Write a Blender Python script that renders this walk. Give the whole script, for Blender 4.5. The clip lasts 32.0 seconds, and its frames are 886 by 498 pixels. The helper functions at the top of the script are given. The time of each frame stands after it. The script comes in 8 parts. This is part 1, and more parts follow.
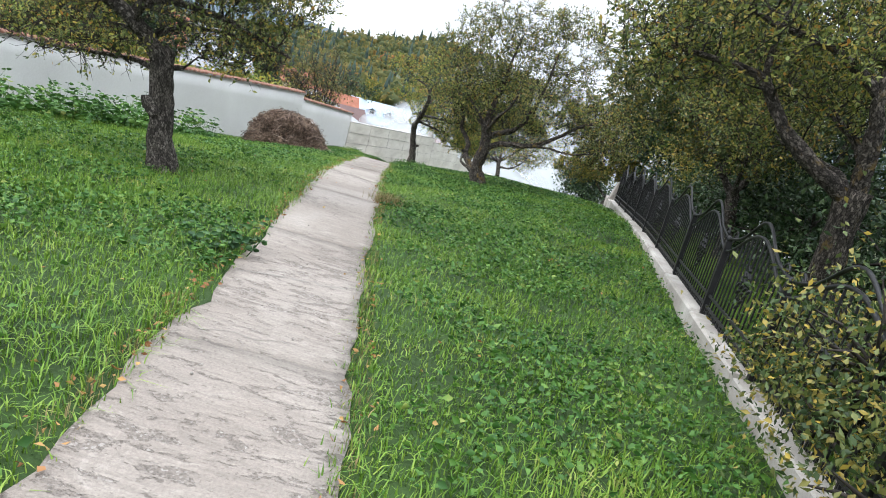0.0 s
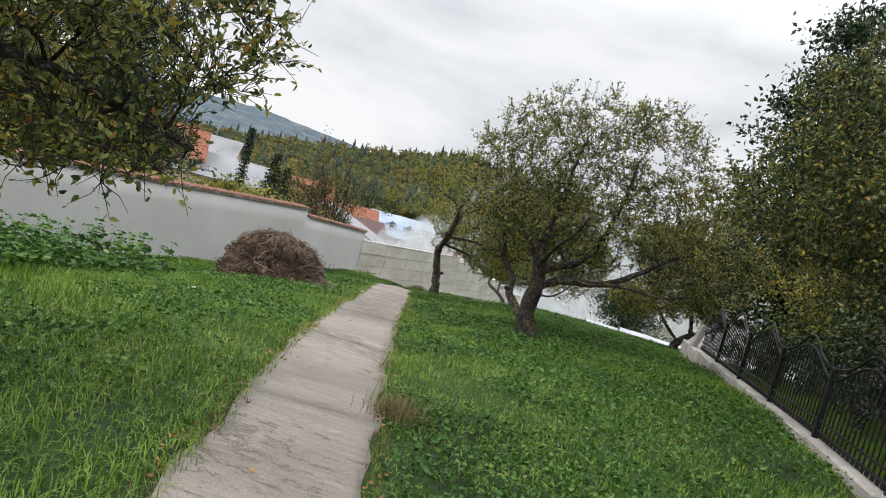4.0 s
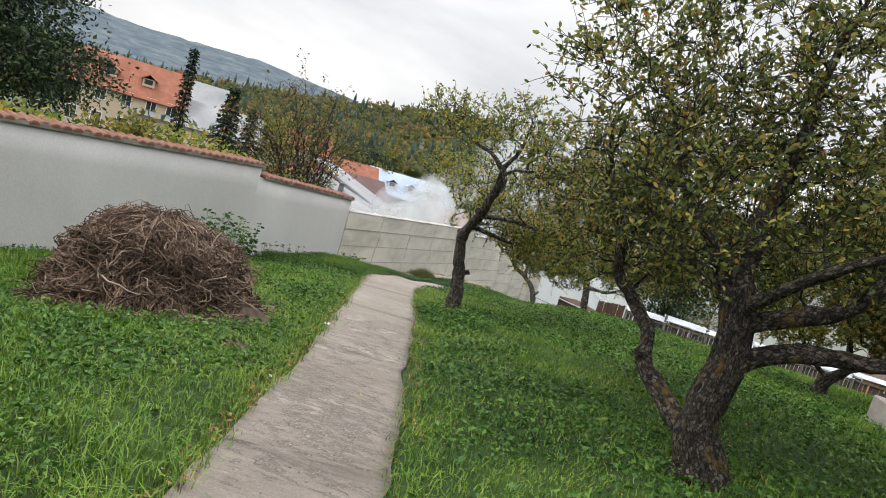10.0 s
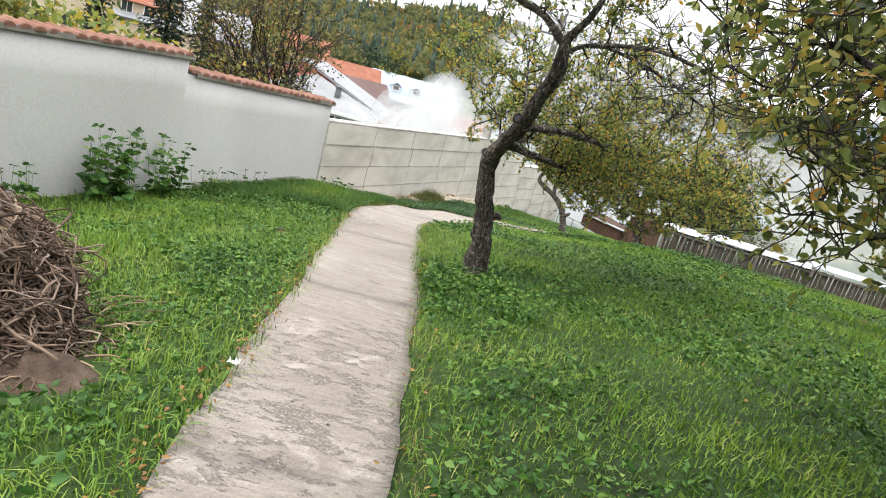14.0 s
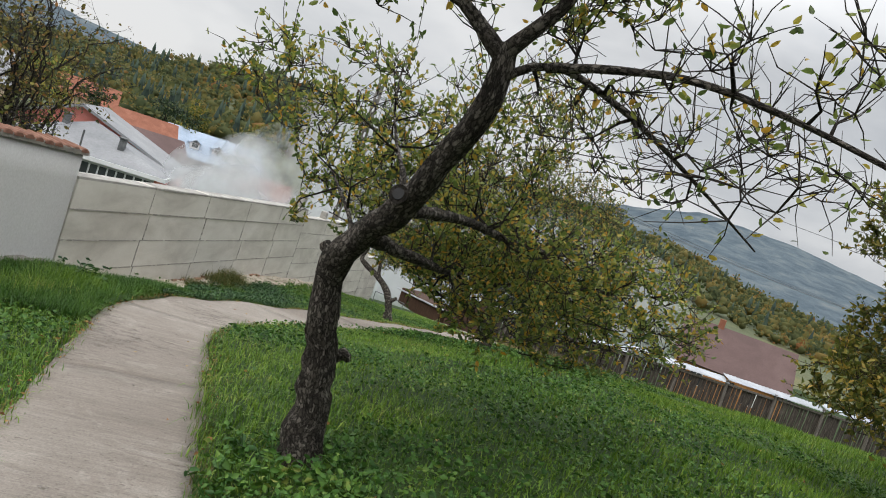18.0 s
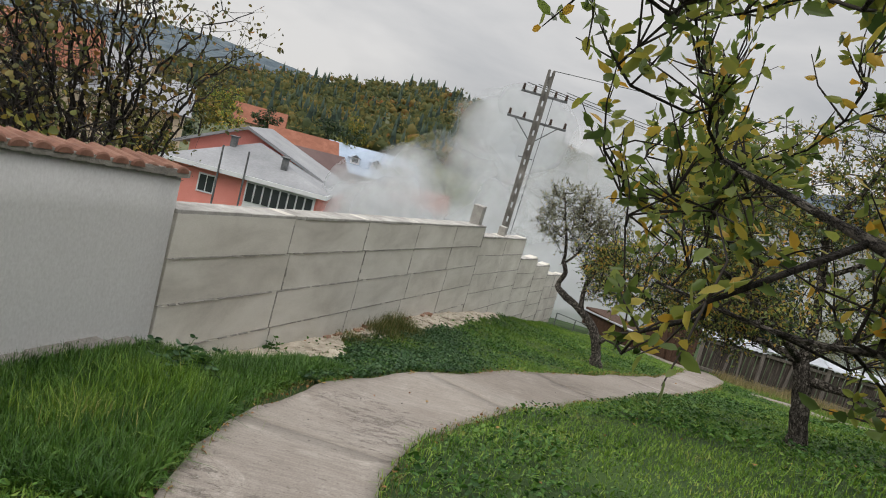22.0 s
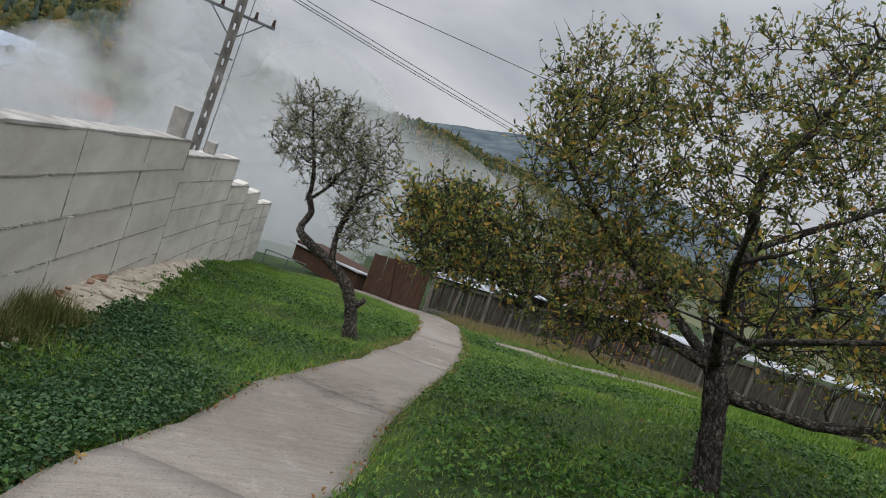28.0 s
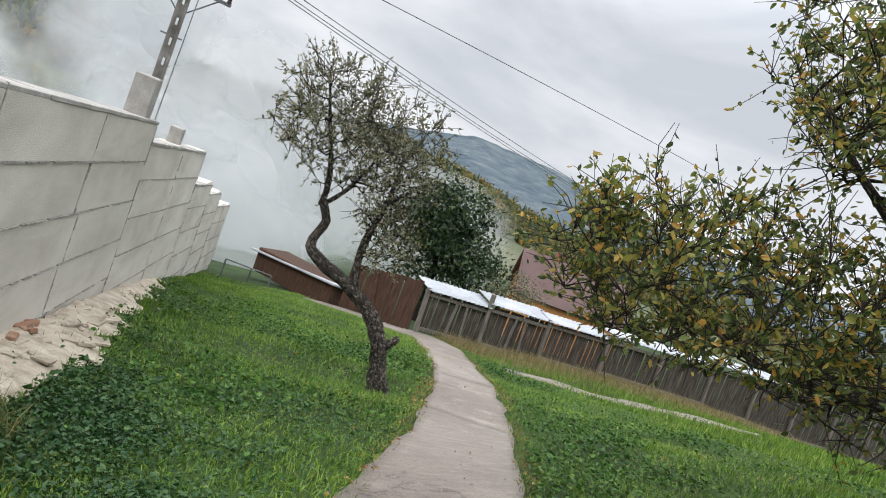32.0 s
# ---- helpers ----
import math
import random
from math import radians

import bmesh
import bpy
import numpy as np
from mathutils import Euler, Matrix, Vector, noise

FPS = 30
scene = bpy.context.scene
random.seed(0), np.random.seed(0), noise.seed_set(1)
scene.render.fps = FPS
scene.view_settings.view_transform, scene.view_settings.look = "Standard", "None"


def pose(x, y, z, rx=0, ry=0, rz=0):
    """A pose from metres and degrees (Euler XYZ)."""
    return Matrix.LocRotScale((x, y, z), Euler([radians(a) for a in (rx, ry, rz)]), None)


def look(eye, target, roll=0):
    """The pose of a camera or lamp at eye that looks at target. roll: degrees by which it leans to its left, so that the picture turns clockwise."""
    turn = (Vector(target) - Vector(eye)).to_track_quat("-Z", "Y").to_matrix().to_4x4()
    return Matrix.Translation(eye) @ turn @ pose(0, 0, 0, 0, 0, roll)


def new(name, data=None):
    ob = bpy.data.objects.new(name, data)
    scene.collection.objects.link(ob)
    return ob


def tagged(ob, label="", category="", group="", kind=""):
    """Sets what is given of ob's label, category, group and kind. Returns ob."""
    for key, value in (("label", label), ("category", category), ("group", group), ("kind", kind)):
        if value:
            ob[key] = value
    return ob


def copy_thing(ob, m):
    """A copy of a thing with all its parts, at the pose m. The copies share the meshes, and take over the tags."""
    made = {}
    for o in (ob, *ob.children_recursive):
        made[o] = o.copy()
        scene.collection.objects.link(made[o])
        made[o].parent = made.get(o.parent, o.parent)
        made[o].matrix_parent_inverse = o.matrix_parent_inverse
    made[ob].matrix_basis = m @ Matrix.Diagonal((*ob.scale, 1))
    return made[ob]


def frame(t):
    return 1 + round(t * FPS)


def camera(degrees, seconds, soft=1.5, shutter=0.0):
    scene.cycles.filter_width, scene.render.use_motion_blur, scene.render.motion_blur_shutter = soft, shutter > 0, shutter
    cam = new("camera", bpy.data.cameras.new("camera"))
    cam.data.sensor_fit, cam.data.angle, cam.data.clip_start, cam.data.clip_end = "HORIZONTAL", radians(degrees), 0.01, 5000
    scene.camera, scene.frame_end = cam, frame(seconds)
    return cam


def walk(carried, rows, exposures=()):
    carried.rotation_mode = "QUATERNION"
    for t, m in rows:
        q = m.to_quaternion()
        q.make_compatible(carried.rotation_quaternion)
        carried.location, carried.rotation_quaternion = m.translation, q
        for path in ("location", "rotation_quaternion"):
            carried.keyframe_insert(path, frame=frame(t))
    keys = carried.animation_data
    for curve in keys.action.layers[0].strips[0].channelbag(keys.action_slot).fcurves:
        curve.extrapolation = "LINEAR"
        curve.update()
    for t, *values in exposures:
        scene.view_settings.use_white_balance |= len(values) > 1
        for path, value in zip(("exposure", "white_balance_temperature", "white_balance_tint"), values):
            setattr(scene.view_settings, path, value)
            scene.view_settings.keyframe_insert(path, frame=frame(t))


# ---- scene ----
# ---- the camera and its walk ----
PATH = [
    (0.00, (0.127, -0.358, 1.761), (0.090, 4.527, 0.696), 15.59),
    (0.50, (0.093, 0.170, 1.794), (-0.151, 5.067, 0.815), 15.40),
    (1.00, (-0.046, 0.679, 1.800), (-0.307, 5.595, 0.925), 15.33),
    (1.50, (-0.071, 1.274, 1.792), (-0.291, 6.217, 1.068), 15.65),
    (2.00, (-0.124, 1.783, 1.796), (-0.370, 6.746, 1.244), 16.22),
    (2.50, (-0.229, 2.261, 1.794), (-0.754, 7.216, 1.372), 16.28),
    (3.00, (-0.356, 2.804, 1.812), (-1.100, 7.740, 1.517), 16.61),
    (3.50, (-0.420, 3.505, 1.816), (-0.868, 8.478, 1.556), 15.77),
    (5.50, (-0.922, 6.268, 1.822), (-1.237, 11.226, 1.263), 15.36),
    (6.00, (-0.936, 6.829, 1.808), (-1.118, 11.791, 1.218), 15.06),
    (6.50, (-0.979, 7.356, 1.824), (-1.238, 12.314, 1.227), 15.13),
    (7.00, (-1.086, 7.925, 1.806), (-1.554, 12.854, 1.110), 15.54),
    (7.50, (-1.187, 8.464, 1.790), (-1.590, 13.398, 1.094), 16.04),
    (8.00, (-1.217, 9.021, 1.764), (-1.460, 13.976, 1.142), 16.14),
    (8.50, (-1.273, 9.581, 1.746), (-1.481, 14.543, 1.172), 16.32),
    (9.00, (-1.347, 10.096, 1.740), (-1.598, 15.059, 1.187), 16.41),
    (9.50, (-1.488, 10.646, 1.731), (-1.823, 15.602, 1.161), 16.49),
    (10.00, (-1.649, 11.224, 1.696), (-1.967, 16.177, 1.087), 16.55),
    (10.50, (-1.794, 11.817, 1.667), (-2.069, 16.763, 0.988), 16.82),
    (11.00, (-1.889, 12.420, 1.652), (-2.052, 17.358, 0.886), 17.04),
    (11.50, (-1.954, 12.960, 1.626), (-1.983, 17.882, 0.746), 16.94),
    (12.00, (-1.937, 13.450, 1.604), (-1.873, 18.344, 0.582), 16.94),
    (12.50, (-1.940, 13.933, 1.589), (-1.890, 18.792, 0.408), 16.61),
    (13.00, (-1.981, 14.361, 1.550), (-2.166, 19.170, 0.196), 15.75),
    (13.50, (-2.030, 14.816, 1.506), (-2.249, 19.613, 0.110), 15.72),
    (14.00, (-2.073, 15.324, 1.443), (-2.252, 20.149, 0.145), 15.67),
    (14.50, (-2.134, 15.680, 1.509), (-2.204, 20.535, 0.315), 16.04),
    (15.00, (-2.241, 15.916, 1.398), (-1.893, 20.805, 0.408), 16.75),
    (15.50, (-2.315, 16.322, 1.383), (-1.541, 21.204, 0.629), 17.58),
    (17.50, (-2.341, 17.930, 1.292), (-1.229, 22.792, 0.938), 18.79),
    (18.00, (-2.381, 18.382, 1.229), (-1.310, 23.250, 0.838), 19.09),
    (18.50, (-2.472, 18.921, 1.209), (-1.474, 23.802, 0.780), 18.99),
    (19.00, (-2.687, 19.449, 1.170), (-1.858, 24.358, 0.702), 19.25),
    (19.50, (-2.900, 19.960, 1.164), (-2.209, 24.886, 0.652), 19.08),
    (20.00, (-2.995, 20.497, 1.123), (-2.471, 25.441, 0.595), 18.40),
    (20.50, (-3.029, 21.002, 1.093), (-2.802, 25.966, 0.541), 16.88),
    (21.00, (-2.983, 21.444, 1.072), (-3.031, 26.409, 0.488), 15.22),
    (21.50, (-2.962, 21.904, 1.027), (-3.041, 26.865, 0.406), 15.21),
    (22.00, (-2.917, 22.366, 0.969), (-2.964, 27.315, 0.258), 15.34),
    (22.50, (-2.941, 22.885, 0.917), (-2.890, 27.813, 0.073), 15.99),
    (23.00, (-2.952, 23.372, 0.858), (-2.785, 28.268, -0.142), 16.35),
    (23.50, (-2.999, 23.845, 0.815), (-2.693, 28.696, -0.358), 17.57),
    (24.00, (-2.991, 24.326, 0.776), (-2.475, 29.128, -0.518), 18.55),
    (24.50, (-3.050, 24.820, 0.701), (-2.603, 29.611, -0.660), 18.30),
    (25.00, (-3.123, 25.252, 0.680), (-2.219, 30.021, -0.520), 18.98),
    (25.50, (-3.223, 25.535, 0.604), (-1.602, 30.167, -0.357), 21.00),
    (27.50, (-3.283, 25.997, 0.544), (-0.949, 30.388, 0.015), 20.18),
    (28.00, (-3.222, 26.285, 0.477), (-0.918, 30.687, -0.079), 20.03),
    (28.50, (-3.299, 26.521, 0.393), (-1.064, 30.952, -0.215), 19.77),
    (29.00, (-3.291, 26.719, 0.360), (-1.159, 31.191, -0.316), 19.44),
    (29.50, (-3.177, 27.073, 0.285), (-1.120, 31.571, -0.445), 19.01),
    (30.00, (-3.187, 27.549, 0.216), (-1.127, 32.036, -0.570), 18.72),
    (30.50, (-3.177, 28.065, 0.124), (-1.026, 32.511, -0.656), 18.63),
    (31.00, (-3.066, 28.604, 0.034), (-0.808, 33.009, -0.670), 18.85),
    (31.50, (-3.198, 28.952, -0.094), (-0.804, 33.300, -0.702), 19.34),
    (32.00, (-3.288, 29.115, -0.038), (-0.604, 33.315, -0.435), 20.39),
]
cam = camera(67.76, 32.0, 1.0)
walk(cam, [(t, look(e, g, r)) for t, e, g, r in PATH], [(0, 0.4, 6000, 9), (1, 0.12, 6000, 9), (3, -0.15, 6300, 10), (6, -0.3, 6450, 10), (7, -0.1, 6500, 10), (9, -0.13, 6500, 10), (11, -0.04, 6550, 11), (12, 0.22, 6600, 12), (13, 0.45, 6550, 11), (15, 0.38, 6500, 10), (18, -0.46, 6450, 9), (20, -0.24, 6620, 10), (21, -0.18, 6620, 10), (22, -0.62, 6600, 10), (23, -0.57, 6650, 11), (24, -0.36, 6420, 10), (25, -0.3, 6350, 10), (28, -0.82, 6250, 11), (30, -0.68, 6350, 11), (31, -0.53, 6350, 11), (32, -0.2, 6300, 10)])

# ---- world, sun, exposure ----
world = bpy.data.worlds.new("overcast_sky")
scene.world = world
world.use_nodes = True
wn, wl = world.node_tree.nodes, world.node_tree.links
bg = wn["Background"]
sky = wn.new("ShaderNodeTexSky")
sky.sky_type, sky.sun_disc = "NISHITA", False
sky.sun_elevation, sky.sun_rotation = radians(38), radians(-60)
sky.air_density, sky.dust_density = 1.0, 3.0
# a high white overcast with greyer cloud bellies lies in front of the blue
w_co = wn.new("ShaderNodeTexCoord")
w_map = wn.new("ShaderNodeMapping")
w_map.inputs["Scale"].default_value = (1.0, 1.0, 2.6)
w_noise = wn.new("ShaderNodeTexNoise")
w_noise.inputs["Scale"].default_value, w_noise.inputs["Detail"].default_value = 2.6, 6.0
w_noise.inputs["Roughness"].default_value, w_noise.inputs["Distortion"].default_value = 0.52, 0.3
w_ramp = wn.new("ShaderNodeValToRGB")
w_ramp.color_ramp.elements[0].position, w_ramp.color_ramp.elements[0].color = 0.34, (9.3, 9.6, 10.1, 1)
w_ramp.color_ramp.elements[1].position, w_ramp.color_ramp.elements[1].color = 0.60, (13.8, 13.8, 13.9, 1)
w_mix = wn.new("ShaderNodeMixRGB")
w_mix.inputs[0].default_value = 0.9
wl.new(w_co.outputs["Generated"], w_map.inputs["Vector"])
wl.new(w_map.outputs[0], w_noise.inputs["Vector"])
wl.new(w_noise.outputs[0], w_ramp.inputs[0])
wl.new(sky.outputs[0], w_mix.inputs[1])
wl.new(w_ramp.outputs[0], w_mix.inputs[2])
# an overcast sky is brighter overhead than along the horizon
w_sep = wn.new("ShaderNodeSeparateXYZ")
wl.new(w_co.outputs["Generated"], w_sep.inputs[0])
w_up = wn.new("ShaderNodeMapRange")
w_up.inputs["From Min"].default_value, w_up.inputs["From Max"].default_value = 0.3, 1.0
w_up.inputs["To Min"].default_value, w_up.inputs["To Max"].default_value = 1.0, 3.6
wl.new(w_sep.outputs["Z"], w_up.inputs["Value"])
w_mul = wn.new("ShaderNodeMixRGB")
w_mul.blend_type, w_mul.inputs[0].default_value = "MULTIPLY", 1.0
wl.new(w_mix.outputs[0], w_mul.inputs[1])
wl.new(w_up.outputs[0], w_mul.inputs[2])
wl.new(w_mul.outputs[0], bg.inputs[0])
bg.inputs[1].default_value = 0.084
sun = new("sun", bpy.data.lights.new("sun", "SUN"))
sun.data.energy, sun.data.angle, sun.data.color = 1.5, radians(22), (1.0, 0.95, 0.86)
sun.matrix_world = look((-30, -10, 40), (0, 14, 0))


# ---- materials ----
def material(name, rough=0.8, metal=0.0):
    m = bpy.data.materials.new(name)
    m.use_nodes = True
    b = m.node_tree.nodes["Principled BSDF"]
    b.inputs["Roughness"].default_value, b.inputs["Metallic"].default_value = rough, metal
    return m, m.node_tree.nodes, m.node_tree.links, b


def coords(n, l, scale=(1, 1, 1), space="Object"):
    c, mp = n.new("ShaderNodeTexCoord"), n.new("ShaderNodeMapping")
    mp.inputs["Scale"].default_value = scale
    l.new(c.outputs[space], mp.inputs["Vector"])
    return mp.outputs[0]


def world_coords(n, l, scale=(1, 1, 1)):
    c, mp = n.new("ShaderNodeNewGeometry"), n.new("ShaderNodeMapping")
    mp.inputs["Scale"].default_value = scale
    l.new(c.outputs["Position"], mp.inputs["Vector"])
    return mp.outputs[0]


def noise_of(n, l, vec, scale, detail=4.0, rough=0.55, distort=0.0):
    t = n.new("ShaderNodeTexNoise")
    t.inputs["Scale"].default_value, t.inputs["Detail"].default_value = scale, detail
    t.inputs["Roughness"].default_value, t.inputs["Distortion"].default_value = rough, distort
    l.new(vec, t.inputs["Vector"])
    return t.outputs[0]


def ramp(n, l, fac, stops):
    r = n.new("ShaderNodeValToRGB")
    e = r.color_ramp.elements
    while len(e) < len(stops):
        e.new(0.5)
    for k, (p, c) in enumerate(stops):
        e[k].position, e[k].color = p, (*c, 1) if len(c) == 3 else c
    l.new(fac, r.inputs[0])
    return r.outputs[0]


def mixed(n, l, fac, a, b, mode="MIX"):
    m = n.new("ShaderNodeMixRGB")
    m.blend_type = mode
    for k, v in ((0, fac), (1, a), (2, b)):
        if isinstance(v, (int, float)):
            m.inputs[k].default_value = v
        elif isinstance(v, tuple):
            m.inputs[k].default_value = (*v, 1)
        else:
            l.new(v, m.inputs[k])
    return m.outputs[0]


def bump(n, l, b, height, strength=0.3, distance=0.01):
    k = n.new("ShaderNodeBump")
    k.inputs["Strength"].default_value, k.inputs["Distance"].default_value = strength, distance
    l.new(height, k.inputs["Height"])
    l.new(k.outputs[0], b.inputs["Normal"])


def grainy(name, c1, c2, c3, big=0.7, fine=40, rough=0.85, strength=0.4, distance=0.004, metal=0.0, stretch=(1, 1, 1), spec=0.3, place=False):
    """Two scales of variation: stains and grain."""
    m, n, l, b = material(name, rough, metal)
    v = world_coords(n, l, stretch) if place else coords(n, l, stretch)
    a = noise_of(n, l, v, big, 5, 0.6, 0.4)
    f = noise_of(n, l, v, fine, 4, 0.65)
    col = ramp(n, l, a, [(0.3, c1), (0.52, c2), (0.72, c3)])
    col = mixed(n, l, 0.35, col, ramp(n, l, f, [(0.3, (0.35,) * 3), (0.7, (0.68,) * 3)]), "OVERLAY")
    l.new(col, b.inputs["Base Color"])
    b.inputs["Specular IOR Level"].default_value = spec
    bump(n, l, b, f, strength, distance)
    return m


def leafy(name, stops, rough=0.55, trans=0.3, big=None, spec=0.3):
    """Leaves: each one takes its own colour from the stops; light shines through a little."""
    m, n, l, b = material(name, rough)
    g = n.new("ShaderNodeNewGeometry")
    fac = g.outputs["Random Per Island"]
    if big:
        p = world_coords(n, l)
        nz = noise_of(n, l, p, big, 6, 0.68)
        mx = n.new("ShaderNodeMath")
        mx.operation = "MULTIPLY_ADD"
        mx.inputs[1].default_value, mx.inputs[2].default_value = 1.5, -0.48
        l.new(nz, mx.inputs[0])
        ad = n.new("ShaderNodeMath")
        ad.operation = "MULTIPLY_ADD"
        ad.inputs[1].default_value = 0.6
        l.new(fac, ad.inputs[0])
        l.new(mx.outputs[0], ad.inputs[2])
        fac = ad.outputs[0]
    r = n.new("ShaderNodeValToRGB")
    e = r.color_ramp.elements
    while len(e) < len(stops):
        e.new(0.5)
    for k, (p, c) in enumerate(stops):
        e[k].position, e[k].color = p, (*c, 1)
    l.new(fac, r.inputs[0])
    l.new(r.outputs[0], b.inputs["Base Color"])
    b.inputs["Specular IOR Level"].default_value = spec
    t = n.new("ShaderNodeBsdfTranslucent")
    l.new(r.outputs[0], t.inputs[0])
    mx = n.new("ShaderNodeMixShader")
    mx.inputs[0].default_value = trans
    l.new(b.outputs[0], mx.inputs[1])
    l.new(t.outputs[0], mx.inputs[2])
    l.new(mx.outputs[0], n["Material Output"].inputs[0])
    return m


def path_material():
    """Poured concrete: a pale trowelled skin, brushed and stained, flaked off in sharp-edged patches down to the gravelly base."""
    m, n, l, b = material("path_concrete", 0.9)
    v = world_coords(n, l)
    big = noise_of(n, l, v, 0.45, 6, 0.62, 0.6)
    mid = noise_of(n, l, world_coords(n, l, (1.0, 1.5, 1)), 1.5, 8, 0.75, 1.0)
    spot = noise_of(n, l, v, 9, 5, 0.7, 0.6)
    fine = noise_of(n, l, v, 70, 4, 0.7)
    mp = n.new("ShaderNodeMapping")
    mp.inputs["Rotation"].default_value = (0, 0, radians(24))
    mp.inputs["Scale"].default_value = (1.6, 15, 3)
    g = n.new("ShaderNodeNewGeometry")
    l.new(g.outputs["Position"], mp.inputs["Vector"])
    streak = noise_of(n, l, mp.outputs[0], 1.5, 5, 0.7, 0.8)
    col = ramp(n, l, big, [(0.28, (0.185, 0.157, 0.134)), (0.5, (0.242, 0.211, 0.183)), (0.72, (0.312, 0.279, 0.246))])
    col = mixed(n, l, ramp(n, l, mid, [(0.30, (0.6,) * 3), (0.45, (0, 0, 0))]), col, (0.43, 0.39, 0.345))
    col = mixed(n, l, 0.36, col, ramp(n, l, streak, [(0.3, (0.25,) * 3), (0.7, (0.72,) * 3)]), "OVERLAY")
    # flaked patches with pebbles showing
    peb = n.new("ShaderNodeTexVoronoi")
    peb.inputs["Scale"].default_value = 75
    l.new(v, peb.inputs["Vector"])
    raw = ramp(n, l, peb.outputs["Color"], [(0.0, (0.10, 0.085, 0.073)), (0.7, (0.175, 0.152, 0.132)), (0.9, (0.32, 0.295, 0.27))])
    flake_map = n.new("ShaderNodeMapping")
    flake_map.inputs["Rotation"].default_value = (0, 0, radians(24))
    flake_map.inputs["Scale"].default_value = (1.0, 2.4, 1)
    l.new(g.outputs["Position"], flake_map.inputs["Vector"])
    flake = noise_of(n, l, flake_map.outputs[0], 5.2, 9, 0.72, 0.4)
    worn = noise_of(n, l, v, 0.33, 2, 0.5)
    s = n.new("ShaderNodeMath")
    s.operation = "MULTIPLY_ADD"
    s.inputs[1].default_value = 0.75
    l.new(worn, s.inputs[0])
    l.new(flake, s.inputs[2])
    # the skin has gone at the top of the walk and before the bend, and is sound below it
    sep = n.new("ShaderNodeSeparateXYZ")
    l.new(g.outputs["Position"], sep.inputs[0])
    along = n.new("ShaderNodeMath")
    along.operation = "MULTIPLY"
    along.inputs[1].default_value = 0.025
    l.new(sep.outputs["Y"], along.inputs[0])
    use = n.new("ShaderNodeMath")
    use.operation = "SUBTRACT"
    l.new(s.outputs[0], use.inputs[0])
    l.new(ramp(n, l, along.outputs[0], [(0.0, (0.0,) * 3), (0.12, (0.015,) * 3), (0.20, (0.055,) * 3), (0.36, (0.07,) * 3), (0.43, (0.0,) * 3), (0.53, (0.01,) * 3), (0.60, (0.10,) * 3)]), use.inputs[1])
    mask = ramp(n, l, use.outputs[0], [(0.89, (0, 0, 0)), (0.91, (0.75,) * 3)])
    col = mixed(n, l, mask, col, raw)
    col = mixed(n, l, ramp(n, l, spot, [(0.64, (0, 0, 0)), (0.72, (0.5,) * 3)]), col, (0.13, 0.11, 0.092))
    speck = noise_of(n, l, flake_map.outputs[0], 26, 4, 0.6, 0.3)
    col = mixed(n, l, ramp(n, l, speck, [(0.61, (0, 0, 0)), (0.67, (0.65,) * 3)]), col, (0.12, 0.105, 0.09))
    col = mixed(n, l, 0.45, col, ramp(n, l, fine, [(0.3, (0.3,) * 3), (0.7, (0.7,) * 3)]), "OVERLAY")
    l.new(col, b.inputs["Base Color"])
    b.inputs["Specular IOR Level"].default_value = 0.25
    h = mixed(n, l, 0.4, mixed(n, l, 0.35, fine, streak), spot)
    h = mixed(n, l, mask, h, mixed(n, l, 0.5, (0.0, 0.0, 0.0), peb.outputs["Distance"]))
    bump(n, l, b, h, 0.9, 0.02)
    return m


M_PATH = path_material()
M_SOIL = grainy("lawn_soil", (0.013, 0.024, 0.006), (0.022, 0.045, 0.009), (0.04, 0.075, 0.015), 0.6, 30, 0.95, 0.6, 0.02, place=True)
M_DIRT = grainy("pale_cracked_mortar", (0.28, 0.235, 0.175), (0.46, 0.40, 0.315), (0.58, 0.52, 0.42), 6.5, 45, 0.95, 0.8, 0.014, place=True)
M_BRICK = grainy("broken_brick", (0.22, 0.11, 0.07), (0.30, 0.17, 0.11), (0.42, 0.31, 0.24), 8, 60, 0.95, 0.7, 0.01, place=True)
M_EARTH = grainy("turned_earth", (0.05, 0.032, 0.022), (0.085, 0.058, 0.041), (0.14, 0.10, 0.075), 9, 50, 0.95, 0.9, 0.02, place=True)
M_PLASTER = grainy("grey_plaster", (0.50, 0.49, 0.475), (0.565, 0.556, 0.54), (0.62, 0.61, 0.595), 0.35, 50, 0.9, 0.35, 0.003, stretch=(1, 1, 0.6), place=True)
M_STONE = grainy("footing_stone", (0.17, 0.155, 0.14), (0.25, 0.23, 0.205), (0.33, 0.31, 0.28), 4, 40, 0.95, 0.8, 0.02, place=True)
M_CONC = grainy("cast_concrete", (0.43, 0.40, 0.35), (0.56, 0.53, 0.47), (0.64, 0.61, 0.55), 0.9, 60, 0.92, 0.5, 0.008, stretch=(1, 1, 2.2), place=True)
M_JOINT = grainy("mortar_ridge", (0.23, 0.218, 0.20), (0.34, 0.32, 0.29), (0.48, 0.455, 0.415), 6, 60, 0.95, 0.9, 0.01, place=True)
M_COPING = grainy("limewashed_coping", (0.22, 0.21, 0.195), (0.35, 0.335, 0.31), (0.48, 0.465, 0.44), 3.5, 60, 0.9, 0.6, 0.01, place=True)
M_BASEWALL = grainy("pale_base_concrete", (0.24, 0.22, 0.195), (0.35, 0.325, 0.295), (0.47, 0.445, 0.41), 1.6, 55, 0.92, 0.6, 0.008, place=True)
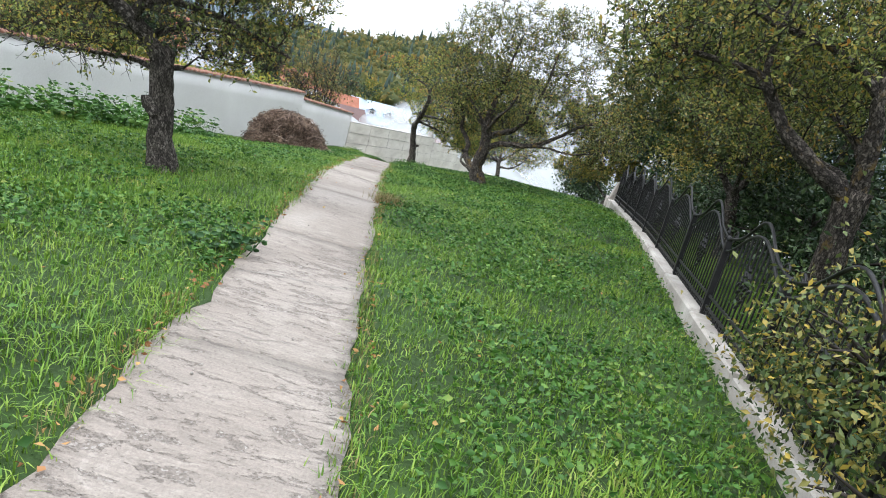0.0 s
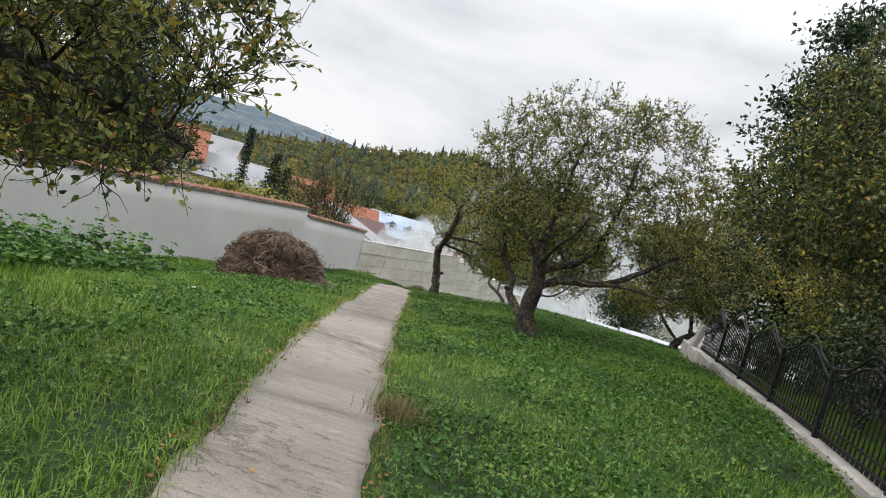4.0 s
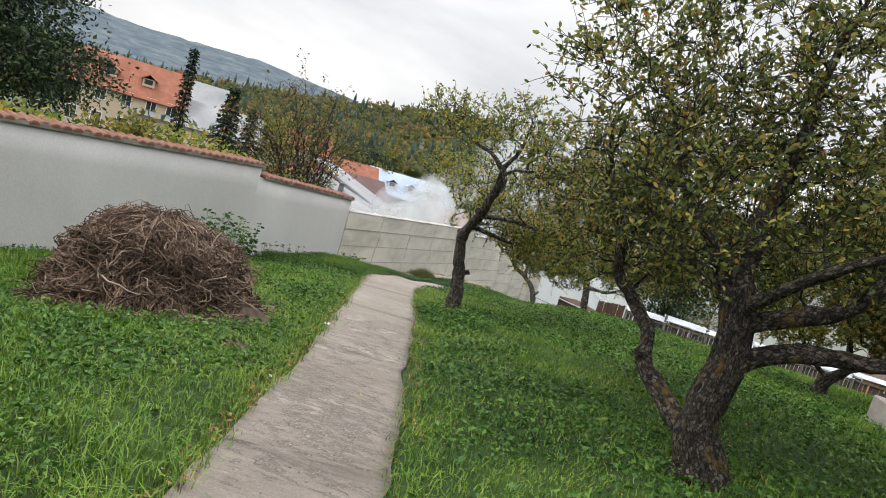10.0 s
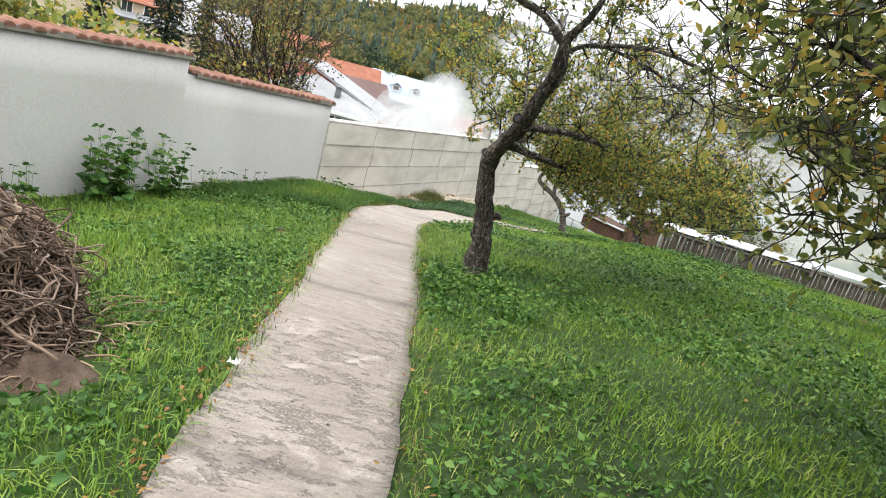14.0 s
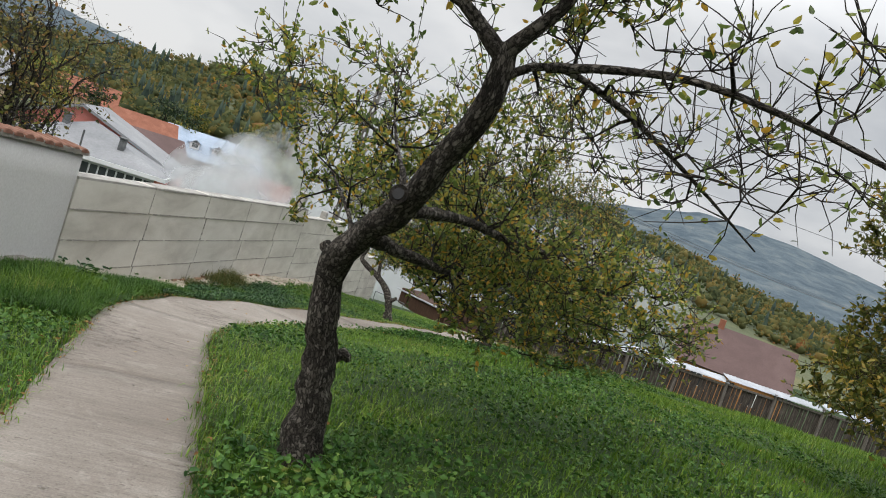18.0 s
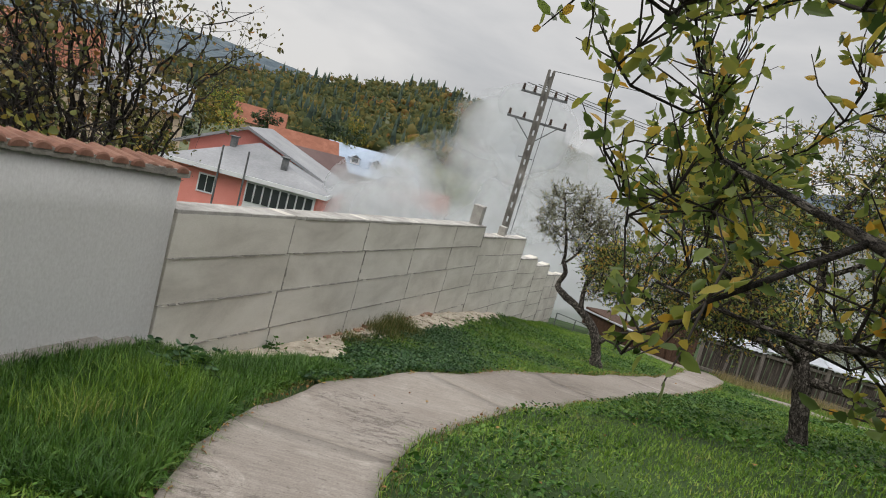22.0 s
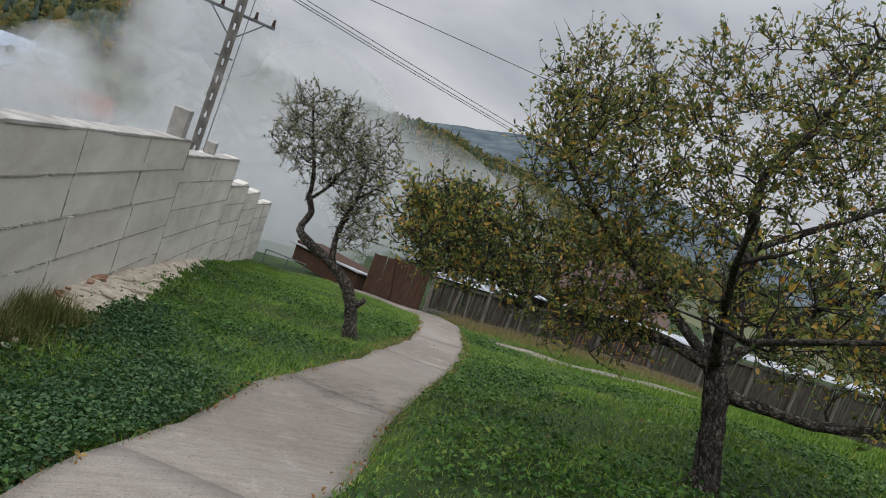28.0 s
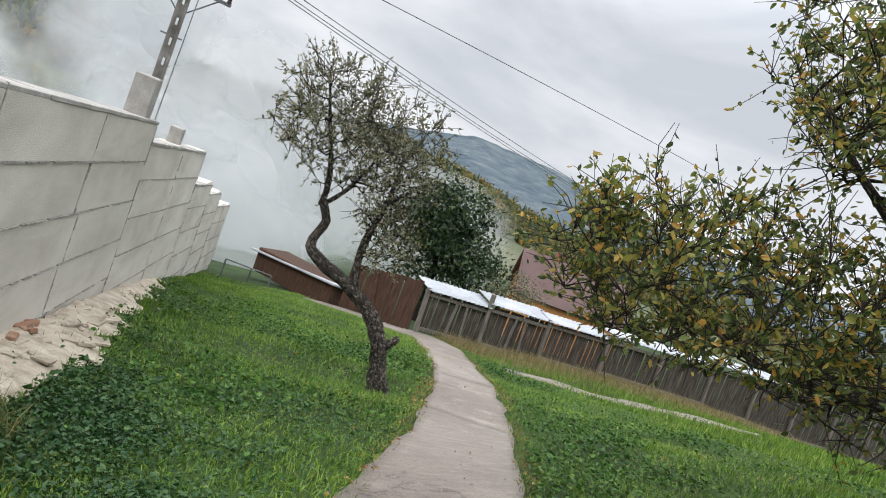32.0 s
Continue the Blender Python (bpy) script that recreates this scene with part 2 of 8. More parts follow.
M_TILE = grainy("terracotta_tile", (0.13, 0.065, 0.045), (0.19, 0.092, 0.063), (0.25, 0.14, 0.10), 6, 60, 0.85, 0.4, 0.004, place=True)
M_IRON = grainy("black_iron", (0.006, 0.006, 0.007), (0.011, 0.011, 0.012), (0.022, 0.021, 0.021), 6, 80, 0.5, 0.2, 0.002, metal=0.2, spec=0.4)


def bark_material(name, crack, plate, pale, moss=None):
    """Old bark: long upright furrows broken by short cross cracks, paler ridges, and moss where there is some."""
    m, n, l, b = material(name, 0.95)
    v = world_coords(n, l, (1, 1, 0.22))
    vc = world_coords(n, l, (1, 1, 1.4))
    furrow = noise_of(n, l, v, 42, 4, 0.6, 0.8)
    cross = noise_of(n, l, vc, 30, 3, 0.6, 0.6)
    big = noise_of(n, l, vc, 4, 5, 0.65)
    fine_n = noise_of(n, l, vc, 120, 4, 0.7)
    ridge = mixed(n, l, 0.38, ramp(n, l, furrow, [(0.36, (0.0,) * 3), (0.62, (1.0,) * 3)]), ramp(n, l, cross, [(0.36, (0.0,) * 3), (0.6, (1.0,) * 3)]))
    col = ramp(n, l, big, [(0.3, plate), (0.78, pale)])
    col = mixed(n, l, ramp(n, l, ridge, [(0.15, (0.0,) * 3), (0.75, (1.0,) * 3)]), crack, col)
    col = mixed(n, l, 0.4, col, ramp(n, l, fine_n, [(0.3, (0.3,) * 3), (0.7, (0.7,) * 3)]), "OVERLAY")
    if moss:
        col = mixed(n, l, ramp(n, l, noise_of(n, l, vc, 3.5, 4, 0.7), [(0.55, (0,) * 3), (0.68, (0.8,) * 3)]), col, moss)
    l.new(col, b.inputs["Base Color"])
    b.inputs["Specular IOR Level"].default_value = 0.2
    h = mixed(n, l, 0.3, ridge, fine_n)
    bump(n, l, b, h, 1.0, 0.025)
    return m


M_BARK = bark_material("apple_bark", (0.006, 0.005, 0.004), (0.024, 0.020, 0.017), (0.06, 0.053, 0.046))
M_LICHENBARK = bark_material("mossy_bark", (0.014, 0.011, 0.009), (0.05, 0.042, 0.034), (0.11, 0.09, 0.07), (0.17, 0.10, 0.025))


def limb_material(name, crack, plate, pale, moss=None):
    """Old flaky bark along the grain of each limb: ragged little plates of uneven height and tone."""
    m, n, l, b = material(name, 0.95)
    at = n.new("ShaderNodeAttribute")
    at.attribute_name = "grain"
    mp = n.new("ShaderNodeMapping")
    mp.inputs["Scale"].default_value = (1, 1, 0.5)
    l.new(at.outputs["Vector"], mp.inputs["Vector"])
    v = mp.outputs[0]
    wob = n.new("ShaderNodeTexNoise")
    wob.inputs["Scale"].default_value, wob.inputs["Detail"].default_value, wob.inputs["Roughness"].default_value = 38, 5, 0.75
    l.new(v, wob.inputs["Vector"])
    add = n.new("ShaderNodeVectorMath")
    add.operation = "MULTIPLY_ADD"
    add.inputs[1].default_value = (0.05, 0.05, 0.05)
    l.new(wob.outputs["Color"], add.inputs[0])
    l.new(v, add.inputs[2])
    edge_v, cell = n.new("ShaderNodeTexVoronoi"), n.new("ShaderNodeTexVoronoi")
    edge_v.feature = "DISTANCE_TO_EDGE"
    for k in (edge_v, cell):
        k.inputs["Scale"].default_value = 46
        l.new(add.outputs[0], k.inputs["Vector"])
    big = noise_of(n, l, v, 9, 5, 0.7)
    fine_n = noise_of(n, l, v, 150, 5, 0.75)
    edge = ramp(n, l, edge_v.outputs["Distance"], [(0.0, (0.0,) * 3), (0.2, (1.0,) * 3)])
    tone = mixed(n, l, 0.5, big, cell.outputs["Color"])
    col = ramp(n, l, tone, [(0.22, crack), (0.45, plate), (0.78, pale)])
    col = mixed(n, l, edge, crack, col)
    col = mixed(n, l, 0.7, col, ramp(n, l, fine_n, [(0.32, (0.2,) * 3), (0.68, (0.8,) * 3)]), "OVERLAY")
    if moss:
        col = mixed(n, l, ramp(n, l, noise_of(n, l, v, 8, 4, 0.7), [(0.57, (0,) * 3), (0.70, (0.8,) * 3)]), col, moss)
    l.new(col, b.inputs["Base Color"])
    b.inputs["Specular IOR Level"].default_value = 0.2
    h = mixed(n, l, 0.5, mixed(n, l, 0.5, edge, cell.outputs["Color"]), fine_n)
    bump(n, l, b, h, 1.0, 0.028)
    return m


M_LIMB = limb_material("apple_limb_bark", (0.011, 0.0095, 0.008), (0.10, 0.086, 0.074), (0.30, 0.268, 0.235))
M_LIMBMOSS = limb_material("mossy_limb_bark", (0.009, 0.0075, 0.0065), (0.076, 0.065, 0.055), (0.23, 0.20, 0.17), (0.19, 0.125, 0.028))
M_TWIG = grainy("twig_bark", (0.018, 0.014, 0.012), (0.034, 0.028, 0.024), (0.066, 0.055, 0.048), 4, 40, 0.9, 0.3, 0.003, place=True)
M_HAY = grainy("old_hay", (0.022, 0.015, 0.011), (0.05, 0.034, 0.025), (0.10, 0.07, 0.05), 7, 50, 0.95, 0.8, 0.03, place=True)
M_STRAW = leafy("hay_stalk", [(0.0, (0.05, 0.034, 0.025)), (0.4, (0.13, 0.086, 0.058)), (0.8, (0.24, 0.165, 0.11)), (1.0, (0.36, 0.27, 0.19))], 0.8, 0.05)
M_STRAWDARK = leafy("tangled_brown_stalk", [(0.0, (0.035, 0.022, 0.016)), (0.5, (0.12, 0.078, 0.056)), (0.85, (0.24, 0.17, 0.125)), (1.0, (0.34, 0.265, 0.21))], 0.8, 0.03)
M_WOOD = grainy("weathered_board", (0.03, 0.025, 0.021), (0.066, 0.055, 0.047), (0.14, 0.12, 0.103), 5, 50, 0.9, 0.7, 0.006, stretch=(5, 5, 0.5), place=True)
M_WOODLIGHT = grainy("pale_post_wood", (0.09, 0.08, 0.07), (0.15, 0.135, 0.118), (0.24, 0.215, 0.19), 6, 60, 0.9, 0.5, 0.005, stretch=(5, 5, 0.5), place=True)
M_GATE = grainy("brown_gate_board", (0.032, 0.017, 0.011), (0.065, 0.034, 0.021), (0.11, 0.064, 0.042), 6, 50, 0.85, 0.5, 0.005, stretch=(6, 6, 0.5), place=True)
M_SHEET = grainy("zinc_sheet", (0.30, 0.315, 0.34), (0.40, 0.42, 0.45), (0.52, 0.54, 0.57), 1.2, 20, 0.5, 0.15, 0.004, metal=0.25, place=True)
M_GRASS = leafy("grass_blade", [(0.0, (0.024, 0.062, 0.007)), (0.3, (0.066, 0.148, 0.013)), (0.64, (0.132, 0.232, 0.024)), (0.92, (0.21, 0.295, 0.042)), (1.0, (0.30, 0.29, 0.09))], 0.5, 0.12, big=1.3)
M_LONGGRASS = leafy("long_grass_blade", [(0.0, (0.014, 0.044, 0.006)), (0.4, (0.036, 0.095, 0.011)), (0.8, (0.075, 0.155, 0.02)), (1.0, (0.13, 0.21, 0.036))], 0.45, 0.1, big=1.9)
M_DRYGRASS = leafy("dry_grass_blade", [(0.0, (0.10, 0.10, 0.035)), (0.5, (0.22, 0.18, 0.08)), (1.0, (0.36, 0.27, 0.14))], 0.7, 0.25)
M_OLIVEGRASS = leafy("olive_tuft_blade", [(0.0, (0.05, 0.07, 0.018)), (0.5, (0.12, 0.14, 0.035)), (0.85, (0.20, 0.19, 0.06)), (1.0, (0.32, 0.26, 0.11))], 0.6, 0.15)
M_HERB = leafy("broad_herb_leaf", [(0.0, (0.010, 0.036, 0.006)), (0.35, (0.026, 0.080, 0.012)), (0.68, (0.062, 0.145, 0.020)), (0.92, (0.115, 0.20, 0.032)), (1.0, (0.19, 0.225, 0.045))], 0.55, 0.10, big=1.8)
M_IVY = leafy("dark_ground_ivy_leaf", [(0.0, (0.008, 0.030, 0.010)), (0.5, (0.025, 0.072, 0.020)), (0.85, (0.058, 0.122, 0.036)), (1.0, (0.12, 0.17, 0.042))], 0.45, 0.08, big=2.2)
APPLE = [(0.0, (0.026, 0.042, 0.012)), (0.25, (0.088, 0.122, 0.032)), (0.55, (0.19, 0.23, 0.06)), (0.80, (0.31, 0.30, 0.07)), (0.95, (0.40, 0.31, 0.06)), (1.0, (0.43, 0.20, 0.04))]
M_APPLE = leafy("apple_leaf", APPLE, 0.42, 0.38, spec=0.35)
M_APPLEG = leafy("apple_leaf_green", [(0.0, (0.045, 0.08, 0.02)), (0.35, (0.16, 0.225, 0.05)), (0.68, (0.29, 0.32, 0.07)), (0.87, (0.44, 0.36, 0.06)), (1.0, (0.56, 0.30, 0.035))], 0.40, 0.5, spec=0.4)
M_APPLEYEL = leafy("apple_leaf_yellowing", [(0.0, (0.030, 0.055, 0.016)), (0.3, (0.11, 0.16, 0.042)), (0.62, (0.23, 0.26, 0.062)), (0.85, (0.38, 0.31, 0.06)), (1.0, (0.50, 0.26, 0.05))], 0.40, 0.46, spec=0.4)
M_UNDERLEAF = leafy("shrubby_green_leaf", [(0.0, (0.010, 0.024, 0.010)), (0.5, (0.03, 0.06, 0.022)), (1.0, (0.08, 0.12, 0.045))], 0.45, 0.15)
M_APPLEGREY = leafy("dry_olive_leaf", [(0.0, (0.085, 0.092, 0.05)), (0.5, (0.18, 0.187, 0.11)), (0.85, (0.28, 0.275, 0.17)), (1.0, (0.32, 0.24, 0.13))], 0.6, 0.4)
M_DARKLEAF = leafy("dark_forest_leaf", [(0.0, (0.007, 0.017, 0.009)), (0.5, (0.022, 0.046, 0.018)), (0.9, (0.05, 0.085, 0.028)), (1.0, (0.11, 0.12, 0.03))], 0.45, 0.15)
M_GOLDLEAF = leafy("yellowing_leaf", [(0.0, (0.06, 0.085, 0.02)), (0.5, (0.14, 0.155, 0.03)), (0.85, (0.28, 0.23, 0.04)), (1.0, (0.40, 0.26, 0.05))], 0.5, 0.35)
M_SHRUBLEAF = leafy("dull_olive_shrub_leaf", [(0.0, (0.055, 0.06, 0.022)), (0.5, (0.12, 0.115, 0.035)), (0.8, (0.21, 0.17, 0.045)), (1.0, (0.30, 0.14, 0.05))], 0.6, 0.3)
M_RUSTLEAF = leafy("rusty_hedge_leaf", [(0.0, (0.022, 0.042, 0.014)), (0.4, (0.065, 0.102, 0.03)), (0.7, (0.15, 0.165, 0.045)), (0.9, (0.26, 0.21, 0.05)), (1.0, (0.44, 0.32, 0.05))], 0.45, 0.28)
M_FALLEN = leafy("fallen_leaf", [(0.0, (0.20, 0.085, 0.035)), (0.5, (0.30, 0.15, 0.06)), (1.0, (0.40, 0.27, 0.09))], 0.7, 0.15)
M_NEEDLE = leafy("conifer_needle", [(0.0, (0.008, 0.019, 0.010)), (0.6, (0.018, 0.036, 0.017)), (1.0, (0.035, 0.06, 0.027))], 0.6, 0.1)
M_FARWOOD = leafy("distant_wood_foliage", [(0.0, (0.045, 0.068, 0.036)), (0.35, (0.085, 0.108, 0.048)), (0.65, (0.15, 0.15, 0.055)), (0.86, (0.24, 0.18, 0.055)), (1.0, (0.27, 0.13, 0.05))], 0.95, 0.5, big=0.03)
M_FARFIR = leafy("distant_fir_foliage", [(0.0, (0.022, 0.038, 0.030)), (1.0, (0.05, 0.075, 0.05))], 0.9, 0.0)
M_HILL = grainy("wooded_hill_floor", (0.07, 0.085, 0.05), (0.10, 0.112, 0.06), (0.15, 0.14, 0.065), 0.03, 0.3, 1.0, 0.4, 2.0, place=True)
# the blue haze of distance is mixed into this hill's base colour
M_FARHILL = grainy("haze_blue_distant_hill", (0.04, 0.062, 0.082), (0.078, 0.105, 0.125), (0.14, 0.158, 0.158), 0.03, 0.25, 1.0, 0.3, 2.0, place=True)
M_PINK = grainy("salmon_render", (0.76, 0.27, 0.22), (0.82, 0.30, 0.25), (0.85, 0.33, 0.28), 0.5, 20, 0.9, 0.1, 0.004, place=True)
M_CREAM = grainy("cream_render", (0.50, 0.40, 0.28), (0.56, 0.46, 0.34), (0.60, 0.51, 0.39), 0.5, 20, 0.9, 0.1, 0.004, place=True)
M_WHITE = grainy("white_paint", (0.66, 0.67, 0.68), (0.73, 0.74, 0.75), (0.78, 0.79, 0.80), 0.8, 20, 0.7, 0.1, 0.004, place=True)
M_GREYROOF = grainy("pale_metal_roof", (0.19, 0.195, 0.205), (0.25, 0.255, 0.265), (0.31, 0.315, 0.325), 0.3, 6, 0.65, 0.15, 0.01, place=True)
M_BLUEROOF = grainy("blue_grey_roof", (0.26, 0.33, 0.43), (0.32, 0.39, 0.49), (0.37, 0.44, 0.54), 0.4, 6, 0.5, 0.1, 0.01, place=True)
M_REDROOF = grainy("red_tile_roof", (0.19, 0.075, 0.045), (0.25, 0.098, 0.060), (0.31, 0.135, 0.088), 0.8, 14, 0.85, 0.3, 0.03, place=True)
M_BROWNROOF = grainy("brown_sheet_roof", (0.085, 0.053, 0.05), (0.11, 0.068, 0.063), (0.135, 0.087, 0.08), 0.4, 10, 0.7, 0.2, 0.02, place=True)
M_OCHRE = grainy("ochre_board_wall", (0.34, 0.16, 0.055), (0.42, 0.20, 0.07), (0.48, 0.25, 0.10), 0.5, 20, 0.85, 0.2, 0.004, place=True)
M_POLE = grainy("pole_concrete", (0.12, 0.11, 0.10), (0.18, 0.168, 0.155), (0.25, 0.235, 0.22), 2, 30, 0.9, 0.4, 0.006, place=True)
M_STEEL = grainy("galvanised_steel", (0.10, 0.105, 0.11), (0.16, 0.165, 0.17), (0.22, 0.225, 0.23), 4, 40, 0.6, 0.2, 0.003, metal=0.5, place=True)
M_CERAMIC = grainy("brown_insulator", (0.05, 0.03, 0.025), (0.08, 0.05, 0.04), (0.11, 0.075, 0.06), 9, 40, 0.3, 0.1, 0.002, place=True)
M_PAPER = grainy("white_litter", (0.68, 0.68, 0.67), (0.75, 0.75, 0.74), (0.8, 0.8, 0.8), 9, 60, 0.7, 0.2, 0.003, place=True)


def glass_material():
    m, n, l, b = material("window_glass", 0.08)
    b.inputs["Base Color"].default_value = (0.04, 0.045, 0.05, 1)
    b.inputs["Specular IOR Level"].default_value = 0.7
    return m


M_GLASS = glass_material()


def smoke_material(name, thick, middle, lump):
    """Thin white smoke: clear at the rim of each billow, thicker and lumpy towards its heart."""
    m, n, l, b = material(name, 1.0)
    c = n.new("ShaderNodeTexCoord")
    v = world_coords(n, l, (1, 1, 1))
    d = n.new("ShaderNodeVectorMath")
    d.operation = "LENGTH"
    l.new(c.outputs["Object"], d.inputs[0])
    nz = noise_of(n, l, v, lump, 6, 0.5, 0.0)
    s = n.new("ShaderNodeMath")
    s.operation = "MULTIPLY_ADD"
    s.inputs[1].default_value, s.inputs[2].default_value = 2.3, -1.05
    l.new(nz, s.inputs[0])
    a = n.new("ShaderNodeMath")
    a.operation = "SUBTRACT"
    l.new(d.outputs["Value"], a.inputs[0])
    l.new(s.outputs[0], a.inputs[1])
    fac = ramp(n, l, a.outputs[0], [(0.05, (thick,) * 3), (0.5, (middle,) * 3), (0.95, (0.0,) * 3)])
    b.inputs["Base Color"].default_value = (0.70, 0.72, 0.74, 1)
    b.inputs["Specular IOR Level"].default_value = 0.0
    t = n.new("ShaderNodeBsdfTranslucent")
    t.inputs[0].default_value = (0.70, 0.72, 0.74, 1)
    w = n.new("ShaderNodeMixShader")
    w.inputs[0].default_value = 0.5
    l.new(b.outputs[0], w.inputs[1])
    l.new(t.outputs[0], w.inputs[2])
    k = n.new("ShaderNodeBsdfTransparent")
    x = n.new("ShaderNodeMixShader")
    l.new(fac, x.inputs[0])
    l.new(k.outputs[0], x.inputs[1])
    l.new(w.outputs[0], x.inputs[2])
    l.new(x.outputs[0], n["Material Output"].inputs[0])
    return m


M_SMOKE = smoke_material("bonfire_smoke", 0.9, 0.6, 0.17)
# thinner smoke, which also stands in for haze over the hills
M_VEIL = smoke_material("smoke_and_haze_veil", 0.62, 0.46, 0.06)


# ---- building helpers ----
def part(name, bm, mat, parent=None, label="", smooth=False):
    me = bpy.data.meshes.new(name)
    bm.to_mesh(me)
    bm.free()
    me.materials.append(mat)
    if smooth:
        me.polygons.foreach_set("use_smooth", [True] * len(me.polygons))
    ob = new(name, me)
    if parent:
        ob.parent = parent
    if label:
        ob["label"] = label
    return ob


def from_arrays(name, verts, faces, mat, parent=None, label="", smooth=False):
    """One mesh object out of arrays: verts (n, 3), faces a list of (m, k) index arrays."""
    me = bpy.data.meshes.new(name)
    verts = np.asarray(verts, dtype=np.float32)
    me.vertices.add(len(verts))
    me.vertices.foreach_set("co", verts.ravel())
    faces = [np.asarray(f, dtype=np.int32) for f in faces if len(f)]
    idx = np.concatenate([f.ravel() for f in faces])
    tot = np.concatenate([np.full(len(f), f.shape[1], dtype=np.int32) for f in faces])
    me.loops.add(len(idx))
    me.loops.foreach_set("vertex_index", idx)
    me.polygons.add(len(tot))
    me.polygons.foreach_set("loop_start", np.concatenate([[0], np.cumsum(tot)[:-1]]).astype(np.int32))
    me.polygons.foreach_set("loop_total", tot)
    if smooth:
        me.polygons.foreach_set("use_smooth", np.ones(len(tot), dtype=bool))
    me.update(calc_edges=True)
    me.materials.append(mat)
    ob = new(name, me)
    if parent:
        ob.parent = parent
    if label:
        ob["label"] = label
    return ob


def thing(name, at, label, category, group="", kind=""):
    ob = new(name)
    ob.location = at
    ob.empty_display_size = 0.1
    return tagged(ob, label, category, group, kind)


def add_box(bm, lo, hi, bevel=0.0, m=None):
    """A box between two corners, with its edges taken off, set by the pose m."""
    r = bmesh.ops.create_cube(bm, size=1.0)
    vs = r["verts"]
    c = [(a + b) / 2 for a, b in zip(lo, hi)]
    s = [b - a for a, b in zip(lo, hi)]
    for v in vs:
        v.co = Vector((v.co.x * s[0] + c[0], v.co.y * s[1] + c[1], v.co.z * s[2] + c[2]))
    if bevel:
        es = list({e for v in vs for e in v.link_edges})
        out = bmesh.ops.bevel(bm, geom=es, offset=bevel, segments=1, affect="EDGES")
        vs = list({v for f in out["faces"] for v in f.verts} | {v for v in vs if v.is_valid})
    if m is not None:
        bmesh.ops.transform(bm, matrix=m, verts=[v for v in vs if v.is_valid])
    return vs


def box(name, lo, hi, mat, parent=None, bevel=0.01, m=None, label=""):
    bm = bmesh.new()
    add_box(bm, lo, hi, bevel, m)
    return part(name, bm, mat, parent, label)


def tube_arrays(pts, rads, sides, rng=None, rough=0.0, base=0):
    """Vertices and quads of a round tube along points."""
    pts = np.asarray(pts, dtype=float)
    n = len(pts)
    d = np.gradient(pts, axis=0)
    d /= np.linalg.norm(d, axis=1)[:, None] + 1e-9
    ref = np.where(np.abs(d[:, 2:3]) < 0.92, np.array([[0, 0, 1.0]]), np.array([[1.0, 0, 0]]))
    u = np.cross(d, ref)
    u /= np.linalg.norm(u, axis=1)[:, None] + 1e-9
    for k in range(1, n):
        w = u[k - 1] - d[k] * (u[k - 1] @ d[k])
        u[k] = w / (np.linalg.norm(w) + 1e-9)
    v = np.cross(d, u)
    a = np.linspace(0, 2 * np.pi, sides, endpoint=False)
    rr = np.asarray(rads)[:, None] * np.ones((n, sides))
    if rng is not None and rough:
        rr = rr * (1 + rough * rng.normal(size=(n, sides)))
    ring = pts[:, None, :] + (u[:, None, :] * np.cos(a)[None, :, None] + v[:, None, :] * np.sin(a)[None, :, None]) * rr[:, :, None]
    verts = ring.reshape(-1, 3)
    i, j = np.meshgrid(np.arange(n - 1), np.arange(sides), indexing="ij")
    i, j = i.ravel(), j.ravel()
    k = (j + 1) % sides
    q = np.stack([i * sides + j, i * sides + k, (i + 1) * sides + k, (i + 1) * sides + j], 1) + base
    return verts, q


def tubes(name, runs, sides, mat, parent=None, label="", rng=None, rough=0.0):
    """Many tubes as one mesh. runs: (points, radii)."""
    vs, qs, base = [], [], 0
    for p, r in runs:
        v, q = tube_arrays(p, r, sides, rng, rough, base)
        vs.append(v)
        qs.append(q)
        base += len(v)
    ob = from_arrays(name, np.concatenate(vs), [np.concatenate(qs)], mat, parent, label, True)
    if len(runs) > 6:
        ob["kind"] = "stuff"
    return ob


def fine(pts, step=0.12):
    """Points of a smooth curve through the given ones."""
    p = np.asarray(pts, dtype=float)
    out = []
    for k in range(len(p) - 1):
        a = p[max(k - 1, 0)]
        b, c = p[k], p[k + 1]
        d = p[min(k + 2, len(p) - 1)]
        m = max(2, int(np.linalg.norm(c - b) / step))
        for t in np.linspace(0, 1, m, endpoint=False):
            out.append(0.5 * (2 * b + (c - a) * t + (2 * a - 5 * b + 4 * c - d) * t * t + (3 * b - a - 3 * c + d) * t ** 3))
    out.append(p[-1])
    return np.array(out)


# ---- the lie of the land ----
LINE_Y = [-60, -10, 0, 5, 11, 17, 20.7, 27.7, 29.3, 35.5, 42, 46, 60, 90, 140]
LINE_Z = [1.0, 0.31, 0.18, 0.10, -0.02, -0.42, -0.66, -1.42, -1.64, -2.44, -3.44, -4.1, -6.5, -10, -11]


def plaster_x(y):
    """Plan line of the plastered wall and, past its end, of the concrete wall."""
    y = np.asarray(y, dtype=float)
    return np.where(y < 28.15, -5.36 + (y - 28.15) * 0.352, -5.36 + (y - 28.15) * 0.345)


def rise(a, lo, hi):
    t = np.clip((np.asarray(a, dtype=float) - lo) / (hi - lo), 0, 1)
    return t * t * (3 - 2 * t)


